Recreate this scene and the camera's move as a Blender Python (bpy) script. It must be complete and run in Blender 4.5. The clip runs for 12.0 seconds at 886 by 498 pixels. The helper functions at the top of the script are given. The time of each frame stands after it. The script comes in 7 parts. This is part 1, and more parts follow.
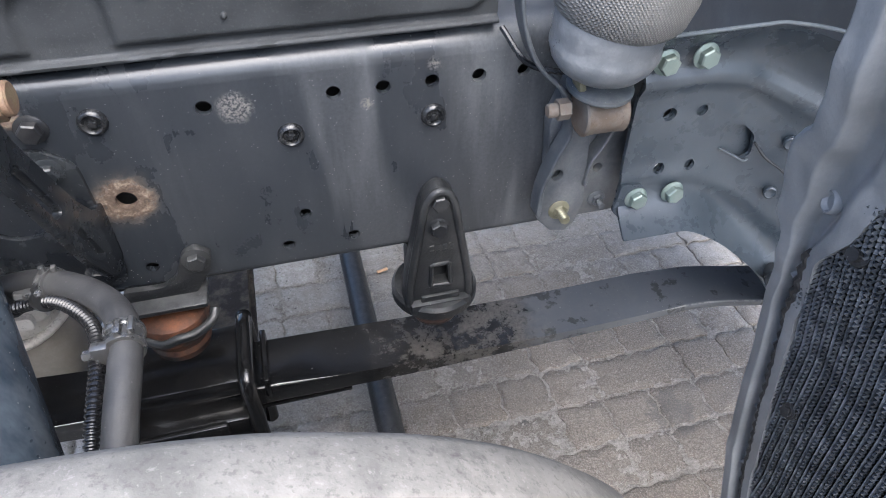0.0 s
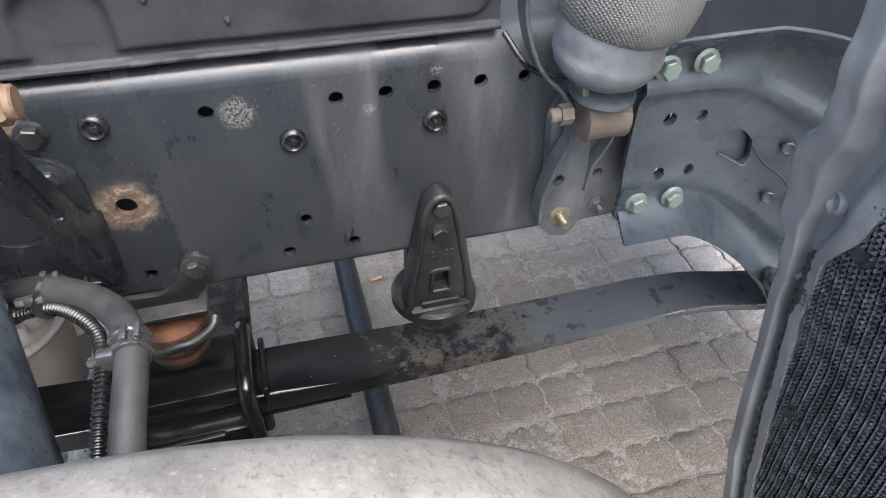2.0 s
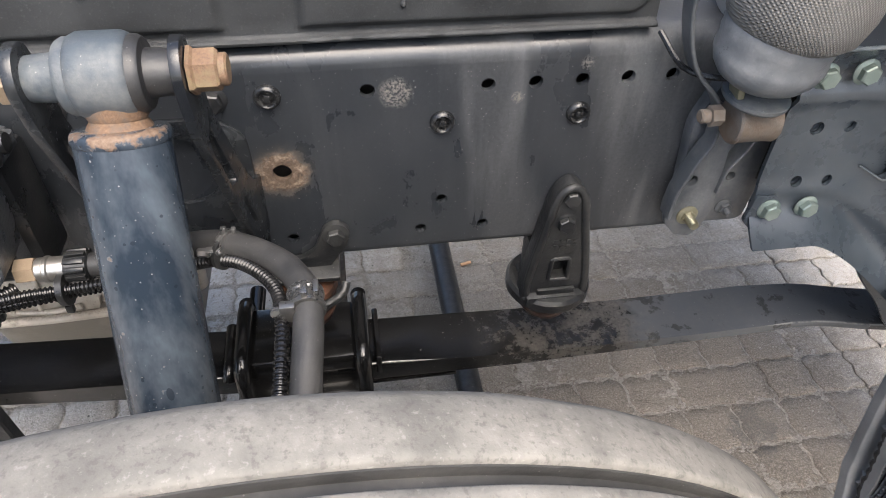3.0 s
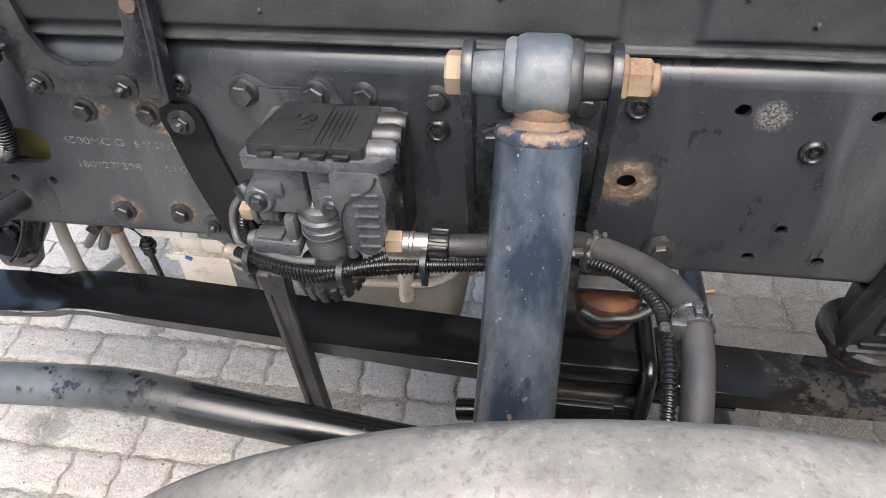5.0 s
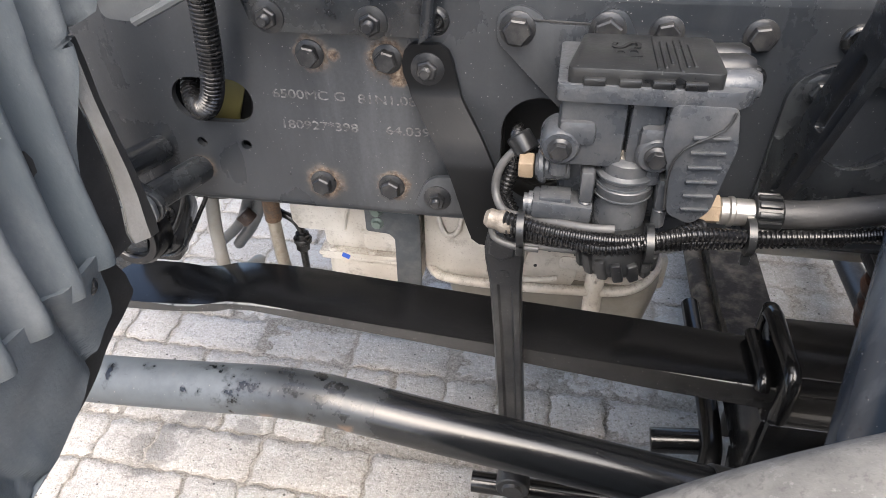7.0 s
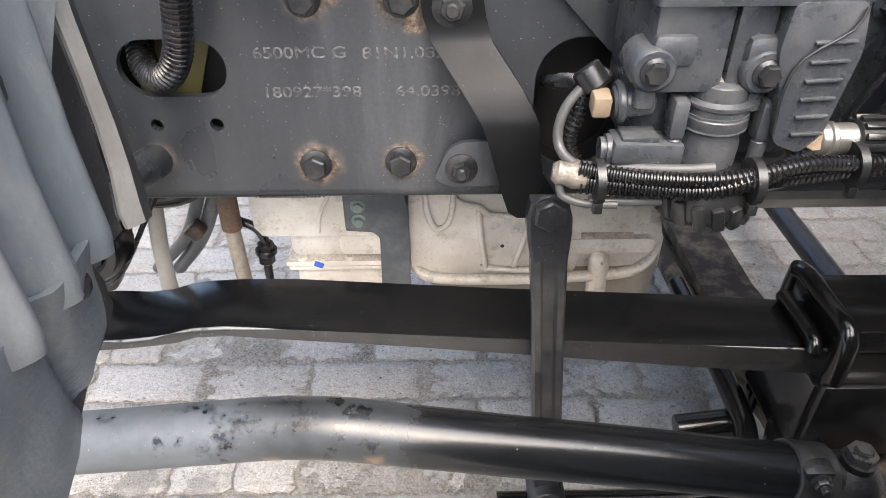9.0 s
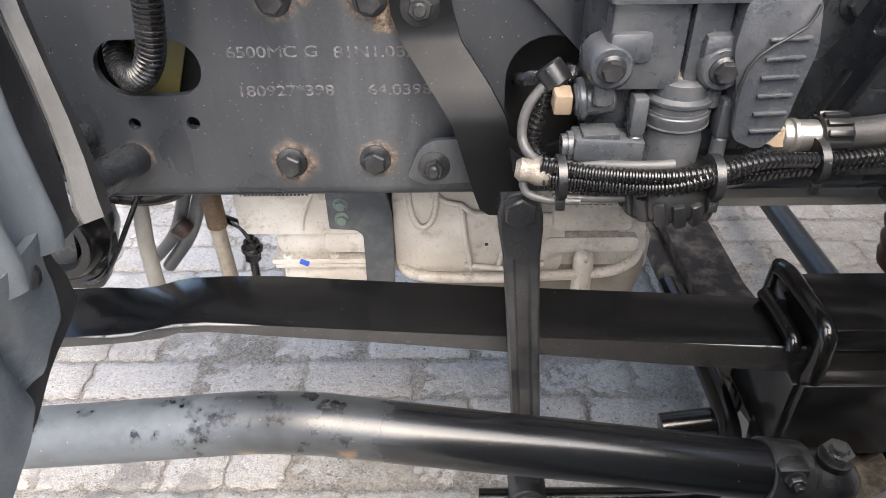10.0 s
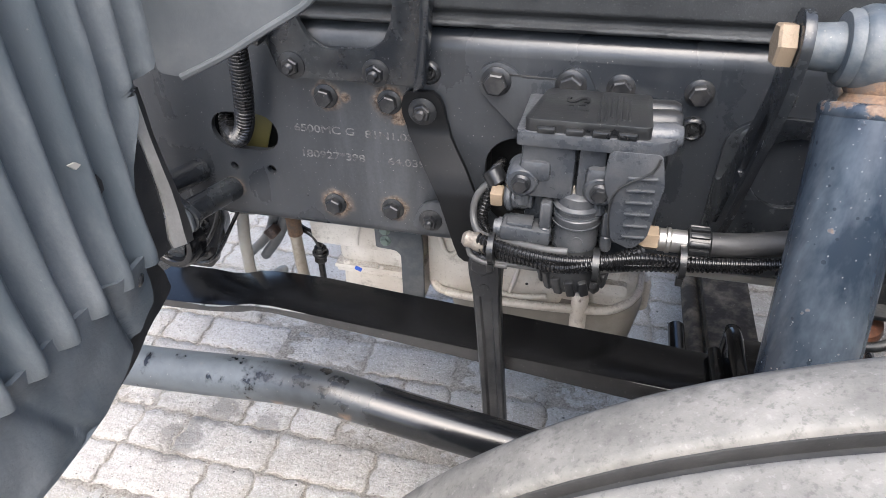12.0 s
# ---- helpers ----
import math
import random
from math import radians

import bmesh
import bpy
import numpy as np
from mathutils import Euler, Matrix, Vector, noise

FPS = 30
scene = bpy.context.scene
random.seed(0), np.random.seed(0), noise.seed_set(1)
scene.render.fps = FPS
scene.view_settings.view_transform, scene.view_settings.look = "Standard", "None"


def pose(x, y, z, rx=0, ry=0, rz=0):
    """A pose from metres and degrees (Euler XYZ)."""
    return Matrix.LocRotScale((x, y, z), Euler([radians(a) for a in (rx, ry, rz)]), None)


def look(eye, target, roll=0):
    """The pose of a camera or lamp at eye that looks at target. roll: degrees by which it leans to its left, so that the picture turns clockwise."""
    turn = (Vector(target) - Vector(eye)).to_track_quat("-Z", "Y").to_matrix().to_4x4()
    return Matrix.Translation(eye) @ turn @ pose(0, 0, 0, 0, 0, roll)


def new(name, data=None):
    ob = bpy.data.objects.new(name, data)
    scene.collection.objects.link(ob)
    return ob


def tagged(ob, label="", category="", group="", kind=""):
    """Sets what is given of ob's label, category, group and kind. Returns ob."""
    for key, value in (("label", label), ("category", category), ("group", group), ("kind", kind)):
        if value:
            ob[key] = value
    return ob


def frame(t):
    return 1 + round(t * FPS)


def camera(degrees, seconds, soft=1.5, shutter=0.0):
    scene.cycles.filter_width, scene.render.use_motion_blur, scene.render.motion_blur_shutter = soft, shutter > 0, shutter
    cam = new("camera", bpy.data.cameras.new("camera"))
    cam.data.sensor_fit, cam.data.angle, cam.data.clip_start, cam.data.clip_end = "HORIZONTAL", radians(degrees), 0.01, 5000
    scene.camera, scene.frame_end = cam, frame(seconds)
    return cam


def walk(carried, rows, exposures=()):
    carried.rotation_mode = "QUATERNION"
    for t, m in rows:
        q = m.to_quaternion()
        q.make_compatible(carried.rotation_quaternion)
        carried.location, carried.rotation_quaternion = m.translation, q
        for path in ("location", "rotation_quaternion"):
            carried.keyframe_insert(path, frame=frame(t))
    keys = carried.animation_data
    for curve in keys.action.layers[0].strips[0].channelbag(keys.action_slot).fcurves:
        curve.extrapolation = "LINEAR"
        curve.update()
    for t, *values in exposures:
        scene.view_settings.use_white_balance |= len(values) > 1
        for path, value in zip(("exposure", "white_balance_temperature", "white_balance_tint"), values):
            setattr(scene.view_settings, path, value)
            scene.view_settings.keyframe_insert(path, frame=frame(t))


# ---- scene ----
cam = camera(67.3, 12.0, soft=0.9)
PATH = [
    (0, (0.559, -0.594, 1.144), (0.948, 0.832, -0.203), 0.5),
    (0.5, (0.567, -0.594, 1.136), (0.978, 0.836, -0.202), 0.7),
    (1, (0.565, -0.593, 1.14), (0.986, 0.838, -0.192), 0.8),
    (1.5, (0.557, -0.591, 1.142), (0.985, 0.841, -0.187), 0.8),
    (2, (0.544, -0.592, 1.14), (0.972, 0.843, -0.186), 1.1),
    (2.5, (0.505, -0.59, 1.145), (0.896, 0.837, -0.2), 1.6),
    (3, (0.462, -0.598, 1.15), (0.714, 0.855, -0.201), 1.6),
    (3.5, (0.419, -0.607, 1.161), (0.365, 0.857, -0.2), -0.2),
    (3.7, (0.394, -0.614, 1.163), (0.312, 0.855, -0.191), -0.6),
    (5.3, (0.269, -0.593, 1.155), (-0.004, 0.861, -0.19), -2.0),
    (5.5, (0.255, -0.602, 1.15), (-0.025, 0.898, -0.143), -1.3),
    (6, (0.225, -0.614, 1.153), (-0.078, 0.904, -0.113), -1.7),
    (6.5, (0.159, -0.632, 1.147), (-0.153, 0.882, -0.123), -1.9),
    (7, (0.029, -0.586, 1.026), (-0.284, 0.958, -0.207), -1.7),
    (7.2, (-0.012, -0.58, 0.993), (-0.329, 0.985, -0.211), -1.5),
    (8.8, (-0.108, -0.532, 0.928), (-0.103, 1.092, -0.24), -1.0),
    (9, (-0.109, -0.537, 0.925), (-0.102, 1.088, -0.241), -0.5),
    (9.5, (-0.089, -0.539, 0.92), (-0.109, 1.087, -0.245), -0.7),
    (10, (-0.075, -0.544, 0.925), (-0.101, 1.083, -0.238), -1.1),
    (10.5, (-0.069, -0.56, 0.93), (-0.097, 1.068, -0.231), -1.2),
    (11, (-0.062, -0.572, 0.935), (-0.088, 1.057, -0.224), -1.3),
    (11.5, (-0.027, -0.604, 0.968), (-0.202, 1.014, -0.195), -0.9),
    (12, (0.098, -0.665, 1.087), (-0.322, 0.895, -0.091), -1.7),
]
EXPOSURES = [(0, 2.0, 5850, 10), (1.5, 1.97, 6000, 10), (2.5, 1.94, 6400, 10), (3.5, 1.56, 6600, 10), (5.5, 1.84, 6450, 10), (6.5, 1.83, 6450, 10), (7.2, 1.98, 6500, 10), (8.8, 2.12, 6550, 10), (11.0, 2.08, 6500, 10), (11.5, 1.95, 6350, 10), (12, 1.8, 6150, 10)]
walk(cam, [(t, look(eye, target, roll)) for t, eye, target, roll in PATH], EXPOSURES)

# ---- world and sun ----
world = bpy.data.worlds.new("World")
scene.world = world
world.use_nodes = True
wn, wl = world.node_tree.nodes, world.node_tree.links
sky = wn.new("ShaderNodeTexSky")
sky.sky_type = "NISHITA"
sky.sun_disc = False
sky.sun_elevation = radians(57)
sky.sun_rotation = radians(170)
sky.dust_density = 4.0
sky.air_density = 0.9
sky.ozone_density = 0.4
wl.new(sky.outputs[0], wn["Background"].inputs[0])
wn["Background"].inputs[1].default_value = 0.15
sun_data = bpy.data.lights.new("sun", "SUN")
sun_data.energy = 1.5
sun_data.angle = radians(60)
sun_data.color = (1.0, 0.96, 0.9)
sun = new("sun", sun_data)
sun.matrix_world = look((0.62, -3.5, 5.5), (0, 0, 0))


# ---- materials ----
def material(name, rough=0.5, metal=0.0, spec=0.5):
    m = bpy.data.materials.new(name)
    m.use_nodes = True
    b = m.node_tree.nodes["Principled BSDF"]
    b.inputs["Roughness"].default_value = rough
    b.inputs["Metallic"].default_value = metal
    b.inputs["Specular IOR Level"].default_value = spec
    return m, m.node_tree.nodes, m.node_tree.links, b


def rgb(c):
    return (c[0], c[1], c[2], 1.0)


def coords(n):
    t = n.new("ShaderNodeNewGeometry")
    return t.outputs["Position"]


def noise_tex(n, l, vec, scale, detail=6, rough=0.6):
    t = n.new("ShaderNodeTexNoise")
    t.inputs["Scale"].default_value = scale
    t.inputs["Detail"].default_value = detail
    t.inputs["Roughness"].default_value = rough
    l.new(vec, t.inputs["Vector"])
    return t.outputs["Fac"]


def ramp(n, l, fac, lo, hi, c0=(0, 0, 0), c1=(1, 1, 1)):
    r = n.new("ShaderNodeValToRGB")
    r.color_ramp.elements[0].position, r.color_ramp.elements[1].position = lo, hi
    r.color_ramp.elements[0].color, r.color_ramp.elements[1].color = rgb(c0), rgb(c1)
    l.new(fac, r.inputs[0])
    return r.outputs[0]


def mixc(n, l, fac, a, b):
    m = n.new("ShaderNodeMix")
    m.data_type = "RGBA"
    if isinstance(fac, float):
        m.inputs[0].default_value = fac
    else:
        l.new(fac, m.inputs[0])
    for sock, v in ((m.inputs[6], a), (m.inputs[7], b)):
        if isinstance(v, tuple):
            sock.default_value = rgb(v)
        else:
            l.new(v, sock)
    return m.outputs[2]


def calc(n, l, op, a, b=0.0, clamp=False):
    m = n.new("ShaderNodeMath")
    m.operation, m.use_clamp = op, clamp
    for sock, v in ((m.inputs[0], a), (m.inputs[1], b)):
        if isinstance(v, (int, float)):
            sock.default_value = v
        else:
            l.new(v, sock)
    return m.outputs[0]


def bump(n, l, bsdf, height, strength, dist=0.002):
    b = n.new("ShaderNodeBump")
    b.inputs["Strength"].default_value = strength
    b.inputs["Distance"].default_value = dist
    l.new(height, b.inputs["Height"])
    l.new(b.outputs[0], bsdf.inputs["Normal"])


def specks(n, l, p, scale, share, size):
    """A mask of single specks of many sizes, strewn without order."""
    v = n.new("ShaderNodeTexVoronoi")
    v.inputs["Scale"].default_value = scale
    l.new(p, v.inputs["Vector"])
    c = n.new("ShaderNodeSeparateColor")
    l.new(v.outputs["Color"], c.inputs[0])
    near = calc(n, l, "LESS_THAN", v.outputs["Distance"], calc(n, l, "MULTIPLY", calc(n, l, "POWER", c.outputs[0], 2.0), size))
    return calc(n, l, "MULTIPLY", near, calc(n, l, "GREATER_THAN", c.outputs[1], 1.0 - share))


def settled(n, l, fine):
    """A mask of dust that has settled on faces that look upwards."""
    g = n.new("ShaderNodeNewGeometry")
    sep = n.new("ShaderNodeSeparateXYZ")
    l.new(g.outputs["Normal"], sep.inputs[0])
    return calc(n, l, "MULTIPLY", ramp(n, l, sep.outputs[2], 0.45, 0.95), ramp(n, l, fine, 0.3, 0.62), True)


def coated(name, base, dust, rough=0.4, amount=0.5, scale=9.0, grain=0.15, metal=0.0, spec=0.5, speck=0.5, streak=False, speck_c=(0.26, 0.25, 0.235), top=0.0):
    """Paint or plastic with patches of dust, fine light specks and a slightly uneven surface."""
    m, n, l, b = material(name, rough, metal, spec)
    p = coords(n)
    if streak:
        mp = n.new("ShaderNodeMapping")
        mp.inputs["Scale"].default_value = (1.0, 1.0, 0.32)
        l.new(p, mp.inputs[0])
        p2 = mp.outputs[0]
    else:
        p2 = p
    big = noise_tex(n, l, p2, scale, 6, 0.65)
    mask = ramp(n, l, big, 0.44, 0.7)
    fine = noise_tex(n, l, p, scale * 22, 4, 0.7)
    mask = calc(n, l, "MULTIPLY", mask, calc(n, l, "ADD", fine, 0.25), True)
    mask = calc(n, l, "MULTIPLY", mask, amount, True)
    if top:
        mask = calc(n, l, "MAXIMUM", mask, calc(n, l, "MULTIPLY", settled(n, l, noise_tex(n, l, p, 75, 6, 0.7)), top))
    col = mixc(n, l, mask, base, dust)
    dots = calc(n, l, "MAXIMUM", specks(n, l, p, 170, 0.08, 0.12), specks(n, l, p, 480, 0.1, 0.26))
    col = mixc(n, l, calc(n, l, "MULTIPLY", dots, speck), col, speck_c)
    l.new(col, b.inputs["Base Color"])
    wear = noise_tex(n, l, p, 31, 5, 0.65)
    vary = calc(n, l, "ADD", calc(n, l, "MULTIPLY", mask, 0.4), calc(n, l, "MULTIPLY", calc(n, l, "SUBTRACT", wear, 0.5), 0.3))
    l.new(calc(n, l, "ADD", vary, rough, True), b.inputs["Roughness"])
    bump(n, l, b, calc(n, l, "ADD", noise_tex(n, l, p, 260, 3), calc(n, l, "MULTIPLY", wear, 1.5)), grain, 0.001)
    return m


def rail_material():
    """Glossy black chassis paint with washes of dust, rust rings round some fixings and bare weld spatter."""
    m, n, l, b = material("chassis_paint", 0.24)
    p = coords(n)
    sep = n.new("ShaderNodeSeparateXYZ")
    l.new(p, sep.inputs[0])
    mp = n.new("ShaderNodeMapping")
    mp.inputs["Scale"].default_value = (1.0, 1.0, 0.16)
    l.new(p, mp.inputs[0])
    runs = ramp(n, l, noise_tex(n, l, mp.outputs[0], 24, 6, 0.6), 0.45, 0.7)
    cloud = ramp(n, l, noise_tex(n, l, p, 5, 4, 0.5), 0.4, 0.85)
    fine = noise_tex(n, l, p, 240, 4, 0.75)
    dust = calc(n, l, "MULTIPLY", calc(n, l, "ADD", calc(n, l, "MULTIPLY", runs, 0.1), calc(n, l, "MULTIPLY", cloud, 0.3)), calc(n, l, "ADD", fine, 0.3), True)
    for cx, w, k in ((0.625, 0.06, 0.6), (0.83, 0.1, 1.0), (0.43, 0.02, 0.25), (-0.16, 0.085, 0.5), (0.02, 0.02, 0.3)):
        edge = calc(n, l, "MULTIPLY", calc(n, l, "SUBTRACT", noise_tex(n, l, mp.outputs[0], 19, 5, 0.6), 0.5), 0.16)
        lean = calc(n, l, "MULTIPLY", calc(n, l, "SUBTRACT", 0.75, sep.outputs[2]), 0.22)
        off = calc(n, l, "ABSOLUTE", calc(n, l, "ADD", calc(n, l, "SUBTRACT", calc(n, l, "SUBTRACT", sep.outputs[0], cx), lean), edge))
        wash = calc(n, l, "MULTIPLY", ramp(n, l, off, w * 0.45, w, (1, 1, 1), (0, 0, 0)), calc(n, l, "MULTIPLY", calc(n, l, "ADD", calc(n, l, "MULTIPLY", runs, 0.55), calc(n, l, "MULTIPLY", fine, 0.7)), k), True)
        dust = calc(n, l, "MAXIMUM", dust, wash)
    col = mixc(n, l, dust, (0.0165, 0.0193, 0.0232), (0.122, 0.126, 0.13))
    dots = calc(n, l, "MAXIMUM", specks(n, l, p, 120, 0.06, 0.09), specks(n, l, p, 380, 0.08, 0.22))
    col = mixc(n, l, calc(n, l, "MULTIPLY", dots, 0.5), col, (0.33, 0.32, 0.3))
    wob = noise_tex(n, l, p, 75, 6, 0.75)
    wob2 = noise_tex(n, l, p, 300, 4, 0.75)
    wob3 = noise_tex(n, l, p, 120, 5, 0.7)

    def away(x, z):
        dx, dz = calc(n, l, "SUBTRACT", sep.outputs[0], x), calc(n, l, "SUBTRACT", sep.outputs[2], z)
        return calc(n, l, "SQRT", calc(n, l, "ADD", calc(n, l, "MULTIPLY", dx, dx), calc(n, l, "MULTIPLY", dz, dz)))

    def ring(x, z, outer, soft=0.78):
        d = calc(n, l, "ADD", away(x, z), calc(n, l, "MULTIPLY", calc(n, l, "SUBTRACT", wob, 0.5), outer * 1.1))
        return ramp(n, l, d, outer * soft, outer, (1, 1, 1), (0, 0, 0))

    rust, halo = None, None
    for x, z, r in ((0.389, 0.725, 0.029), (-0.213, 0.783, 0.018), (-0.192, 0.782, 0.007), (-0.138, 0.781, 0.021), (-0.128, 0.763, 0.011), (-0.219, 0.636, 0.021), (-0.142, 0.639, 0.018), (-0.36, 0.645, 0.013), (0.32, 0.83, 0.011)):
        k, h = ring(x, z, r), ring(x, z, r * 1.35, 0.6)
        rust = k if rust is None else calc(n, l, "MAXIMUM", rust, k)
        halo = h if halo is None else calc(n, l, "MAXIMUM", halo, h)
    col = mixc(n, l, calc(n, l, "MULTIPLY", halo, 0.35), col, (0.085, 0.076, 0.064))
    rustc = mixc(n, l, ramp(n, l, wob3, 0.38, 0.62), (0.04, 0.022, 0.014), mixc(n, l, ramp(n, l, wob2, 0.4, 0.62), (0.13, 0.088, 0.06), (0.27, 0.225, 0.17)))
    patch = calc(n, l, "MULTIPLY", rust, ramp(n, l, wob3, 0.28, 0.42))
    col = mixc(n, l, patch, col, rustc)
    deep = ramp(n, l, calc(n, l, "ADD", away(0.389, 0.725), calc(n, l, "MULTIPLY", calc(n, l, "SUBTRACT", wob3, 0.5), 0.012)), 0.014, 0.018, (1, 1, 1), (0, 0, 0))
    col = mixc(n, l, calc(n, l, "MULTIPLY", deep, 0.7), col, (0.055, 0.035, 0.024))
    spat = calc(n, l, "MAXIMUM", ring(0.513, 0.813, 0.017), calc(n, l, "MAXIMUM", ring(0.711, 0.834, 0.008), ring(0.64, 0.8, 0.006)))
    lumps = calc(n, l, "MULTIPLY", spat, ramp(n, l, wob2, 0.46, 0.58))
    col = mixc(n, l, lumps, col, (0.16, 0.15, 0.135))
    l.new(col, b.inputs["Base Color"])
    gloss = calc(n, l, "ADD", calc(n, l, "MULTIPLY", cloud, 0.1), 0.23)
    rough = calc(n, l, "ADD", calc(n, l, "MULTIPLY", calc(n, l, "ADD", dust, calc(n, l, "MULTIPLY", calc(n, l, "ADD", patch, lumps), 0.9)), 0.55), gloss, True)
    l.new(rough, b.inputs["Roughness"])
    peel = calc(n, l, "ADD", calc(n, l, "MULTIPLY", noise_tex(n, l, p, 210, 3), 0.22), calc(n, l, "MULTIPLY", noise_tex(n, l, p, 26, 3), 0.35))
    h = calc(n, l, "ADD", peel, calc(n, l, "MULTIPLY", calc(n, l, "MAXIMUM", patch, lumps), calc(n, l, "ADD", wob2, wob3)))
    bump(n, l, b, h, 0.5, 0.0016)
    return m


def rusty(name, paint, rough=0.5, level=0.5, scale=45):
    m, n, l, b = material(name, rough)
    p = coords(n)
    f = noise_tex(n, l, p, scale, 6, 0.7)
    f2 = noise_tex(n, l, p, scale * 6, 4, 0.7)
    rustc = mixc(n, l, ramp(n, l, f2, 0.25, 0.8), (0.07, 0.038, 0.022), (0.23, 0.145, 0.088))
    l.new(mixc(n, l, ramp(n, l, f, level - 0.06, level + 0.06), rustc, paint), b.inputs["Base Color"])
    l.new(ramp(n, l, f2, 0.3, 0.7, (rough, rough, rough), (0.85, 0.85, 0.85)), b.inputs["Roughness"])
    bump(n, l, b, f2, 0.5, 0.0015)
    return m


def knurl_material():
    """Bellows rubber with a fine crossed weave."""
    m, n, l, b = material("knurled_bellows_rubber", 0.6)
    p = coords(n)
    f = noise_tex(n, l, p, 12, 5, 0.6)
    weave = None
    for turn in (0.6, -0.6):
        mp = n.new("ShaderNodeMapping")
        mp.inputs["Rotation"].default_value = (0.0, turn, 0.0)
        l.new(p, mp.inputs[0])
        w = n.new("ShaderNodeTexWave")
        w.inputs["Scale"].default_value = 130
        l.new(mp.outputs[0], w.inputs["Vector"])
        weave = w.outputs["Fac"] if weave is None else calc(n, l, "MULTIPLY", weave, w.outputs["Fac"])
    col = mixc(n, l, ramp(n, l, f, 0.35, 0.7), (0.1, 0.098, 0.093), (0.2, 0.192, 0.178))
    l.new(mixc(n, l, calc(n, l, "MULTIPLY", weave, 0.5), col, (0.3, 0.285, 0.26)), b.inputs["Base Color"])
    bump(n, l, b, weave, 0.7, 0.0012)
    return m


def shock_material():
    m, n, l, b = material("damper_paint", 0.3)
    p = coords(n)
    sep = n.new("ShaderNodeSeparateXYZ")
    l.new(p, sep.inputs[0])
    mp = n.new("ShaderNodeMapping")
    mp.inputs["Scale"].default_value = (1.0, 1.0, 0.35)
    l.new(p, mp.inputs[0])
    f = noise_tex(n, l, mp.outputs[0], 24, 5, 0.6)
    col = mixc(n, l, ramp(n, l, f, 0.42, 0.75), (0.017, 0.025, 0.037), (0.085, 0.104, 0.124))
    wob = noise_tex(n, l, p, 60, 5, 0.7)
    edge = calc(n, l, "ADD", calc(n, l, "SUBTRACT", sep.outputs[2], 0.8765), calc(n, l, "MULTIPLY", calc(n, l, "SUBTRACT", wob, 0.5), 0.055))
    rust = ramp(n, l, edge, 0.0, 0.004)
    chips = calc(n, l, "MULTIPLY", calc(n, l, "MAXIMUM", specks(n, l, p, 130, 0.2, 0.13), specks(n, l, p, 330, 0.35, 0.22)), ramp(n, l, noise_tex(n, l, p, 14, 4), 0.36, 0.5))
    dark = calc(n, l, "MAXIMUM", specks(n, l, mp.outputs[0], 70, 0.25, 0.35), specks(n, l, p, 190, 0.2, 0.35))
    col = mixc(n, l, calc(n, l, "MULTIPLY", dark, 0.6), col, (0.012, 0.016, 0.024))
    col = mixc(n, l, calc(n, l, "MULTIPLY", chips, 0.6), col, (0.24, 0.24, 0.235))
    spots = ramp(n, l, noise_tex(n, l, p, 52, 3, 0.5), 0.7, 0.74)
    f2 = noise_tex(n, l, p, 300, 4, 0.7)
    rustc = mixc(n, l, ramp(n, l, f2, 0.25, 0.8), (0.075, 0.042, 0.025), (0.24, 0.17, 0.12))
    rust = calc(n, l, "MAXIMUM", rust, calc(n, l, "MULTIPLY", spots, 0.8))
    l.new(mixc(n, l, rust, col, rustc), b.inputs["Base Color"])
    l.new(calc(n, l, "ADD", calc(n, l, "MULTIPLY", calc(n, l, "MAXIMUM", rust, chips), 0.45), 0.27), b.inputs["Roughness"])
    bump(n, l, b, calc(n, l, "ADD", calc(n, l, "MULTIPLY", rust, f2), chips), 0.5, 0.0012)
    return m


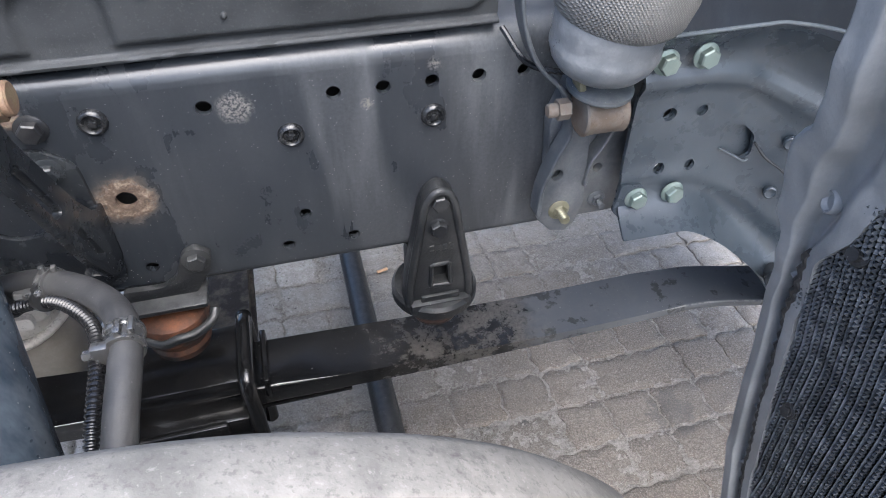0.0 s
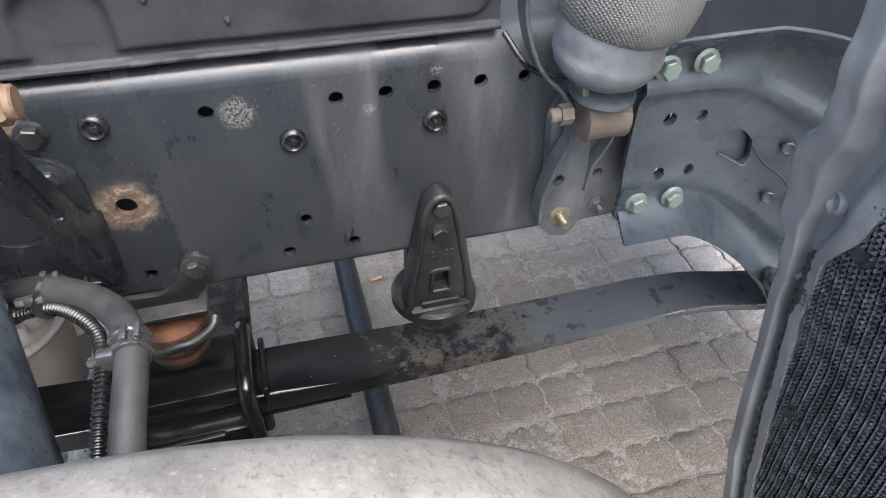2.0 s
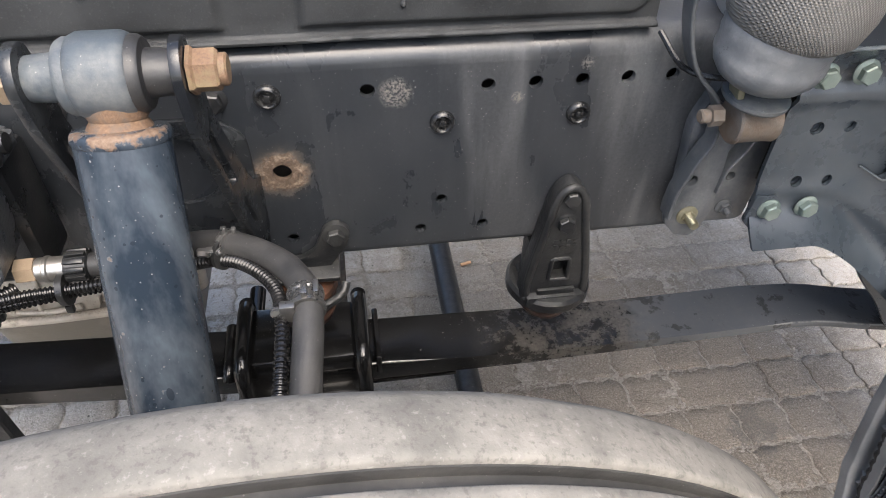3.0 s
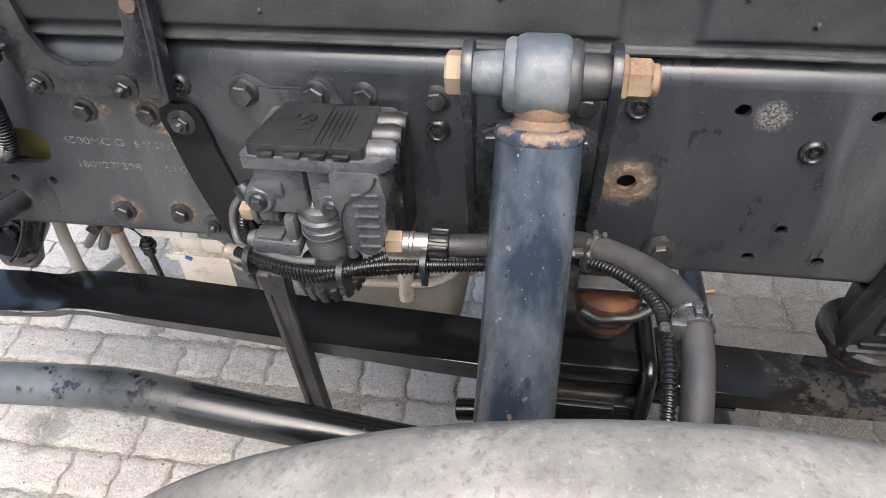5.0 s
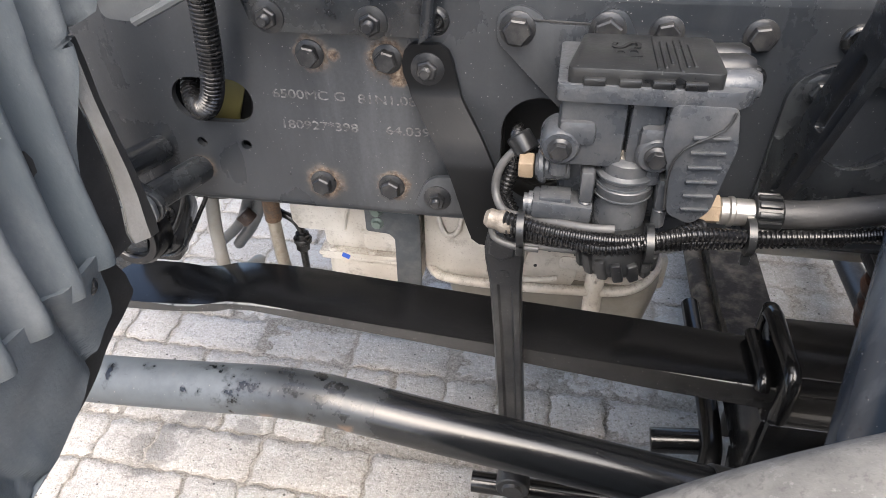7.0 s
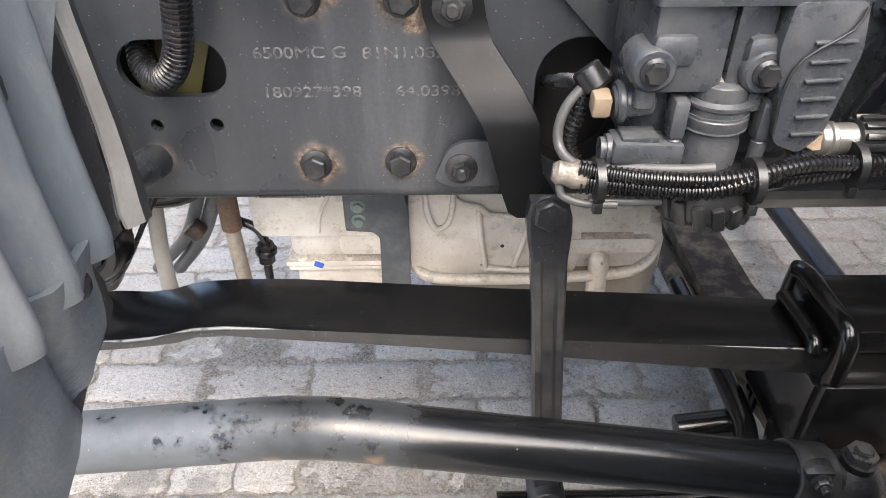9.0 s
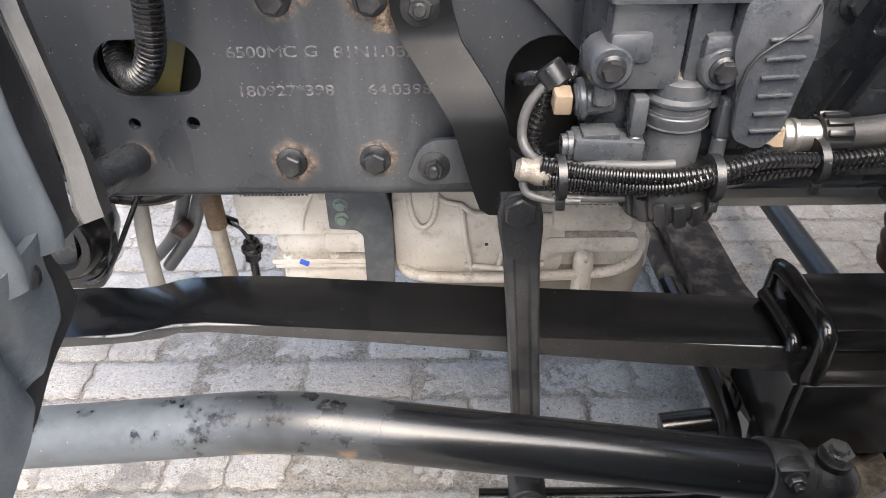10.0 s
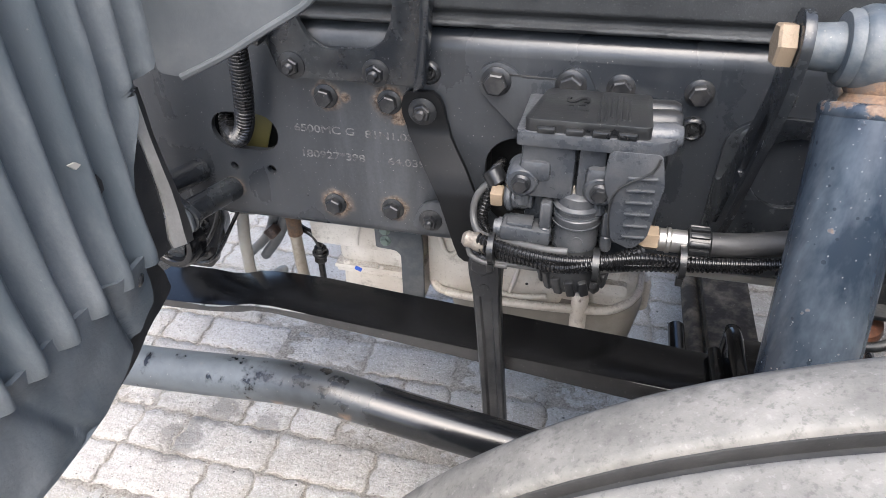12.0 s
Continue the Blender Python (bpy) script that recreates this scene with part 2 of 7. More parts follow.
def stone_material(name, per_object):
    """Pale grey concrete: sandy skin, single dark pinholes, brown dirt, a few oil stains and painted shade at the front
    end.
    """
    m, n, l, b = material(name, 0.75, 0.0, 0.4)
    p = coords(n)
    if per_object:
        src = n.new("ShaderNodeObjectInfo").outputs["Random"]
    else:
        src = n.new("ShaderNodeNewGeometry").outputs["Random Per Island"]
    tint = mixc(n, l, src, (0.3, 0.278, 0.246), (0.385, 0.362, 0.328))
    big = noise_tex(n, l, p, 5.5, 6, 0.65)
    col = mixc(n, l, calc(n, l, "MULTIPLY", ramp(n, l, big, 0.42, 0.66), 0.6), tint, (0.25, 0.226, 0.194))
    fine = noise_tex(n, l, p, 125, 5, 0.72)
    mid = noise_tex(n, l, p, 24, 6, 0.7)
    col = mixc(n, l, calc(n, l, "MULTIPLY", ramp(n, l, mid, 0.45, 0.68), 0.5), col, (0.41, 0.394, 0.368))
    col = mixc(n, l, calc(n, l, "MULTIPLY", ramp(n, l, fine, 0.5, 0.62), 0.5), col, (0.17, 0.152, 0.13))
    crumb = noise_tex(n, l, p, 330, 3, 0.7)
    col = mixc(n, l, calc(n, l, "MULTIPLY", ramp(n, l, crumb, 0.54, 0.64), 0.6), col, (0.54, 0.52, 0.49))
    pits = calc(n, l, "MAXIMUM", specks(n, l, p, 85, 0.3, 0.24), specks(n, l, p, 210, 0.22, 0.3))
    col = mixc(n, l, calc(n, l, "MULTIPLY", pits, 0.9), col, (0.055, 0.05, 0.043))
    sep = n.new("ShaderNodeSeparateXYZ")
    l.new(p, sep.inputs[0])
    dirt = ramp(n, l, calc(n, l, "ADD", noise_tex(n, l, p, 3.6, 6, 0.65), calc(n, l, "MULTIPLY", calc(n, l, "SUBTRACT", fine, 0.5), 0.35)), 0.53, 0.68)
    col = mixc(n, l, calc(n, l, "MULTIPLY", dirt, 0.5), col, mixc(n, l, ramp(n, l, crumb, 0.45, 0.62), (0.14, 0.12, 0.098), (0.3, 0.272, 0.232)))

    def spot(x, y, lo, hi, wild):
        gap = n.new("ShaderNodeVectorMath")
        gap.operation = "DISTANCE"
        gap.inputs[1].default_value = (x, y, 0.0)
        l.new(p, gap.inputs[0])
        return ramp(n, l, calc(n, l, "ADD", gap.outputs["Value"], calc(n, l, "MULTIPLY", calc(n, l, "SUBTRACT", mid, 0.5), wild)), lo, hi, (1, 1, 1), (0, 0, 0))

    if per_object:
        own = n.new("ShaderNodeTexCoord")
        at = n.new("ShaderNodeSeparateXYZ")
        l.new(own.outputs["Object"], at.inputs[0])
        rimx = calc(n, l, "SUBTRACT", 0.1027, calc(n, l, "ABSOLUTE", at.outputs[0]))
        rimy = calc(n, l, "SUBTRACT", 0.0482, calc(n, l, "ABSOLUTE", at.outputs[1]))
        rim = calc(n, l, "ADD", calc(n, l, "MINIMUM", rimx, rimy), calc(n, l, "MULTIPLY", calc(n, l, "SUBTRACT", noise_tex(n, l, p, 34, 6, 0.75), 0.5), 0.05))
        spill = calc(n, l, "MULTIPLY", ramp(n, l, rim, -0.002, 0.008, (1, 1, 1), (0, 0, 0)), ramp(n, l, fine, 0.3, 0.55))
        col = mixc(n, l, calc(n, l, "MULTIPLY", spill, 0.75), col, mixc(n, l, ramp(n, l, crumb, 0.4, 0.6), (0.12, 0.098, 0.074), (0.3, 0.265, 0.218)))
    # Brown grit, laid on darker for the shade under the truck here.
    grit_and_shade = spot(1.1, 0.1, 0.3, 0.85, 0.6)
    col = mixc(n, l, calc(n, l, "MULTIPLY", grit_and_shade, 0.8), col, mixc(n, l, ramp(n, l, crumb, 0.42, 0.62), (0.085, 0.067, 0.049), (0.215, 0.18, 0.14)))
    oil = ramp(n, l, noise_tex(n, l, p, 5.5, 5, 0.6), 0.7, 0.76)
    for x, y, r in ((-0.64, 0.04, 0.055), (-0.6, 0.115, 0.04), (-0.5, 0.1, 0.03), (1.21, 0.03, 0.05), (0.92, 0.09, 0.016)):
        oil = calc(n, l, "MAXIMUM", oil, spot(x, y, r * 0.8, r * 1.0, r * 2.6))
    oil = calc(n, l, "MULTIPLY", oil, ramp(n, l, fine, 0.25, 0.6, (1, 1, 1), (0.35, 0.35, 0.35)))
    col = mixc(n, l, calc(n, l, "MULTIPLY", oil, 0.8), col, (0.07, 0.066, 0.06))
    l.new(col, b.inputs["Base Color"])
    l.new(calc(n, l, "SUBTRACT", calc(n, l, "ADD", 0.58, calc(n, l, "MULTIPLY", mid, 0.25)), calc(n, l, "MULTIPLY", oil, 0.2)), b.inputs["Roughness"])
    h = calc(n, l, "ADD", calc(n, l, "MULTIPLY", calc(n, l, "ADD", fine, crumb), 0.35), calc(n, l, "MULTIPLY", noise_tex(n, l, p, 45, 5), 1.1))
    bump(n, l, b, calc(n, l, "SUBTRACT", h, calc(n, l, "MULTIPLY", pits, 0.7)), 1.0, 0.006)
    return m


def soil_material():
    m, n, l, b = material("joint_grit", 0.95, 0.0, 0.2)
    p = coords(n)
    f = noise_tex(n, l, p, 210, 5, 0.8)
    w = noise_tex(n, l, p, 14, 4, 0.6)
    l.new(mixc(n, l, ramp(n, l, f, 0.36, 0.66), mixc(n, l, ramp(n, l, w, 0.4, 0.6), (0.11, 0.094, 0.074), (0.22, 0.196, 0.164)), (0.42, 0.39, 0.345)), b.inputs["Base Color"])
    bump(n, l, b, f, 1.0, 0.006)
    return m


def tyre_material():
    m, n, l, b = material("dusty_tyre_rubber", 0.8, 0.0, 0.3)
    p = coords(n)
    f = noise_tex(n, l, p, 16, 6, 0.65)
    g = noise_tex(n, l, p, 70, 5, 0.7)
    k = noise_tex(n, l, p, 9, 5, 0.6)
    col = mixc(n, l, ramp(n, l, f, 0.35, 0.65), (0.128, 0.123, 0.111), (0.242, 0.23, 0.205))
    col = mixc(n, l, calc(n, l, "MULTIPLY", calc(n, l, "MULTIPLY", ramp(n, l, g, 0.4, 0.75), 0.5), ramp(n, l, k, 0.42, 0.68)), col, (0.075, 0.07, 0.065))
    sep = n.new("ShaderNodeSeparateXYZ")
    l.new(p, sep.inputs[0])
    edge = ramp(n, l, calc(n, l, "ADD", calc(n, l, "ADD", sep.outputs[1], 0.5), calc(n, l, "MULTIPLY", calc(n, l, "SUBTRACT", g, 0.5), 0.08)), 0.055, 0.085)
    scuff = calc(n, l, "MULTIPLY", edge, ramp(n, l, calc(n, l, "ADD", f, calc(n, l, "MULTIPLY", sep.outputs[0], -0.25)), 0.36, 0.52))
    col = mixc(n, l, calc(n, l, "MULTIPLY", scuff, 0.8), col, (0.05, 0.048, 0.045))
    sp = noise_tex(n, l, p, 210, 3, 0.7)
    col = mixc(n, l, calc(n, l, "MULTIPLY", ramp(n, l, sp, 0.54, 0.66), 0.5), col, (0.085, 0.08, 0.073))
    col = mixc(n, l, calc(n, l, "MULTIPLY", ramp(n, l, sp, 0.28, 0.4, (1, 1, 1), (0, 0, 0)), 0.35), col, (0.33, 0.315, 0.29))
    l.new(col, b.inputs["Base Color"])
    bump(n, l, b, calc(n, l, "ADD", sp, calc(n, l, "MULTIPLY", f, 2.0)), 0.2, 0.002)
    return m


def cast_material():
    m, n, l, b = material("cast_aluminium", 0.5, 0.1)
    p = coords(n)
    f = noise_tex(n, l, p, 10, 5, 0.6)
    g = noise_tex(n, l, p, 260, 4, 0.7)
    col = mixc(n, l, ramp(n, l, f, 0.38, 0.66), (0.68, 0.645, 0.585), (0.5, 0.46, 0.4))
    col = mixc(n, l, calc(n, l, "MULTIPLY", ramp(n, l, g, 0.58, 0.7), 0.5), col, (0.2, 0.165, 0.125))
    stain = ramp(n, l, noise_tex(n, l, p, 42, 6, 0.7), 0.55, 0.68)
    col = mixc(n, l, calc(n, l, "MULTIPLY", stain, 0.45), col, (0.15, 0.118, 0.085))
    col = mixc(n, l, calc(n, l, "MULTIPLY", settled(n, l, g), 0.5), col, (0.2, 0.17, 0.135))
    l.new(col, b.inputs["Base Color"])
    bump(n, l, b, g, 0.4, 0.0015)
    return m


def cover_material():
    m, n, l, b = material("grained_black_plastic", 0.6, 0.0, 0.4)
    p = coords(n)
    f = noise_tex(n, l, p, 6, 5, 0.6)
    g = noise_tex(n, l, p, 430, 3, 0.7)
    col = mixc(n, l, ramp(n, l, f, 0.4, 0.7), (0.014, 0.0155, 0.017), (0.045, 0.048, 0.05))
    col = mixc(n, l, calc(n, l, "MULTIPLY", ramp(n, l, g, 0.58, 0.72), 0.25), col, (0.15, 0.15, 0.145))
    l.new(col, b.inputs["Base Color"])
    bump(n, l, b, calc(n, l, "ADD", g, calc(n, l, "MULTIPLY", noise_tex(n, l, p, 190, 4, 0.7), 0.5)), 0.45, 0.0016)
    return m


def knit_material():
    m, n, l, b = material("spray_flap_knit", 0.6, 0.0, 0.4)
    p = coords(n)
    f = noise_tex(n, l, p, 60, 4, 0.7)
    l.new(mixc(n, l, ramp(n, l, f, 0.4, 0.75), (0.034, 0.038, 0.044), (0.18, 0.19, 0.2)), b.inputs["Base Color"])
    bump(n, l, b, noise_tex(n, l, p, 500, 2), 0.5, 0.001)
    return m


PAINT = rail_material()
BLACK = coated("black_spring_paint", (0.0042, 0.0043, 0.0046), (0.1, 0.095, 0.09), 0.2, 0.1, 7, 0.07, spec=0.5, speck=0.7)
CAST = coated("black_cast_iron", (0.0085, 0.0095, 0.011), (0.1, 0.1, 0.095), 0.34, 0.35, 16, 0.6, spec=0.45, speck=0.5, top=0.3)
BRACKET = coated("black_bracket_paint", (0.0115, 0.013, 0.0155), (0.12, 0.13, 0.128), 0.24, 0.3, 12, 0.14, speck=0.4)
GREYBR = coated("grey_bracket_paint", (0.05, 0.057, 0.064), (0.24, 0.24, 0.235), 0.38, 0.6, 14, 0.2, speck=0.4)
PANEL = coated("slate_blue_panel_paint", (0.04, 0.05, 0.06), (0.15, 0.165, 0.175), 0.27, 0.3, 16, 0.1, speck=0.5)
STRAP = coated("satin_black_strap", (0.0045, 0.0048, 0.0054), (0.07, 0.07, 0.068), 0.36, 0.05, 14, 0.08, spec=0.15, speck=0.25)
BOLT = coated("dark_bolt_steel", (0.02, 0.021, 0.023), (0.13, 0.123, 0.113), 0.32, 0.45, 60, 0.35, 0.35)
BLACKBOLT = coated("black_plug_steel", (0.009, 0.0095, 0.0105), (0.1, 0.1, 0.096), 0.24, 0.3, 40, 0.2)
GREENBOLT = coated("pale_green_zinc", (0.18, 0.225, 0.2), (0.34, 0.375, 0.335), 0.38, 0.5, 60, 0.2, 0.4)
YELLOW = rusty("yellow_zinc_nut", (0.17, 0.125, 0.07), 0.5, 0.52, 60)
STUD = coated("olive_zinc_stud", (0.2, 0.188, 0.125), (0.36, 0.34, 0.27), 0.35, 0.6, 60, 0.2, 0.5)
BUSH = coated("tan_dusty_bush", (0.12, 0.088, 0.062), (0.19, 0.178, 0.16), 0.6, 1.0, 40, 0.5)
BRASS = rusty("tan_brass_plug", (0.22, 0.165, 0.11), 0.4, 0.3, 90)
ZINC = coated("dull_zinc", (0.16, 0.16, 0.158), (0.22, 0.21, 0.195), 0.26, 0.5, 90, 0.3, 0.8)
CHROME = coated("bright_nickel", (0.5, 0.48, 0.45), (0.3, 0.27, 0.23), 0.3, 0.4, 60, 0.1, 0.9)
RUST = rusty("orange_rust", (0.1, 0.075, 0.058), 0.75, 0.52, 60)
BROWN = rusty("rust_brown_rubber", (0.034, 0.019, 0.014), 0.2, 0.36, 26)
DAMPER = shock_material()
SLEEVE = coated("grey_damper_eye", (0.05, 0.062, 0.073), (0.2, 0.2, 0.19), 0.45, 0.8, 24, 0.35, speck=0.9)
RUBBER = coated("black_rubber", (0.012, 0.0125, 0.0135), (0.1, 0.096, 0.092), 0.42, 0.4, 15, 0.25, speck=0.35)
HOSE = coated("grey_rubber_hose", (0.024, 0.024, 0.0242), (0.075, 0.072, 0.068), 0.5, 0.8, 18, 0.3, speck=0.5)
AIRBAG = coated("dusty_bellows_rubber", (0.14, 0.148, 0.156), (0.36, 0.36, 0.35), 0.32, 0.8, 16, 0.4)
LOOM = coated("glossy_black_conduit", (0.006, 0.006, 0.0065), (0.09, 0.087, 0.082), 0.26, 0.12, 20, 0.03, spec=0.5)
WIRE = coated("grey_cable", (0.055, 0.055, 0.055), (0.15, 0.145, 0.135), 0.45, 0.5, 30, 0.1)
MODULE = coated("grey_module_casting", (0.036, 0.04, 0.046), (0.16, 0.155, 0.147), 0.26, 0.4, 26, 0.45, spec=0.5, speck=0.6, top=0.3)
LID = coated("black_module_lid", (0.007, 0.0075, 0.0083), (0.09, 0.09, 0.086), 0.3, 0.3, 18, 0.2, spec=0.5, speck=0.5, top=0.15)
GUARD = coated("slate_mudguard_plastic", (0.078, 0.092, 0.101), (0.215, 0.222, 0.222), 0.36, 0.95, 11, 0.35, speck=0.35, streak=True)
GUARDGREY = coated("grey_mudguard_plastic", (0.072, 0.08, 0.087), (0.165, 0.17, 0.175), 0.42, 0.65, 8, 0.25, speck=0.5)
FLAPGREY = coated("weathered_flap_plastic", (0.2, 0.204, 0.205), (0.36, 0.355, 0.345), 0.42, 0.7, 14, 0.3, speck=0.5)
KNIT = knit_material()
COVER = cover_material()
CASTALU = cast_material()
AXLE = coated("axle_paint", (0.03, 0.025, 0.02), (0.17, 0.143, 0.11), 0.7, 1.0, 26, 0.8, spec=0.15)


def drag_material():
    """Glossy black paint, worn to a dusty grey towards the outer end, with black blotches."""
    m, n, l, b = material("black_drag_link_paint", 0.18)
    p = coords(n)
    sep = n.new("ShaderNodeSeparateXYZ")
    l.new(p, sep.inputs[0])
    big = noise_tex(n, l, p, 9, 5, 0.6)
    fine = noise_tex(n, l, p, 45, 5, 0.7)
    way = calc(n, l, "ADD", calc(n, l, "MULTIPLY", sep.outputs[0], -2.6), calc(n, l, "MULTIPLY", calc(n, l, "SUBTRACT", big, 0.5), 1.6))
    worn = ramp(n, l, way, 0.3, 1.15)
    top = ramp(n, l, calc(n, l, "SUBTRACT", sep.outputs[2], calc(n, l, "MULTIPLY", sep.outputs[0], 0.02)), 0.43, 0.47)
    blot = ramp(n, l, calc(n, l, "ADD", noise_tex(n, l, p, 34, 5, 0.6), calc(n, l, "MULTIPLY", top, 0.07)), 0.62, 0.7, (1, 1, 1), (0, 0, 0))
    worn = calc(n, l, "MULTIPLY", worn, calc(n, l, "MULTIPLY", blot, calc(n, l, "ADD", fine, 0.4), True), True)
    col = mixc(n, l, worn, (0.006, 0.0067, 0.0078), (0.08, 0.089, 0.096))
    dots = calc(n, l, "MAXIMUM", specks(n, l, p, 110, 0.12, 0.12), specks(n, l, p, 330, 0.12, 0.25))
    col = mixc(n, l, calc(n, l, "MULTIPLY", dots, 0.6), col, (0.25, 0.23, 0.2))
    stain = ramp(n, l, noise_tex(n, l, p, 14, 2, 0.4), 0.7, 0.74)
    for x in (-0.262, -0.17):
        gap = calc(n, l, "ADD", calc(n, l, "ABSOLUTE", calc(n, l, "SUBTRACT", sep.outputs[0], x)), calc(n, l, "MULTIPLY", calc(n, l, "ABSOLUTE", calc(n, l, "SUBTRACT", fine, 0.5)), 0.05))
        tall = calc(n, l, "ABSOLUTE", calc(n, l, "SUBTRACT", sep.outputs[2], 0.425))
        stain = calc(n, l, "MAXIMUM", stain, ramp(n, l, calc(n, l, "MAXIMUM", gap, tall), 0.005, 0.011, (1, 1, 1), (0, 0, 0)))
    col = mixc(n, l, calc(n, l, "MULTIPLY", stain, 0.6), col, (0.25, 0.16, 0.1))
    l.new(col, b.inputs["Base Color"])
    l.new(calc(n, l, "ADD", calc(n, l, "MULTIPLY", worn, 0.36), calc(n, l, "ADD", 0.14, calc(n, l, "MULTIPLY", fine, 0.16))), b.inputs["Roughness"])
    bump(n, l, b, noise_tex(n, l, p, 240, 3), 0.08, 0.001)
    return m


TUBE = drag_material()
STRIP = coated("worn_pale_steel", (0.2, 0.188, 0.17), (0.34, 0.325, 0.3), 0.45, 0.9, 14, 0.4, speck=0.4)
OILCAST = coated("oily_dull_casting", (0.2, 0.182, 0.155), (0.36, 0.335, 0.295), 0.42, 0.8, 14, 0.3, speck=0.4)
RUSTSTOP = coated("rust_streaked_rubber", (0.013, 0.01, 0.009), (0.17, 0.065, 0.03), 0.42, 1.0, 24, 0.5, spec=0.3, speck=0.3)
PIPE = coated("beige_pipe", (0.36, 0.34, 0.3), (0.25, 0.22, 0.17), 0.5, 0.6, 30, 0.2)
BRAID = coated("braided_steel_hose", (0.4, 0.36, 0.3), (0.2, 0.16, 0.11), 0.4, 0.6, 120, 0.8, 0.6)
OLIVE = coated("olive_inner_panel", (0.1, 0.088, 0.028), (0.08, 0.07, 0.03), 0.5, 0.5, 10, 0.1)
MARK = coated("stamped_bare_steel", (0.045, 0.045, 0.045), (0.28, 0.275, 0.265), 0.4, 1.0, 150, 0.3)
# Near-black that paints the shade in holes; the grille wears it too.
DARK = coated("shade_and_grille_black", (0.004, 0.004, 0.004), (0.02, 0.019, 0.018), 0.6, 0.5, 10, 0.2)
SILVER = coated("silver_pipe_paint", (0.33, 0.355, 0.38), (0.45, 0.44, 0.42), 0.3, 0.5, 8, 0.1, 0.2)
BLUE = coated("blue_paint_mark", (0.03, 0.1, 0.5), (0.05, 0.15, 0.5), 0.6, 0.3, 50, 0.1)
PAPER = coated("cigarette_paper", (0.6, 0.35, 0.2), (0.7, 0.5, 0.35), 0.8, 0.5, 100, 0.1)
FOIL = coated("silver_heat_tape", (0.24, 0.215, 0.185), (0.1, 0.08, 0.062), 0.42, 1.0, 70, 0.9, 0.5)
def leaf_material():
    """Black spring paint, with tan dust patches past the middle and a thin grey film with damp blots at the end; side
    faces and bevels are painted paler as reflection and highlight.
    """
    m, n, l, b = material("spring_leaf_paint", 0.24, 0.0, 0.5)
    p = coords(n)
    sep = n.new("ShaderNodeSeparateXYZ")
    l.new(p, sep.inputs[0])
    x = sep.outputs[0]
    big, mid, fine = noise_tex(n, l, p, 11, 5, 0.6), noise_tex(n, l, p, 38, 6, 0.65), noise_tex(n, l, p, 190, 4, 0.75)
    way = calc(n, l, "ADD", x, calc(n, l, "MULTIPLY", calc(n, l, "SUBTRACT", big, 0.5), 0.2))
    zone = calc(n, l, "MULTIPLY", ramp(n, l, way, 0.59, 0.68), ramp(n, l, way, 0.84, 0.9, (1, 1, 1), (0.25, 0.25, 0.25)))
    dust = calc(n, l, "MULTIPLY", calc(n, l, "MULTIPLY", zone, ramp(n, l, mid, 0.4, 0.6)), ramp(n, l, fine, 0.3, 0.6), True)
    film = ramp(n, l, way, 0.83, 0.87)
    blots = ramp(n, l, calc(n, l, "ADD", calc(n, l, "MULTIPLY", mid, 0.5), calc(n, l, "MULTIPLY", big, 0.5)), 0.53, 0.56, (1, 1, 1), (0.15, 0.15, 0.15))
    col = mixc(n, l, calc(n, l, "MULTIPLY", film, blots), (0.0045, 0.0047, 0.0052), (0.07, 0.075, 0.081))
    col = mixc(n, l, calc(n, l, "MULTIPLY", dust, 0.62), col, (0.15, 0.14, 0.126))
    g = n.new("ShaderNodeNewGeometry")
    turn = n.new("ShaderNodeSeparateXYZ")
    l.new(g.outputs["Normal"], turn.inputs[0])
    # Side faces greyed, mostly left of x 0.45, for the ground they mirror.
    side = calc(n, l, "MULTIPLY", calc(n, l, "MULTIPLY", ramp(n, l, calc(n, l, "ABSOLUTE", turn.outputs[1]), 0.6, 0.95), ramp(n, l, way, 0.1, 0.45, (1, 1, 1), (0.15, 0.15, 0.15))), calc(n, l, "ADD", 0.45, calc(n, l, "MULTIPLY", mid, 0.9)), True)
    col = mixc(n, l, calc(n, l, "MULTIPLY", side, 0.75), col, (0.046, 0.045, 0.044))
    # Bevels painted paler as an edge highlight, broken up by noise like chipped paint.
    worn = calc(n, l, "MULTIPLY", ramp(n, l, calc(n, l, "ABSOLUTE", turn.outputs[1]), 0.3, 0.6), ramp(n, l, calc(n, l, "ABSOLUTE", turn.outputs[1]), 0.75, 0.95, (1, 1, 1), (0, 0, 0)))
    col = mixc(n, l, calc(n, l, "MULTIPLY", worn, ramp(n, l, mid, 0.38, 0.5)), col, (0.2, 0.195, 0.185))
    dots = calc(n, l, "MAXIMUM", specks(n, l, p, 140, 0.14, 0.16), specks(n, l, p, 400, 0.14, 0.28))
    col = mixc(n, l, calc(n, l, "MULTIPLY", dots, 0.4), col, (0.24, 0.23, 0.215))
    l.new(col, b.inputs["Base Color"])
    l.new(calc(n, l, "ADD", calc(n, l, "MULTIPLY", calc(n, l, "MAXIMUM", dust, film), 0.35), calc(n, l, "ADD", 0.12, calc(n, l, "MULTIPLY", mid, 0.14))), b.inputs["Roughness"])
    bump(n, l, b, calc(n, l, "ADD", calc(n, l, "MULTIPLY", fine, 0.3), dust), 0.25, 0.0012)
    return m


LEAFPAINT = leaf_material()
TYRE = tyre_material()
SIDEWALL = coated("dusty_sidewall_rubber", (0.03, 0.03, 0.03), (0.11, 0.106, 0.1), 0.6, 0.7, 12, 0.3, speck=0.3)
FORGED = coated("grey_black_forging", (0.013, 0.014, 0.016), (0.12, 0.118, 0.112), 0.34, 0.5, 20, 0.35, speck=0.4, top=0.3)
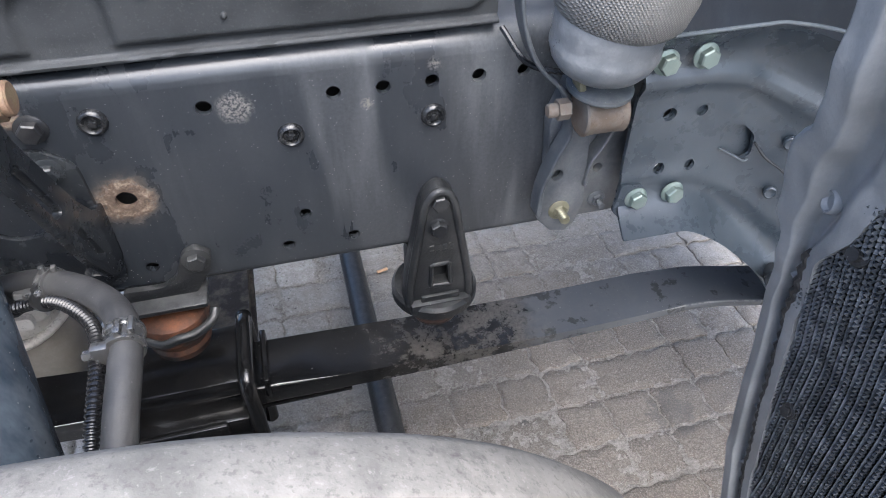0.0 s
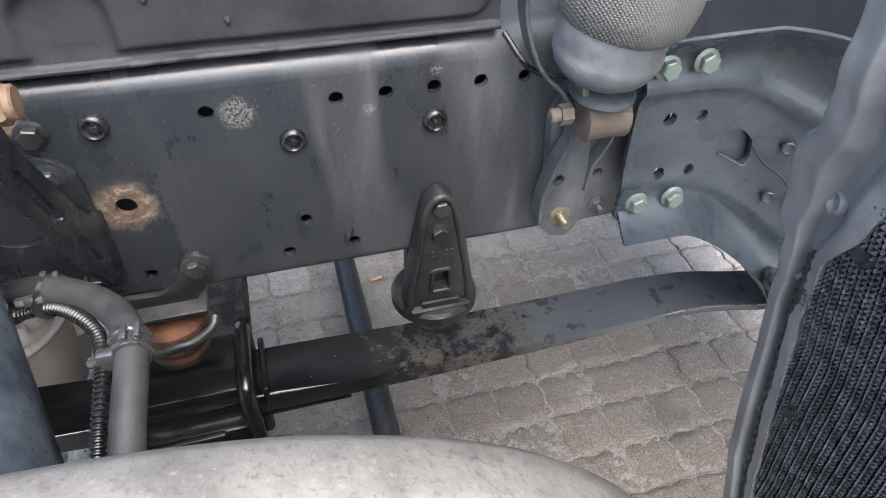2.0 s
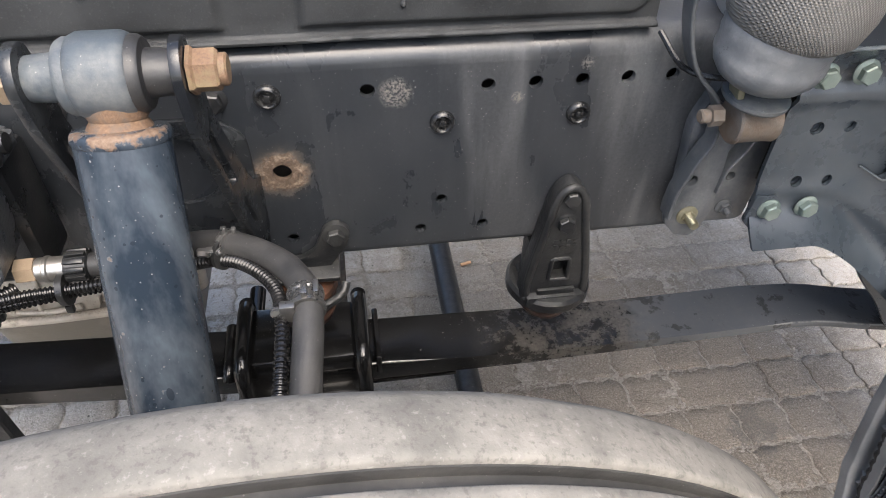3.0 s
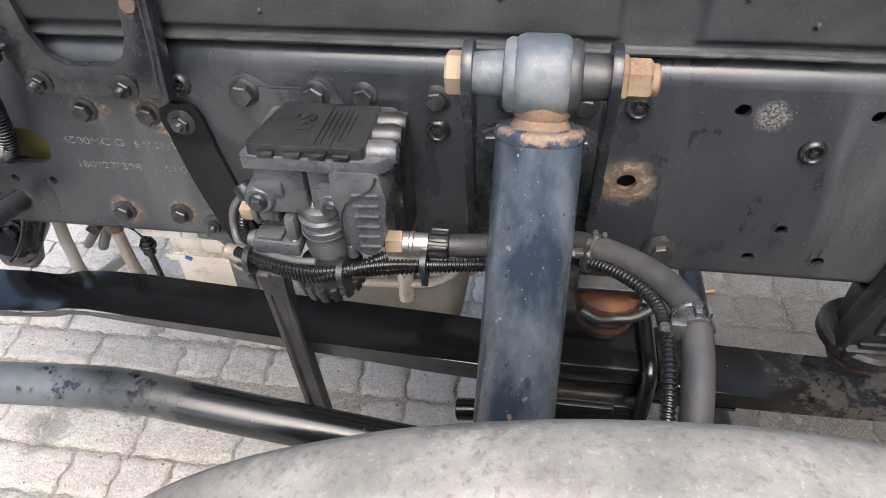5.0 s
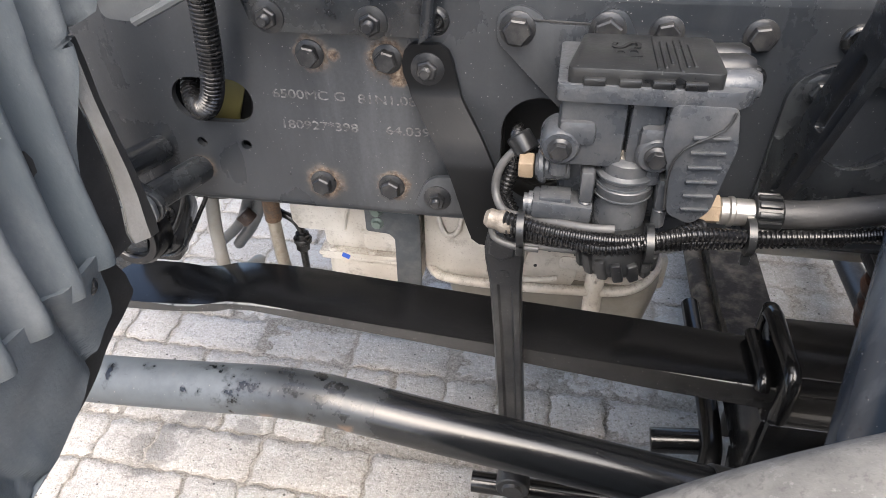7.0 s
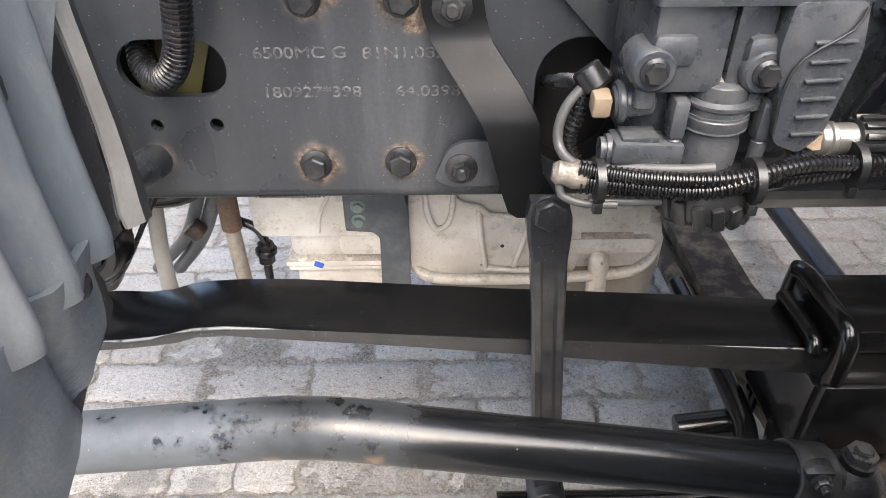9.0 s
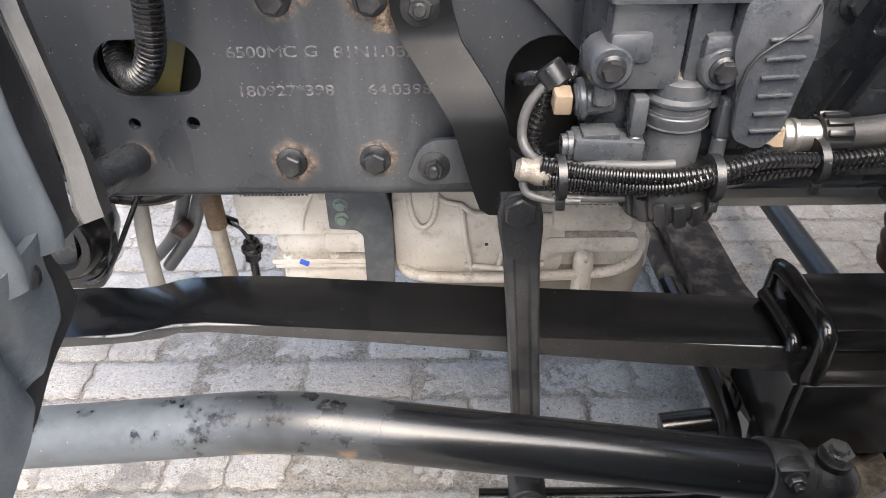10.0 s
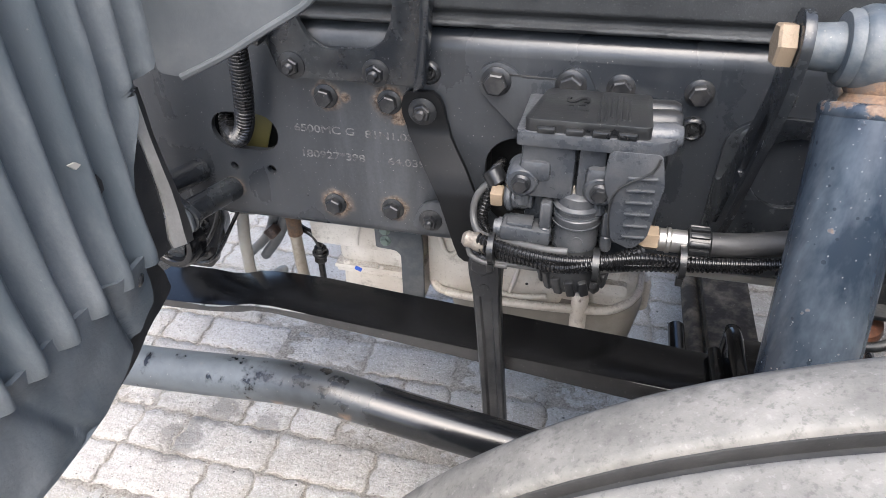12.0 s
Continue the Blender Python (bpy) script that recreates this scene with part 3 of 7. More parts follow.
STONE = stone_material("concrete_paver", True)
STONEFAR = stone_material("concrete_paver_field", False)
GRIT = soil_material()


# ---- mesh helpers ----
def thing(name, label, category, at=(0, 0, 0), group="", kind=""):
    ob = new(name)
    ob.location = at
    ob.empty_display_size = 0.05
    return tagged(ob, label, category, group, kind)


def origin(ob):
    v = Vector((0, 0, 0))
    while ob:
        v += ob.location
        ob = ob.parent
    return v


def part(name, bm, mat, parent=None, label="", smooth=38, kind=""):
    """Links a bmesh, given in world metres, as one mesh object under a thing or a part."""
    if parent:
        bmesh.ops.translate(bm, verts=bm.verts, vec=-origin(parent))
    bmesh.ops.recalc_face_normals(bm, faces=bm.faces)
    me = bpy.data.meshes.new(name)
    bm.to_mesh(me)
    bm.free()
    me.materials.append(mat)
    me.shade_smooth()
    me.set_sharp_from_angle(angle=radians(smooth))
    ob = new(name, me)
    ob.parent = parent
    return tagged(ob, label, "", "", kind)


def join(*bms):
    out = bmesh.new()
    for b in bms:
        me = bpy.data.meshes.new("tmp")
        b.to_mesh(me)
        b.free()
        out.from_mesh(me)
        bpy.data.meshes.remove(me)
    return out


def box(c, s, bevel=0.002, rot=None, seg=2):
    bm = bmesh.new()
    bmesh.ops.create_cube(bm, size=1.0)
    bmesh.ops.scale(bm, vec=s, verts=bm.verts)
    if bevel:
        bmesh.ops.bevel(bm, geom=bm.edges[:], offset=min(bevel, min(s) * 0.45), segments=seg, affect="EDGES", profile=0.5)
    m = Matrix.Translation(c)
    if rot:
        m = m @ Euler([radians(a) for a in rot]).to_matrix().to_4x4()
    bmesh.ops.transform(bm, matrix=m, verts=bm.verts)
    return bm


def axes_of(d):
    d = Vector(d).normalized()
    u = d.cross(Vector((0, 0, 1))) if abs(d.z) < 0.9 else d.cross(Vector((1, 0, 0)))
    u.normalize()
    return d, u, d.cross(u)


def lathe(p, d, profile, seg=24, spin=0.0):
    """A turned body: profile is rows of height along d from p, and radius."""
    d, u, v = axes_of(d)
    p = Vector(p)
    bm = bmesh.new()
    rings = []
    for h, r in profile:
        if r < 1e-5:
            rings.append([bm.verts.new(p + d * h)])
        else:
            rings.append([bm.verts.new(p + d * h + (u * math.cos(a) + v * math.sin(a)) * r) for a in [spin + 2 * math.pi * k / seg for k in range(seg)]])
    for a, b in zip(rings, rings[1:]):
        for k in range(seg):
            j = (k + 1) % seg
            if len(a) == 1 and len(b) > 1:
                bm.faces.new((a[0], b[k], b[j]))
            elif len(b) == 1 and len(a) > 1:
                bm.faces.new((a[k], a[j], b[0]))
            elif len(a) > 1:
                bm.faces.new((a[k], a[j], b[j], b[k]))
    for ring in (rings[0], rings[-1]):
        if len(ring) > 2:
            bm.faces.new(ring)
    return bm


def rod(a, b, r, seg=20, edge=0.0015, r2=None):
    a, b = Vector(a), Vector(b)
    h = (b - a).length
    r2 = r if r2 is None else r2
    e = min(edge, h * 0.3, r * 0.4)
    return lathe(a, b - a, [(0, 0), (0, r - e), (e, r), (h - e, r2), (h, r2 - e), (h, 0)], seg)


def spline(pts, step):
    """Points of a smooth line through pts, about step apart."""
    p = [Vector(q) for q in pts]
    p = [p[0] * 2 - p[1]] + p + [p[-1] * 2 - p[-2]]
    out = []
    for k in range(1, len(p) - 2):
        a, b, c, d = p[k - 1 : k + 3]
        m = max(2, int((c - b).length / step))
        for j in range(m):
            t = j / m
            out.append(0.5 * (2 * b + (c - a) * t + (2 * a - 5 * b + 4 * c - d) * t * t + (3 * b - a - 3 * c + d) * t**3))
    out.append(p[-2].copy())
    return out


def sweep(pts, r, seg=14, step=0.008, ripple=0.0, pitch=0.005):
    """A hose along a smooth line; ripple makes the rings of corrugated conduit."""
    line = spline(pts, pitch / 4 if ripple else step)
    bm = bmesh.new()
    rings, u = [], None
    for k, q in enumerate(line):
        d = (line[min(k + 1, len(line) - 1)] - line[max(k - 1, 0)]).normalized()
        u = axes_of(d)[1] if u is None else (u - d * u.dot(d)).normalized()
        v = d.cross(u)
        rr = r - ripple * (k % 4 > 1)
        rings.append([bm.verts.new(q + (u * math.cos(a) + v * math.sin(a)) * rr) for a in [2 * math.pi * j / seg for j in range(seg)]])
    for a, b in zip(rings, rings[1:]):
        for j in range(seg):
            i = (j + 1) % seg
            bm.faces.new((a[j], a[i], b[i], b[j]))
    bm.faces.new(rings[0])
    bm.faces.new(rings[-1])
    return bm


def plate(outline, thick, holes=(), place=None, bevel=0.0):
    """A sheet cut to an outline of (u, v), with round or closed-outline holes, thick towards +w; place maps (u, v, w) to the world."""
    bm = bmesh.new()
    edges = []
    for loop in (outline, *holes):
        vs = [bm.verts.new((u, v, 0)) for u, v in loop]
        edges += [bm.edges.new((vs[k], vs[(k + 1) % len(vs)])) for k in range(len(vs))]
    bmesh.ops.triangle_fill(bm, use_beauty=True, use_dissolve=False, edges=edges)
    ext = bmesh.ops.extrude_face_region(bm, geom=bm.faces[:])
    bmesh.ops.translate(bm, vec=(0, 0, thick), verts=[g for g in ext["geom"] if isinstance(g, bmesh.types.BMVert)])
    bmesh.ops.recalc_face_normals(bm, faces=bm.faces)
    if bevel:
        rim = [e for e in bm.edges if len(e.link_faces) == 2 and e.calc_face_angle(0) > 0.6 and abs(e.verts[0].co.z - e.verts[1].co.z) < 1e-6]
        bmesh.ops.bevel(bm, geom=rim, offset=bevel, segments=2, affect="EDGES", profile=0.5, clamp_overlap=True)
    if place is not None:
        bmesh.ops.transform(bm, matrix=place, verts=bm.verts)
    return bm


def circle(x, z, r, seg=20, rz=None):
    return [(x + r * math.cos(2 * math.pi * k / seg), z + (rz or r) * math.sin(2 * math.pi * k / seg)) for k in range(seg)]


def rounded(pts, r, seg=4):
    """The outline pts with its corners rounded off."""
    out, m = [], len(pts)
    for k in range(m):
        a, b, c = Vector(pts[k - 1]), Vector(pts[k]), Vector(pts[(k + 1) % m])
        cut = min(r, (a - b).length * 0.45, (c - b).length * 0.45)
        p, q = b + (a - b).normalized() * cut, b + (c - b).normalized() * cut
        for j in range(seg + 1):
            t = j / seg
            out.append(tuple((1 - t) ** 2 * p + 2 * t * (1 - t) * b + t * t * q))
    return out


def facing(y):
    """Maps (u, v, w) to x, z and depth: a sheet in the plane y, thick away from the rail's outside."""
    return Matrix(((1, 0, 0, 0), (0, 0, 1, y), (0, 1, 0, 0), (0, 0, 0, 1)))


def strip(profile, width0, width1, thick):
    """A bar bent along a profile of (x, z): from y = width0 to y = width1; thick is a number or one for each row."""
    bm = bmesh.new()
    rows = []
    for k, (x, z) in enumerate(profile):
        a, b = profile[max(k - 1, 0)], profile[min(k + 1, len(profile) - 1)]
        d = Vector((b[0] - a[0], 0, b[1] - a[1])).normalized()
        nrm = Vector((-d.z, 0, d.x))
        t = thick[k] if isinstance(thick, (list, tuple)) else thick
        y0 = width0[k] if isinstance(width0, (list, tuple)) else width0
        y1 = width1[k] if isinstance(width1, (list, tuple)) else width1
        q = Vector((x, 0, z))
        rows.append([bm.verts.new(q + Vector((0, y0, 0))), bm.verts.new(q + Vector((0, y1, 0))), bm.verts.new(q - nrm * t + Vector((0, y1, 0))), bm.verts.new(q - nrm * t + Vector((0, y0, 0)))])
    for a, b in zip(rows, rows[1:]):
        for j in range(4):
            i = (j + 1) % 4
            bm.faces.new((a[j], a[i], b[i], b[j]))
    bm.faces.new(rows[0])
    bm.faces.new(rows[-1])
    long_edges = [e for e in bm.edges if any(e.verts[0] in r and e.verts[1] not in r for r in rows)]
    bmesh.ops.bevel(bm, geom=long_edges, offset=0.004, segments=3, affect="EDGES", profile=0.5, clamp_overlap=True)
    return bm


def hex_bolt(p, d, af=0.017, head=0.009, flange=0.0135, stud=0.0, spin=0.3, stud_r=None):
    """A flanged hexagon head; stud adds the threaded end of a bolt through a nut."""
    r = af / 2 / math.cos(math.pi / 6)
    rows = [lathe(p, d, [(0, 0), (0, flange), (0.0015, flange), (0.0035, r * 0.98), (0.0035, 0)], 22), lathe(p, d, [(0.002, 0), (0.002, r), (head - 0.0015, r), (head, r * 0.86), (head, 0)], 6, spin)]
    if stud:
        s = stud_r or af * 0.3
        prof = [(head - 0.001, 0), (head - 0.001, s)]
        k = 0.0
        while k < stud - 0.002:
            prof += [(head + k + 0.0006, s), (head + k + 0.0012, s * 0.9)]
            k += 0.0013
        rows.append(lathe(p, d, prof + [(head + stud, s * 0.8), (head + stud, 0)], 14))
    return join(*rows)


def plug(p, d, r=0.0135):
    """A domed punched plug: a raised ring with a square nub in its middle."""
    d3, u, v = axes_of(d)
    q = Vector(p) + d3 * 0.003
    return join(
        lathe(p, d, [(0, 0), (0, r), (0.002, r), (0.005, r * 0.86), (0.006, r * 0.7), (0.004, r * 0.58), (0.0015, r * 0.5), (0.0015, 0)], 24),
        box(q + d3 * 0.001, (0.007, 0.004, 0.007), 0.001, (0, 12, 0)),
    )


def worm_clip(parent, c, d, r, w=0.01, label="zinc worm-drive hose clip"):
    """A hose clip: a ribbed band round the axis d, with two lugs, a screw housing and its hexagon screw."""
    d3, u, v = axes_of(d)
    c = Vector(c)
    band = lathe(c - d3 * w / 2, d3, [(0, r * 0.9), (0, r + 0.0022), (w * 0.2, r + 0.0024), (w * 0.26, r + 0.001), (w * 0.74, r + 0.001), (w * 0.8, r + 0.0024), (w, r + 0.0022), (w, r * 0.9)], 28)
    ob = part("clip_band", band, ZINC, parent, label)
    side = Vector((-0.75, -0.62, 0.2)).normalized()
    q = c + side * (r + 0.005)
    part("clip_screw", join(box(q, (0.012, 0.009, w * 0.85), 0.002), rod(q - Vector((0.013, 0, 0)), q + Vector((0.009, 0, 0)), 0.0042, 6)), ZINC, ob)
    top = (v if v.z > 0 else -v) * (r + 0.004)
    part("clip_lug", join(box(c + top + d3 * w * 0.1, (0.005, w * 0.7, 0.007), 0.001), box(c + top + Vector((0.009, 0, -0.001)), (0.004, w * 0.7, 0.006), 0.001)), ZINC, ob)
    return ob


def lettering(text, x, z, y, height, mat, parent, name="stamped_text", turn=None, depth=0.0004):
    """Letters as a thin mesh; turn maps the lettering's plane to the world."""
    cu = bpy.data.curves.new("letters", "FONT")
    cu.body, cu.size, cu.extrude = text, height, depth
    tmp = bpy.data.objects.new("letters", cu)
    scene.collection.objects.link(tmp)
    me = bpy.data.meshes.new_from_object(tmp.evaluated_get(bpy.context.evaluated_depsgraph_get()))
    bpy.data.objects.remove(tmp)
    bm = bmesh.new()
    bm.from_mesh(me)
    bpy.data.meshes.remove(me)
    bmesh.ops.transform(bm, matrix=turn if turn is not None else pose(x, y, z, 90, 0, 0), verts=bm.verts)
    return part(name, bm, mat, parent)


OUT = (0, -1, 0)  # the rail's outside

# ---- ground ----
bm = bmesh.new()
bmesh.ops.create_grid(bm, x_segments=2, y_segments=2, size=150)
bmesh.ops.translate(bm, vec=(0, 0, -0.0065), verts=bm.verts)
ground = part("ground", bm, GRIT)
tagged(ground, "paved yard of grey wavy-edged concrete blocks with gritty joints", "ground", kind="structure")

# ---- chassis rail ----
rail = thing("chassis_rail", "black-painted steel truck chassis rail with bolt holes and rust rings", "chassis rail", (0.2, 0, 0.596))
HOLES = [(0.608, 0.816, 0.0075), (0.658, 0.816, 0.0075), (0.708, 0.816, 0.0075), (0.758, 0.816, 0.0075), (0.807, 0.816, 0.0075), (0.485, 0.817, 0.0078), (0.562, 0.673, 0.0068), (0.538, 0.631, 0.0068), (0.613, 0.631, 0.0068), (0.389, 0.632, 0.007), (0.389, 0.725, 0.0105), (-0.355, 0.676, 0.0055), (-0.303, 0.676, 0.006), (0.137, 0.671, 0.0075)]
slot = [(-0.3505 + 0.0245 * math.cos(a), 0.7265 + 0.0245 * math.sin(a)) for a in [radians(90 + 15 * k) for k in range(13)]] + [(-0.3095 + 0.0245 * math.cos(a), 0.7265 + 0.0245 * math.sin(a)) for a in [radians(-90 + 15 * k) for k in range(13)]]
port = [(0.01 + 0.038 * math.cos(a), 0.712 + 0.038 * math.sin(a)) for a in [radians(12 * k) for k in range(16)]] + [(0.01 + 0.038 * math.cos(a), 0.668 + 0.038 * math.sin(a)) for a in [radians(180 + 12 * k) for k in range(16)]]
loops = [circle(x, z, r) for x, z, r in HOLES] + [slot, port]
X0, X1, ZB, ZT = -0.9, 0.9, 0.596, 0.866
web = plate([(X0, ZB + 0.014), (X1, ZB + 0.014), (X1, ZT - 0.025), (X0, ZT - 0.025)], 0.008, loops, facing(0.0))
part("web", web, PAINT, rail)


def flange(z0, sign, r, depth):
    """A rail flange with its bend, as a folded sheet along x."""
    prof = [(0.0, z0 - sign * r)]
    for k in range(1, 9):
        a = math.pi / 2 * k / 8
        prof.append((r - r * math.cos(a), z0 - sign * r + sign * r * math.sin(a)))
    prof.append((depth, z0))
    inner = [(y + 0.007 if k < 5 else y, z - sign * (0.0 if k < 1 else 0.007)) for k, (y, z) in enumerate(prof)]
    ring = prof + inner[::-1]
    b = bmesh.new()
    ends = [[b.verts.new((x, y, z)) for y, z in ring] for x in (X0, X1)]
    for k in range(len(ring)):
        j = (k + 1) % len(ring)
        b.faces.new((ends[0][k], ends[0][j], ends[1][j], ends[1][k]))
    b.faces.new(ends[0])
    b.faces.new(ends[1])
    return b


part("top_flange", flange(ZT, 1, 0.025, 0.08), PAINT, rail)
part("bottom_flange", flange(ZB, -1, 0.014, 0.08), PAINT, rail)
# Near-black sheets behind the web paint in the shade of its holes.
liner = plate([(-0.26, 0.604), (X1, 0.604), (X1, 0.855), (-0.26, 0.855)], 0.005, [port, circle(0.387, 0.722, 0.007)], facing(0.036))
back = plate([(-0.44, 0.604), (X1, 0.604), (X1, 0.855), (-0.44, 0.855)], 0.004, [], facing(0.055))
part("hole_shade_sheet", back, DARK, rail)
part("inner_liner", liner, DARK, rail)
for x, z in ((0.387, 0.817), (0.561, 0.776), (0.709, 0.777), (0.187, 0.779), (-0.091, 0.819), (0.262, 0.817)):
    part("plug", plug((x, 0.0, z), OUT), BLACKBOLT, rail, "black domed frame plug")
for x, z in ((0.111, 0.817), (0.187, 0.817), (-0.215, 0.782), (-0.138, 0.781), (-0.221, 0.636), (-0.144, 0.638), (0.335, 0.817)):
    part("bolt", hex_bolt((x, 0.0, z), OUT, 0.019, 0.012, 0.0145, spin=x * 40), BOLT, rail)
for text, x, z in (("6500MC G", -0.262, 0.7345), ("81N1.082", -0.172, 0.7335), ("180927*398", -0.259, 0.7005), ("64.0398", -0.146, 0.7005)):
    lettering(text, x, z, -0.0003, 0.0135, MARK, rail, "stamped_text", pose(x, -0.0003, z, 90, 0, 0) @ Matrix.Diagonal((1.28, 1, 1, 1)))

# ---- noise cover over the rail ----
cover = thing("noise_cover", "grained black plastic engine noise cover with embossed outlines above the rail", "cover", (0.2, 0.02, 0.87))


def pad_step(x, z):
    """Signed way from the outline of the raised pad: its straight lower edge, the arched notch and its end."""
    flat = z - 0.8815
    qx, qz = abs(x - 0.393) - 0.0315 + 0.022, abs(z - 0.9) - 0.038 + 0.022
    arch = math.hypot(max(qx, 0.0), max(qz, 0.0)) + min(max(qx, qz), 0.0) - 0.022
    ex, ez = max(0.0, x - 0.742), max(0.0, 0.905 - z)
    end = 0.0235 - math.hypot(ex, ez) if ez > 0 else 0.7655 - x
    return min(flat, arch, end)


def cover_sheet(x0, x1):
    """Moulded sheet: a rolled foot on the rail, then a tall face with a raised pad."""
    foot = [(0.05, 0.8665), (0.004, 0.868), (-0.002, 0.8705), (-0.0025, 0.8735), (0.001, 0.8755)]
    face = [0.877 + 0.0022 * k for k in range(36)] + [0.96, 0.975, 1.0, 1.03, 1.06]
    tail = [(0.0, 1.1), (0.04, 1.12), (0.2, 1.13), (0.3, 1.13), (0.3, 0.87)]
    b = bmesh.new()
    m = 420
    grid = []
    for y, z in foot + [(None, z) for z in face] + tail:
        line = []
        for k in range(m + 1):
            x = x0 + (x1 - x0) * k / m
            if y is None:
                t = min(1.0, max(0.0, pad_step(x, z) / 0.0085))
                deep = 0.0045 - max(0.0, z - 0.89) * 0.09 - 0.0085 * t * t * (3 - 2 * t)
            else:
                deep = y
            line.append(b.verts.new((x, deep + 0.0012 * noise.noise((x * 9, z * 9, 0)) + 0.0003 * noise.noise((x * 60, z * 60, 2)), z)))
        grid.append(line)
    for a, c in zip(grid, grid[1:]):
        for k in range(m):
            b.faces.new((a[k], a[k + 1], c[k + 1], c[k]))
    for side in (0, m):
        b.faces.new([r[side] for r in grid])
    return b


part("cover_panel", cover_sheet(-0.9, 0.775), COVER, cover, smooth=70)
for x, z in ((0.522, 0.906), (0.46, 0.93), (0.12, 0.93), (0.02, 0.905), (0.25, 0.925), (0.6, 0.935)):
    part("cover_pip", lathe((x, -0.0035 - (z - 0.89) * 0.09, z), OUT, [(-0.002, 0), (-0.002, 0.003), (0.003, 0.003), (0.005, 0.0015), (0.005, 0)], 10), COVER, cover)

# ---- leaf spring and its seat ----
spring = thing("leaf_spring", "long black parabolic leaf spring, worn and dusty towards one end", "leaf spring", (0.36, 0.008, 0.42))
LEAF = [(-0.8, 0.44), (-0.6, 0.446), (-0.47, 0.451), (-0.435, 0.4515), (-0.41, 0.4545), (-0.385, 0.461), (-0.363, 0.466), (-0.33, 0.468), (-0.27, 0.465), (-0.15, 0.456), (-0.04, 0.448), (0.06, 0.442), (0.16, 0.436), (0.3, 0.427), (0.42, 0.425), (0.49, 0.424), (0.57, 0.418), (0.69, 0.413)]
LEAFR = [(0.69, 0.413), (0.78, 0.411), (0.86, 0.41), (0.95, 0.411), (1.04, 0.413), (1.09, 0.413), (1.13, 0.41), (1.17, 0.402), (1.22, 0.389), (1.28, 0.377), (1.36, 0.372), (1.5, 0.37)]
thick = [0.013 + 0.026 * math.exp(-((x - 0.36) / 0.36) ** 2) for x, z in LEAF]
thick_r = [0.013 + 0.026 * math.exp(-((x - 0.36) / 0.36) ** 2) for x, z in LEAFR]
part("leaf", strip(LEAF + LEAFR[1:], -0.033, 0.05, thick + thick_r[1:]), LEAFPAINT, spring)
part("lower_pad", box((0.52, 0.008, 0.378), (0.13, 0.075, 0.006), 0.002), BLACK, spring)
part("retaining_bar", sweep([(0.28, -0.036, 0.428), (0.281, -0.03, 0.4365), (0.281, 0.0, 0.4385), (0.281, 0.045, 0.4375)], 0.0088, 14), BLACK, spring)
part("retaining_plate", box((0.477, 0.008, 0.425), (0.008, 0.09, 0.034), 0.002), BLACK, spring)

seat = thing("axle_clamp", "black cast block clamped on the axle by U-bolts", "axle clamp", (0.37, 0.01, 0.3))
part("top_plate", box((0.375, 0.008, 0.443), (0.16, 0.098, 0.03), 0.004), BLACK, seat)
part("seat_block", box((0.37, 0.01, 0.335), (0.17, 0.125, 0.115), 0.006), BLACK, seat)
part("seat_skirt", box((0.355, -0.058, 0.345), (0.13, 0.01, 0.11), 0.003), BLACK, seat)
part("seat_web", plate([(0.29, 0.2), (0.44, 0.2), (0.455, 0.29), (0.28, 0.29)], 0.03, [], facing(-0.04), 0.003), BLACK, seat)
for x in (0.302, 0.456):
    pts = [(x, -0.05, 0.21), (x, -0.051, 0.36), (x, -0.051, 0.44), (x, -0.046, 0.456), (x, -0.034, 0.4625), (x, 0.01, 0.463), (x, 0.05, 0.4625), (x, 0.062, 0.456), (x, 0.067, 0.44), (x, 0.067, 0.22)]
    u = part("u_bolt", sweep(pts, 0.0108, 14, 0.006), BLACK, seat, "black U-bolt over the spring")
    part("u_bolt_thread", sweep([(x, -0.05, 0.2), (x, -0.0505, 0.25), (x, -0.051, 0.29)], 0.0102, 12, 0.004, 0.0012, 0.003), CAST, u)

# ---- bump stops ----
stop = thing("bump_stop", "rust-brown ribbed rubber bump stop under a grey steel bracket", "bump stop", (0.395, 0.0, 0.48))
prof = [(0, 0), (0, 0.012), (0.004, 0.024), (0.013, 0.033), (0.024, 0.036), (0.03, 0.033), (0.034, 0.036), (0.042, 0.0385), (0.05, 0.034), (0.054, 0.039), (0.062, 0.042), (0.07, 0.04), (0.074, 0.03), (0.074, 0)]
part("rubber", lathe((0.392, -0.004, 0.498), (0, 0, 1), prof, 28), RUSTSTOP, stop)
part("steel_rim", sweep([(0.444, -0.026, 0.578), (0.441, -0.034, 0.572), (0.432, -0.04, 0.566), (0.415, -0.045, 0.56), (0.4, -0.047, 0.56), (0.382, -0.046, 0.554), (0.36, -0.035, 0.556)], 0.0058, 10, 0.006), CAST, stop)
shelf = rounded([(0.352, 0.592), (0.425, 0.592), (0.45, 0.628), (0.455, 0.65), (0.44, 0.662), (0.425, 0.655), (0.412, 0.622), (0.395, 0.611), (0.352, 0.613)], 0.006, 4)
part("bracket", join(plate(shelf, 0.008, [], facing(-0.0145), 0.001), box((0.395, -0.008, 0.594), (0.088, 0.052, 0.008), 0.003, (6, 0, 0)), box((0.39, 0.02, 0.58), (0.07, 0.04, 0.02), 0.004)), CAST, stop)
part("bolt", hex_bolt((0.438, -0.0145, 0.645), OUT, 0.019, 0.011, 0.0155, spin=0.2), CAST, stop)

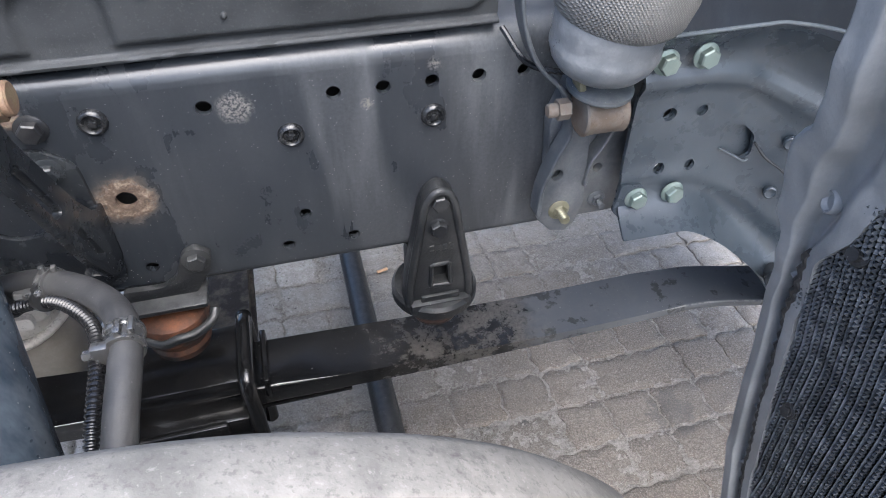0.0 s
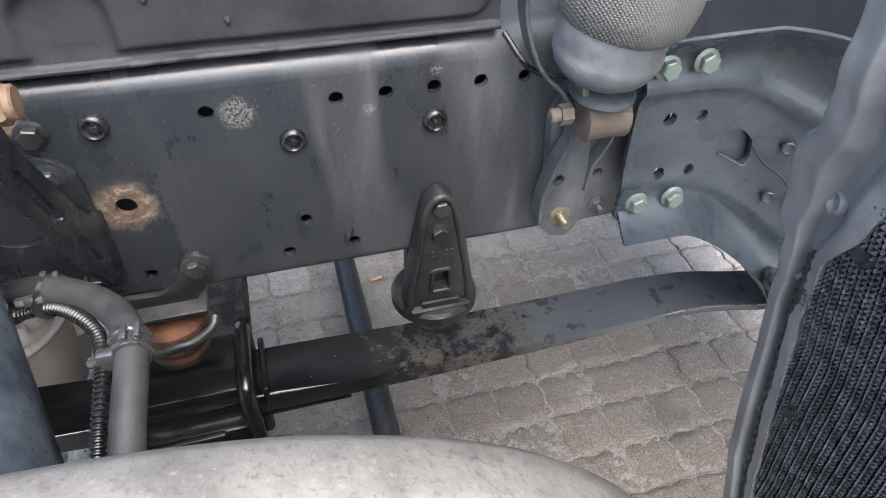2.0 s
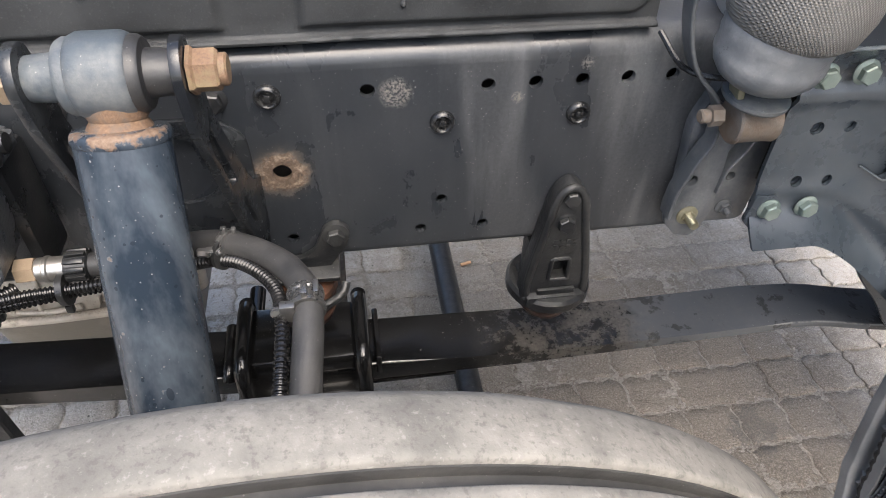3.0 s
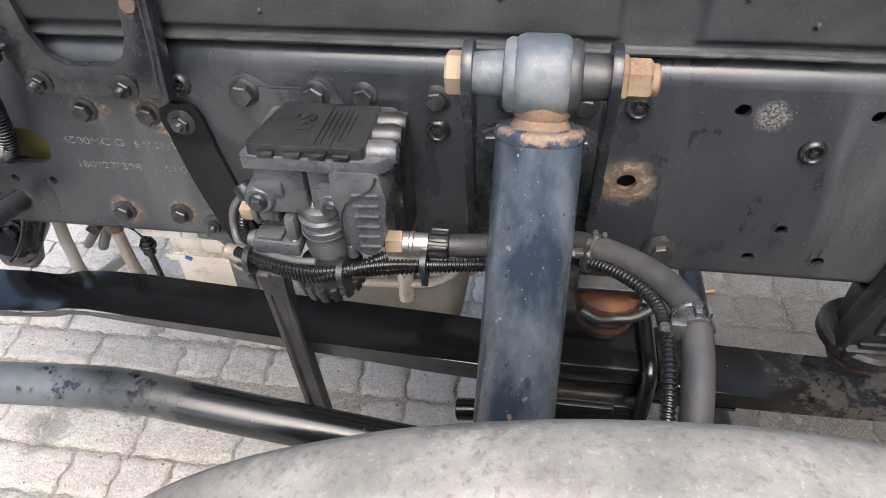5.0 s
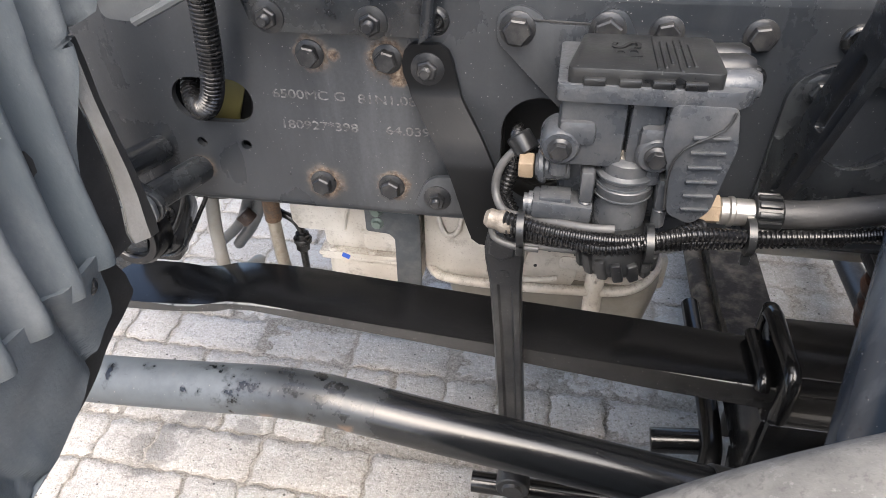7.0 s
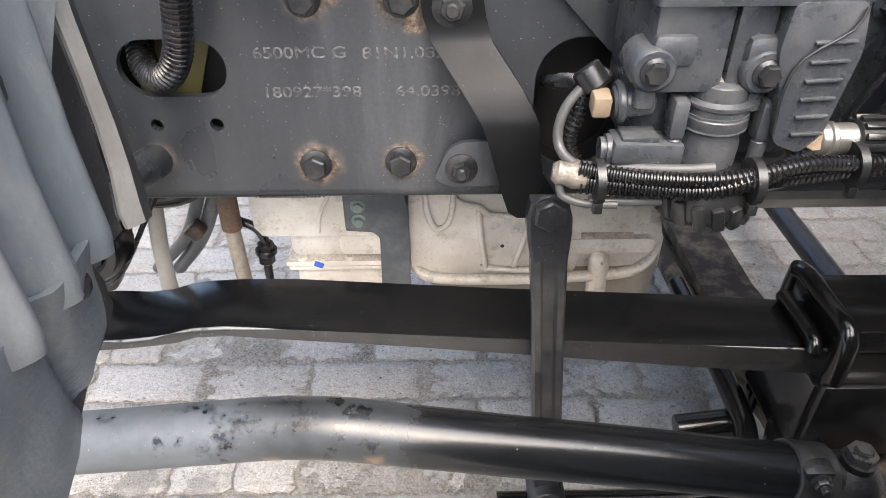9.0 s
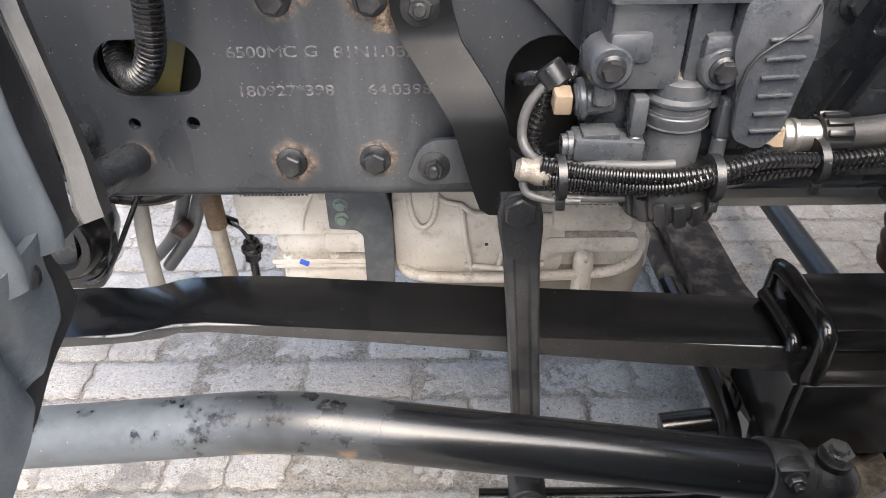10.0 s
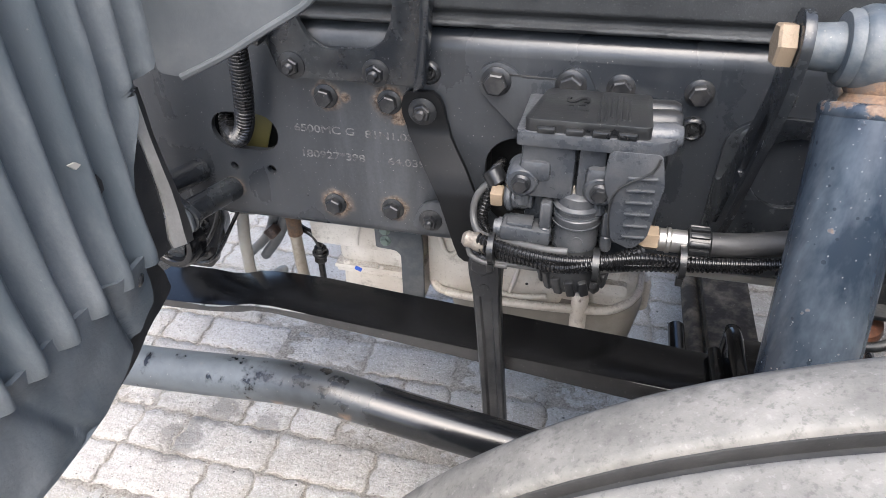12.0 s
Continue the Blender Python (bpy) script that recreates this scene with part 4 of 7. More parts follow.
arm = thing("spring_stop_bracket", "black cast spring stop bracket with a square window and rubber foot", "bracket", (0.71, 0.0, 0.49))
body = rounded([(0.664, 0.512), (0.754, 0.512), (0.75, 0.56), (0.737, 0.64), (0.729, 0.685), (0.71, 0.703), (0.691, 0.685), (0.682, 0.64), (0.668, 0.56)], 0.012, 5)
window = rounded([(0.698, 0.548), (0.724, 0.548), (0.722, 0.584), (0.7, 0.584)], 0.004, 3)
part("casting", plate(body, 0.022, [window], facing(-0.026), 0.004), CAST, arm)
rim = [(0.671, 0.525), (0.673, 0.56), (0.686, 0.64), (0.695, 0.682), (0.71, 0.695), (0.725, 0.682), (0.733, 0.64), (0.746, 0.56), (0.748, 0.525)]
part("raised_rim", sweep([(x, -0.026, z) for x, z in rim], 0.005, 10, 0.006), CAST, arm)
part("window_rim", sweep([(x, -0.026, z) for x, z in window + window[:1]], 0.003, 8, 0.004), CAST, arm)
part("rear_block", join(box((0.71, 0.012, 0.555), (0.07, 0.04, 0.07), 0.01), box((0.71, 0.0, 0.517), (0.08, 0.075, 0.02), 0.006)), CAST, arm)
part("foot_plate", lathe((0.711, 0.008, 0.505), (0, 0, 1), [(0, 0), (0, 0.053), (0.002, 0.056), (0.014, 0.056), (0.019, 0.052), (0.02, 0)], 36), CAST, arm)
part("rubber_foot", lathe((0.711, 0.008, 0.462), (0, 0, 1), [(0, 0), (0, 0.02), (0.006, 0.031), (0.016, 0.036), (0.02, 0.035), (0.028, 0.039), (0.043, 0.042), (0.043, 0)], 28), BROWN, arm, "rust-brown rubber foot")
part("bolt", hex_bolt((0.71, -0.022, 0.679), OUT, 0.018, 0.011, 0.0135, spin=0.1), CAST, arm)
part("bolt", hex_bolt((0.708, -0.024, 0.643), OUT, 0.018, 0.011, 0.0135, spin=0.5), CAST, arm)
part("cast_marks", join(*[box((0.7 + 0.008 * k, -0.0265, z), (0.0055, 0.002, 0.004), 0.0005) for k in range(4) for z in (0.606, 0.614)]), CAST, arm)
part("foot_label", join(box((0.71, -0.029, 0.53), (0.05, 0.006, 0.01), 0.002)), CAST, arm)

# ---- damper ----
damper = thing("shock_absorber", "blue-grey shock absorber with flaking paint and a rusty neck", "shock absorber", (0.286, -0.28, 0.5))
top, low = Vector((0.293, -0.12, 0.908)), Vector((0.286, -0.29, 0.46))
ax = (low - top).normalized()
part("tube", lathe(top, ax, [(0.0375, 0), (0.0375, 0.031), (0.0385, 0.0345), (0.0405, 0.0362), (0.0445, 0.0366), (0.0475, 0.0362), (0.0485, 0.0354), (0.11, 0.0357), (0.34, 0.0385), (0.4, 0.0385), (0.405, 0.036), (0.405, 0.02), (0.47, 0.02), (0.47, 0)], 40), DAMPER, damper)
part("neck", lathe(top, ax, [(0.02, 0), (0.02, 0.0235), (0.028, 0.0225), (0.0315, 0.0205), (0.0335, 0.022), (0.036, 0.0235), (0.0385, 0.0245), (0.0385, 0)], 26), RUST, damper, "flaking orange rusty neck")
part("eye", lathe((0.27, -0.12, 0.909), (1, 0, 0), [(0, 0), (0, 0.0275), (0.0015, 0.0295), (0.006, 0.0315), (0.009, 0.0318), (0.033, 0.0318), (0.036, 0.0315), (0.0405, 0.0295), (0.042, 0.0275), (0.042, 0)], 30), SLEEVE, damper)
for x, d in ((0.27, -1), (0.312, 1)):
    part("bush", lathe((x, -0.12, 0.909), (d, 0, 0), [(-0.003, 0), (-0.003, 0.028), (0.004, 0.0285), (0.008, 0.026), (0.009, 0.0185), (0.034, 0.0165), (0.034, 0)], 26), RUBBER if d > 0 else SLEEVE, damper)
part("bolt_head", lathe((0.229, -0.12, 0.909), (-1, 0, 0), [(0, 0), (0, 0.0175), (0.011, 0.0175), (0.013, 0.0155), (0.013, 0)], 6, 0.2), BRASS, damper, "tan rusty hexagon bolt head")
part("nut", join(lathe((0.35, -0.12, 0.909), (1, 0, 0), [(0, 0), (0, 0.019), (0.003, 0.019), (0.005, 0.0165), (0.02, 0.0165), (0.022, 0.0145), (0.022, 0)], 6, 0.35), rod((0.37, -0.12, 0.909), (0.378, -0.12, 0.909), 0.0125, 20)), YELLOW, damper, "yellow zinc hexagon nut, rusting")

clevis = thing("damper_bracket", "black damper bracket of two upright ears with cut-out windows", "bracket", (0.29, 0.0, 0.65))


def ear(x0, x1, slots):
    """An upright ear: from the rail at x0 out to the bolt at x1."""
    out = rounded([(0.0, 0.65), (-0.03, 0.65), (-0.06, 0.7), (-0.138, 0.87), (-0.147, 0.915), (-0.134, 0.936), (-0.108, 0.936), (-0.094, 0.9), (-0.088, 0.86), (-0.04, 0.76), (-0.018, 0.73), (0.0, 0.73)], 0.014, 5)
    cut = [rounded([(-0.03, 0.685), (-0.043, 0.695), (-0.062, 0.74), (-0.052, 0.74)], 0.006, 4), rounded([(-0.066, 0.77), (-0.08, 0.77), (-0.11, 0.84), (-0.098, 0.845)], 0.007, 4)] if slots else []
    m = Matrix(((0, 0, 1, 0), (1, 0, 0, 0), (0, 1, 0, 0), (0, 0, 0, 1)))
    b = plate(out, 0.008, cut, m, 0.0015)
    for v in b.verts:
        f = min(1.0, max(0.0, -v.co.y / 0.1))
        v.co.x += x0 + (x1 - x0) * f - 0.004
    return b


part("ear", ear(0.222, 0.234, True), BRACKET, clevis)
part("ear", ear(0.362, 0.345, True), BRACKET, clevis)
foot = rounded([(0.215, 0.62), (0.365, 0.62), (0.36, 0.78), (0.33, 0.8), (0.25, 0.8), (0.22, 0.78)], 0.02, 5)
part("back_plate", plate(foot, 0.007, [circle(0.29, 0.74, 0.04, 28)], facing(-0.0075), 0.001), BRACKET, clevis)
for x, z in ((0.24, 0.64), (0.338, 0.64), (0.245, 0.775), (0.335, 0.775)):
    part("bolt", hex_bolt((x, -0.0075, z), OUT, 0.019, 0.011, 0.015, spin=x * 9), BRACKET, clevis)

# ---- front-end upright plate and air strut ----
panel = thing("pressed_frame_end", "slate-blue pressed steel frame end with bolt holes and flared rims", "frame end", (1.0, -0.065, 0.6))


def pressed():
    """Sheet bowed outwards at its top, bottom and far edges."""
    b = bmesh.new()
    nx, nz = 36, 34
    grid = []
    for i in range(nx + 1):
        s = i / nx
        line = []
        for j in range(nz + 1):
            t = j / nz
            x = 0.905 + 0.36 * s
            ztop = 0.885 if s < 0.33 else 0.885 - 0.085 * ((s - 0.33) / 0.67)
            zbot = 0.644 - min(0.16, 0.05 * (max(0.0, x - 0.98) / 0.08) ** 1.3)
            z = zbot + (ztop - zbot) * t
            up = max(0.0, (t - 0.82) / 0.18)
            dn = max(0.0, (0.2 - t) / 0.2)
            rt = max(0.0, (s - 0.36) / 0.64)
            y = -0.068 - 0.03 * up**1.6 - 0.036 * dn**1.7 - 0.17 * rt**1.7
            y -= 0.009 * math.exp(-(((t - 0.74) / 0.045) ** 2)) + 0.004 * math.exp(-(((t - 0.24) / 0.05) ** 2))
            line.append(b.verts.new((x, y, z)))
        grid.append(line)
    for i in range(nx):
        for j in range(nz):
            b.faces.new((grid[i][j], grid[i + 1][j], grid[i + 1][j + 1], grid[i][j + 1]))
    ext = bmesh.ops.extrude_face_region(b, geom=b.faces[:])
    bmesh.ops.translate(b, vec=(0, 0.005, 0), verts=[g for g in ext["geom"] if isinstance(g, bmesh.types.BMVert)])
    bmesh.ops.recalc_face_normals(b, faces=b.faces)
    return b


def bored(bm, cutters):
    """The bmesh with the cutters' solids taken out of it."""
    obs = []
    for k in (bm, join(*cutters)):
        bmesh.ops.recalc_face_normals(k, faces=k.faces)
        me = bpy.data.meshes.new("blank")
        k.to_mesh(me)
        k.free()
        obs.append(bpy.data.objects.new("blank", me))
        scene.collection.objects.link(obs[-1])
    mod = obs[0].modifiers.new("bore", "BOOLEAN")
    mod.operation, mod.object, mod.solver = "DIFFERENCE", obs[1], "EXACT"
    me = bpy.data.meshes.new_from_object(obs[0].evaluated_get(bpy.context.evaluated_depsgraph_get()))
    out = bmesh.new()
    out.from_mesh(me)
    bpy.data.meshes.remove(me)
    for o in obs:
        d = o.data
        bpy.data.objects.remove(o)
        bpy.data.meshes.remove(d)
    return out


octw = rounded([(1.022, 0.757), (1.046, 0.754), (1.06, 0.741), (1.063, 0.716), (1.055, 0.709), (1.022, 0.727), (1.017, 0.748)], 0.003, 2)
bores = [rod((x, -0.13, z), (x, 0.0, z), r, 18) for x, z, r in ((0.947, 0.781, 0.0078), (0.985, 0.781, 0.0068), (0.95, 0.7135, 0.0068), (0.988, 0.712, 0.0066))]
bores.append(plate(octw, 0.14, [], facing(-0.15)))
part("pressing", bored(pressed(), bores), PANEL, panel, smooth=50)
part("rim", sweep([(0.908, -0.0985, 0.885), (1.0, -0.0985, 0.886), (1.03, -0.1, 0.885), (1.09, -0.107, 0.872), (1.15, -0.139, 0.853), (1.21, -0.19, 0.827)], 0.002, 8, 0.01), GUARD, panel, "pale upper rim")
part("window_lip", sweep([(1.0195, -0.0705, 0.729), (1.036, -0.0715, 0.7195), (1.055, -0.074, 0.7085), (1.0595, -0.0745, 0.711)], 0.0014, 8, 0.004), GUARD, panel, "pale lower lip of the window")
part("seam", sweep([(1.058, -0.078, 0.735), (1.074, -0.086, 0.716), (1.096, -0.098, 0.7), (1.118, -0.112, 0.668)], 0.0014, 6, 0.006), RUBBER, panel, "dark seam")
part("backing_sheet", plate(rounded([(0.93, 0.66), (1.1, 0.66), (1.1, 0.79), (0.93, 0.8)], 0.01), 0.004, [circle(0.947, 0.781, 0.0078), circle(0.95, 0.7135, 0.0068)], facing(-0.0618)), PANEL, panel)
# Added near-black plate, so the two left bores look deep and shaded.
part("bore_shade_plate", plate([(0.93, 0.69), (0.975, 0.69), (0.975, 0.8), (0.93, 0.8)], 0.004, [], facing(-0.03)), DARK, panel)
for x, z in ((0.919, 0.849), (0.961, 0.851), (0.9705, 0.682), (0.925, 0.682)):
    part("bolt", hex_bolt((x, -0.0757 if z < 0.8 else -0.079, z), OUT, 0.0185, 0.011, 0.0135, spin=x * 31), GREENBOLT, panel, "pale green zinc flange bolt")
for x, y, z in ((1.094, -0.092, 0.736), (1.094, -0.092, 0.668)):
    part("dimple", lathe((x, y, z), (-0.45, -1, 0), [(-0.004, 0), (-0.004, 0.008), (0.0004, 0.008), (0.0014, 0.0065), (0.0004, 0.005), (0.0004, 0)], 18), PANEL, panel)
part("corner_tab", plate(rounded([(0.9, 0.665), (0.905, 0.702), (0.93, 0.7), (0.94, 0.672), (0.915, 0.65)], 0.004, 3), 0.006, [], facing(-0.076), 0.001), PANEL, panel)
side = thing("frame_end_gusset", "dark slate triangular gusset closing the frame end over the spring", "gusset", (1.15, -0.1, 0.42))
part("gusset_plate", plate(rounded([(1.07, 0.6), (1.12, 0.61), (1.3, 0.6), (1.32, 0.38), (1.225, 0.41), (1.181, 0.468), (1.134, 0.519), (1.094, 0.571)], 0.006), 0.01, [], facing(-0.06), 0.002), PANEL, side)
part("gusset_floor", box((1.24, -0.02, 0.5), (0.2, 0.12, 0.01), 0.003, (0, 42, 0)), STRAP, side)

lug = thing("strut_bracket", "black forked cab strut bracket bolted to the rail", "bracket", (0.86, 0.0, 0.6))
ESS = [(0.777, 0.95), (0.777, 0.911), (0.787, 0.874), (0.801, 0.849), (0.821, 0.829), (0.834, 0.812), (0.841, 0.788), (0.841, 0.764), (0.832, 0.745), (0.825, 0.724), (0.818, 0.699), (0.817, 0.667)]
low_lobe = [(0.824, 0.644), (0.84, 0.626), (0.859, 0.622), (0.871, 0.634), (0.878, 0.663), (0.876, 0.688)]
part("front_ear", plate(ESS[5:] + low_lobe + [(0.873, 0.74), (0.866, 0.79)], 0.009, [circle(0.84, 0.706, 0.007)], facing(-0.045), 0.001), GREYBR, lug)
part("ear_flange", strip([(p.x, p.z) for p in spline([(x, 0, z) for x, z in ESS], 0.008)], -0.064, -0.042, 0.0045), GREYBR, lug, "worn grey edge flange")
TWO = [(0.899, 0.83), (0.899, 0.812), (0.901, 0.793), (0.9, 0.762), (0.889, 0.735), (0.879, 0.718), (0.876, 0.688)]
part("ear_flange", strip([(p.x, p.z) for p in spline([(x, 0, z) for x, z in TWO], 0.008)], -0.05, -0.03, 0.004), GREYBR, lug)
ear2 = rounded([(0.84, 0.63), (0.932, 0.63), (0.935, 0.672), (0.962, 0.69), (0.955, 0.8), (0.935, 0.85), (0.86, 0.85), (0.83, 0.77)], 0.012, 5)
part("back_plate", plate(ear2, 0.018, [circle(0.897, 0.697, 0.006)], facing(-0.03), 0.002), GREYBR, lug)
part("stud", hex_bolt((0.848, -0.045, 0.656), OUT, 0.015, 0.006, 0.013, 0.016, stud_r=0.006), STUD, lug, "olive zinc stud and nut")
part("stud", hex_bolt((0.903, -0.03, 0.651), OUT, 0.014, 0.007, 0.011, 0.01), GREYBR, lug)
part("strut_nut", join(lathe((0.824, -0.078, 0.812), (-1, 0, 0), [(0, 0), (0, 0.0105), (0.012, 0.0105), (0.012, 0)], 6), rod((0.813, -0.078, 0.812), (0.802, -0.078, 0.812), 0.007)), BUSH, lug, "rusty tan hexagon nut")

strut = thing("cab_air_strut", "dusty rubber cab air strut with a rusty lower bush", "air strut", (0.855, -0.1, 0.81))
part("bush", lathe((0.836, -0.078, 0.805), (1, 0, 0), [(0, 0), (0, 0.021), (0.002, 0.0235), (0.01, 0.0225), (0.034, 0.0225), (0.043, 0.0235), (0.045, 0.021), (0.045, 0)], 28), BUSH, strut, "tan rusty lower bush")
part("fork", lathe((0.852, -0.08, 0.829), (0.05, -0.1, 1), [(0, 0.018), (0, 0.03), (0.003, 0.0325), (0.007, 0.0325), (0.009, 0.028), (0.012, 0)], 28), SLEEVE, strut)
part("fork_arm", box((0.828, -0.084, 0.842), (0.008, 0.02, 0.03), 0.003, (0, -12, 0)), STUD, strut)
prof = [(0.0, 0), (0.0, 0.024), (0.003, 0.031), (0.01, 0.041), (0.018, 0.047), (0.028, 0.0505), (0.034, 0.0505), (0.039, 0.049), (0.046, 0.0505), (0.06, 0.05), (0.075, 0.047), (0.075, 0)]
part("bellows", lathe((0.845, -0.084, 0.85), (0.03, -0.1, 1), prof, 40), AIRBAG, strut)
part("upper_bellows", lathe((0.853, -0.088, 0.903), (0.05, -0.1, 1), [(0, 0), (0.0, 0.042), (0.003, 0.052), (0.01, 0.058), (0.03, 0.062), (0.09, 0.062), (0.1, 0.05), (0.1, 0)], 40), knurl_material(), strut, "knurled upper bellows")
part("cable_tie", sweep([(0.775, -0.01, 0.87), (0.79, -0.045, 0.848), (0.815, -0.07, 0.848), (0.832, -0.09, 0.86)], 0.003, 8), LOOM, strut)

crosspipe = thing("cab_torsion_tube", "silver-grey painted cross tube behind the frame end", "tube", (1.1, 0.05, 0.95))
part("tube", rod((0.86, 0.03, 0.91), (1.5, 0.0, 0.93), 0.045, 30), SILVER, crosspipe)
part("end_bracket", join(box((1.2, -0.08, 0.89), (0.03, 0.06, 0.1), 0.006, (0, 25, 0)), hex_bolt((1.17, -0.11, 0.89), OUT, 0.016, 0.01)), GREYBR, crosspipe)

# ---- brake module ----
ebs = thing("brake_modulator", "grey cast brake pressure modulator under a black ribbed lid", "brake modulator", (0.08, -0.06, 0.65))
part("base_block", box((0.09, -0.05, 0.745), (0.12, 0.09, 0.12), 0.008), MODULE, ebs)
part("rear_body", box((0.112, -0.045, 0.735), (0.1, 0.06, 0.13), 0.006), LID, ebs)
rim_o = rounded([(0.024, -0.128), (0.15, -0.128), (0.164, -0.115), (0.164, -0.03), (0.024, -0.03)], 0.006, 4)
part("lid_rim", plate(rim_o, 0.013, [], pose(0, 0, 0.797, -3, 0, 0), 0.003), MODULE, ebs)
lid_o = rounded([(0.03, -0.124), (0.14, -0.124), (0.14, -0.042), (0.042, -0.042)], 0.006, 4)
lid = part("lid", plate(lid_o, 0.013, [], pose(0, 0, 0.8085, -3, 0, 0), 0.003), LID, ebs, "black ribbed plastic lid")
for k in range(6):
    part("lid_rib", box((0.094 + 0.0052 * k, -0.083 - 0.004 * (k % 2), 0.8258), (0.0026, 0.072 - 0.012 * (k % 3), 0.003), 0.0008, (-3, 0, 0)), LID, lid)
lettering("EBS", 0, 0, 0, 0.032, LID, lid, "raised_letters", pose(0.084, -0.113, 0.8262, -3, 0, 90), 0.0012)
for x in (0.05, 0.075, 0.098, 0.12):
    part("lid_latch", box((x, -0.126, 0.8195), (0.016, 0.005, 0.006), 0.0015), LID, lid)
for y, z in ((-0.055, 0.812), (-0.079, 0.813), (-0.104, 0.812)):
    part("vent_hood", lathe((0.135, y, z), (1, 0, 0.04), [(0, 0.0), (0, 0.012), (0.025, 0.0125), (0.032, 0.009), (0.034, 0)], 18), LID if y > -0.09 else MODULE, ebs)
part("front_panel", box((0.053, -0.108, 0.775), (0.05, 0.02, 0.062), 0.004), MODULE, ebs)
part("front_panel", box((0.093, -0.106, 0.775), (0.026, 0.02, 0.062), 0.004), MODULE, ebs)
fin = rounded([(0.107, 0.806), (0.152, 0.806), (0.158, 0.775), (0.15, 0.718), (0.138, 0.704), (0.118, 0.712), (0.112, 0.75), (0.105, 0.775)], 0.006, 4)
part("finned_cover", plate(fin, 0.05, [], facing(-0.128), 0.004), MODULE, ebs)
for k in range(6):
    part("fin", box((0.138, -0.129, 0.782 - 0.0125 * k), (0.026 - 0.001 * k, 0.004, 0.0022), 0.0008, (0, -3, 0)), MODULE, ebs)
part("seam", sweep([(0.15, -0.13, 0.803), (0.145, -0.131, 0.79), (0.12, -0.131, 0.772), (0.113, -0.131, 0.752), (0.115, -0.131, 0.72)], 0.0011, 8), LID, ebs)
for x, z in ((0.03, 0.762), (0.103, 0.76)):
    part("lug_arm", join(box((x + (0.012 if x < 0.05 else 0.0), -0.1, z + 0.012), (0.03, 0.045, 0.022), 0.006), rod((x, -0.11, z - 0.03), (x, -0.11, z - 0.008), 0.0078, 16)), MODULE, ebs)
    lugp = part("bolt_lug", lathe((x, -0.095, z), OUT, [(0, 0), (0, 0.0165), (0.026, 0.0155), (0.029, 0.013), (0.029, 0)], 22), MODULE, ebs)
    part("lug_bolt", hex_bolt((x, -0.124, z), OUT, 0.013, 0.008, 0.0095, spin=x * 30), BOLT, lugp)
VC, VD = Vector((0.084, -0.1, 0.693)), Vector((0, -0.05, 0.9987))
part("valve_body", lathe(VC, VD, [(-0.012, 0), (-0.012, 0.0225), (0.011, 0.0225), (0.016, 0.021), (0.0215, 0.021), (0.023, 0.0225), (0.0255, 0.0242), (0.033, 0.0242), (0.0345, 0.0226), (0.04, 0.0226), (0.0415, 0.0242), (0.0445, 0.0242), (0.0465, 0.021), (0.056, 0.0202), (0.058, 0.0175), (0.0585, 0)], 36), MODULE, ebs)
for h, r in ((0.0245, 0.0247), (0.0345, 0.0236), (0.0432, 0.0248)):
    part("cap_band", lathe(VC + VD * h, VD, [(0, r - 0.004), (0, r), (0.0012, r), (0.0012, r - 0.004)], 36), GREYBR, ebs)
part("cap_dirt", lathe(VC + VD * 0.0582, VD, [(0, 0), (0, 0.0125), (0.0015, 0.0105), (0.0045, 0.007), (0.005, 0)], 14), GRIT, ebs, "tan grit lying on the valve cap")
part("cast_mark", lathe(VC + Vector((0.003, -0.0215, 0.008)), OUT, [(0, 0.004), (0, 0.0058), (0.0011, 0.0056), (0.0011, 0.0042)], 14), MODULE, ebs)
for x, z in ((-0.0295, 0.033), (0.0305, 0.031)):
    part("valve_ear", join(box(VC + Vector((x, -0.012, z)), (0.012, 0.02, 0.03), 0.004), rod(VC + Vector((x, -0.016, z - 0.032)), VC + Vector((x, -0.016, z - 0.014)), 0.0055, 14)), MODULE, ebs)
part("recess", box((0.0755, -0.1, 0.78), (0.012, 0.016, 0.05), 0.002), LID, ebs)
part("base_box", join(box((0.036, -0.112, 0.702), (0.05, 0.026, 0.017), 0.003, (0, 3, 0)), box((0.03, -0.112, 0.7115), (0.026, 0.02, 0.006), 0.0015), lathe((0.012, -0.112, 0.7015), (-1, 0, 0), [(0, 0), (0, 0.0105), (0.004, 0.0105), (0.004, 0.0085), (0.008, 0.0085), (0.008, 0)], 18)), MODULE, ebs)
part("side_port", join(rod((0.04, -0.1, 0.733), (0.012, -0.1, 0.731), 0.0115), rod((0.02, -0.1, 0.732), (0.014, -0.1, 0.7315), 0.015)), MODULE, ebs)
part("transit_plug", box((0.004, -0.1, 0.731), (0.013, 0.016, 0.016), 0.002, (10, 0, 0)), BRASS, ebs, "tan square plug")
part("connector", lathe((0.084, -0.108, 0.684), (0.1, -0.25, -1), [(0, 0), (0, 0.028), (0.01, 0.034), (0.03, 0.034), (0.036, 0.03), (0.04, 0.02), (0.04, 0)], 30), LID, ebs, "black toothed electrical connector")
for k in range(16):
    a = 2 * math.pi * k / 16
    part("connector_tooth", box((0.086 + 0.0315 * math.cos(a), -0.114 + 0.0315 * math.sin(a), 0.6625), (0.009, 0.009, 0.019), 0.002, (14, 5, math.degrees(a))), LID, ebs)
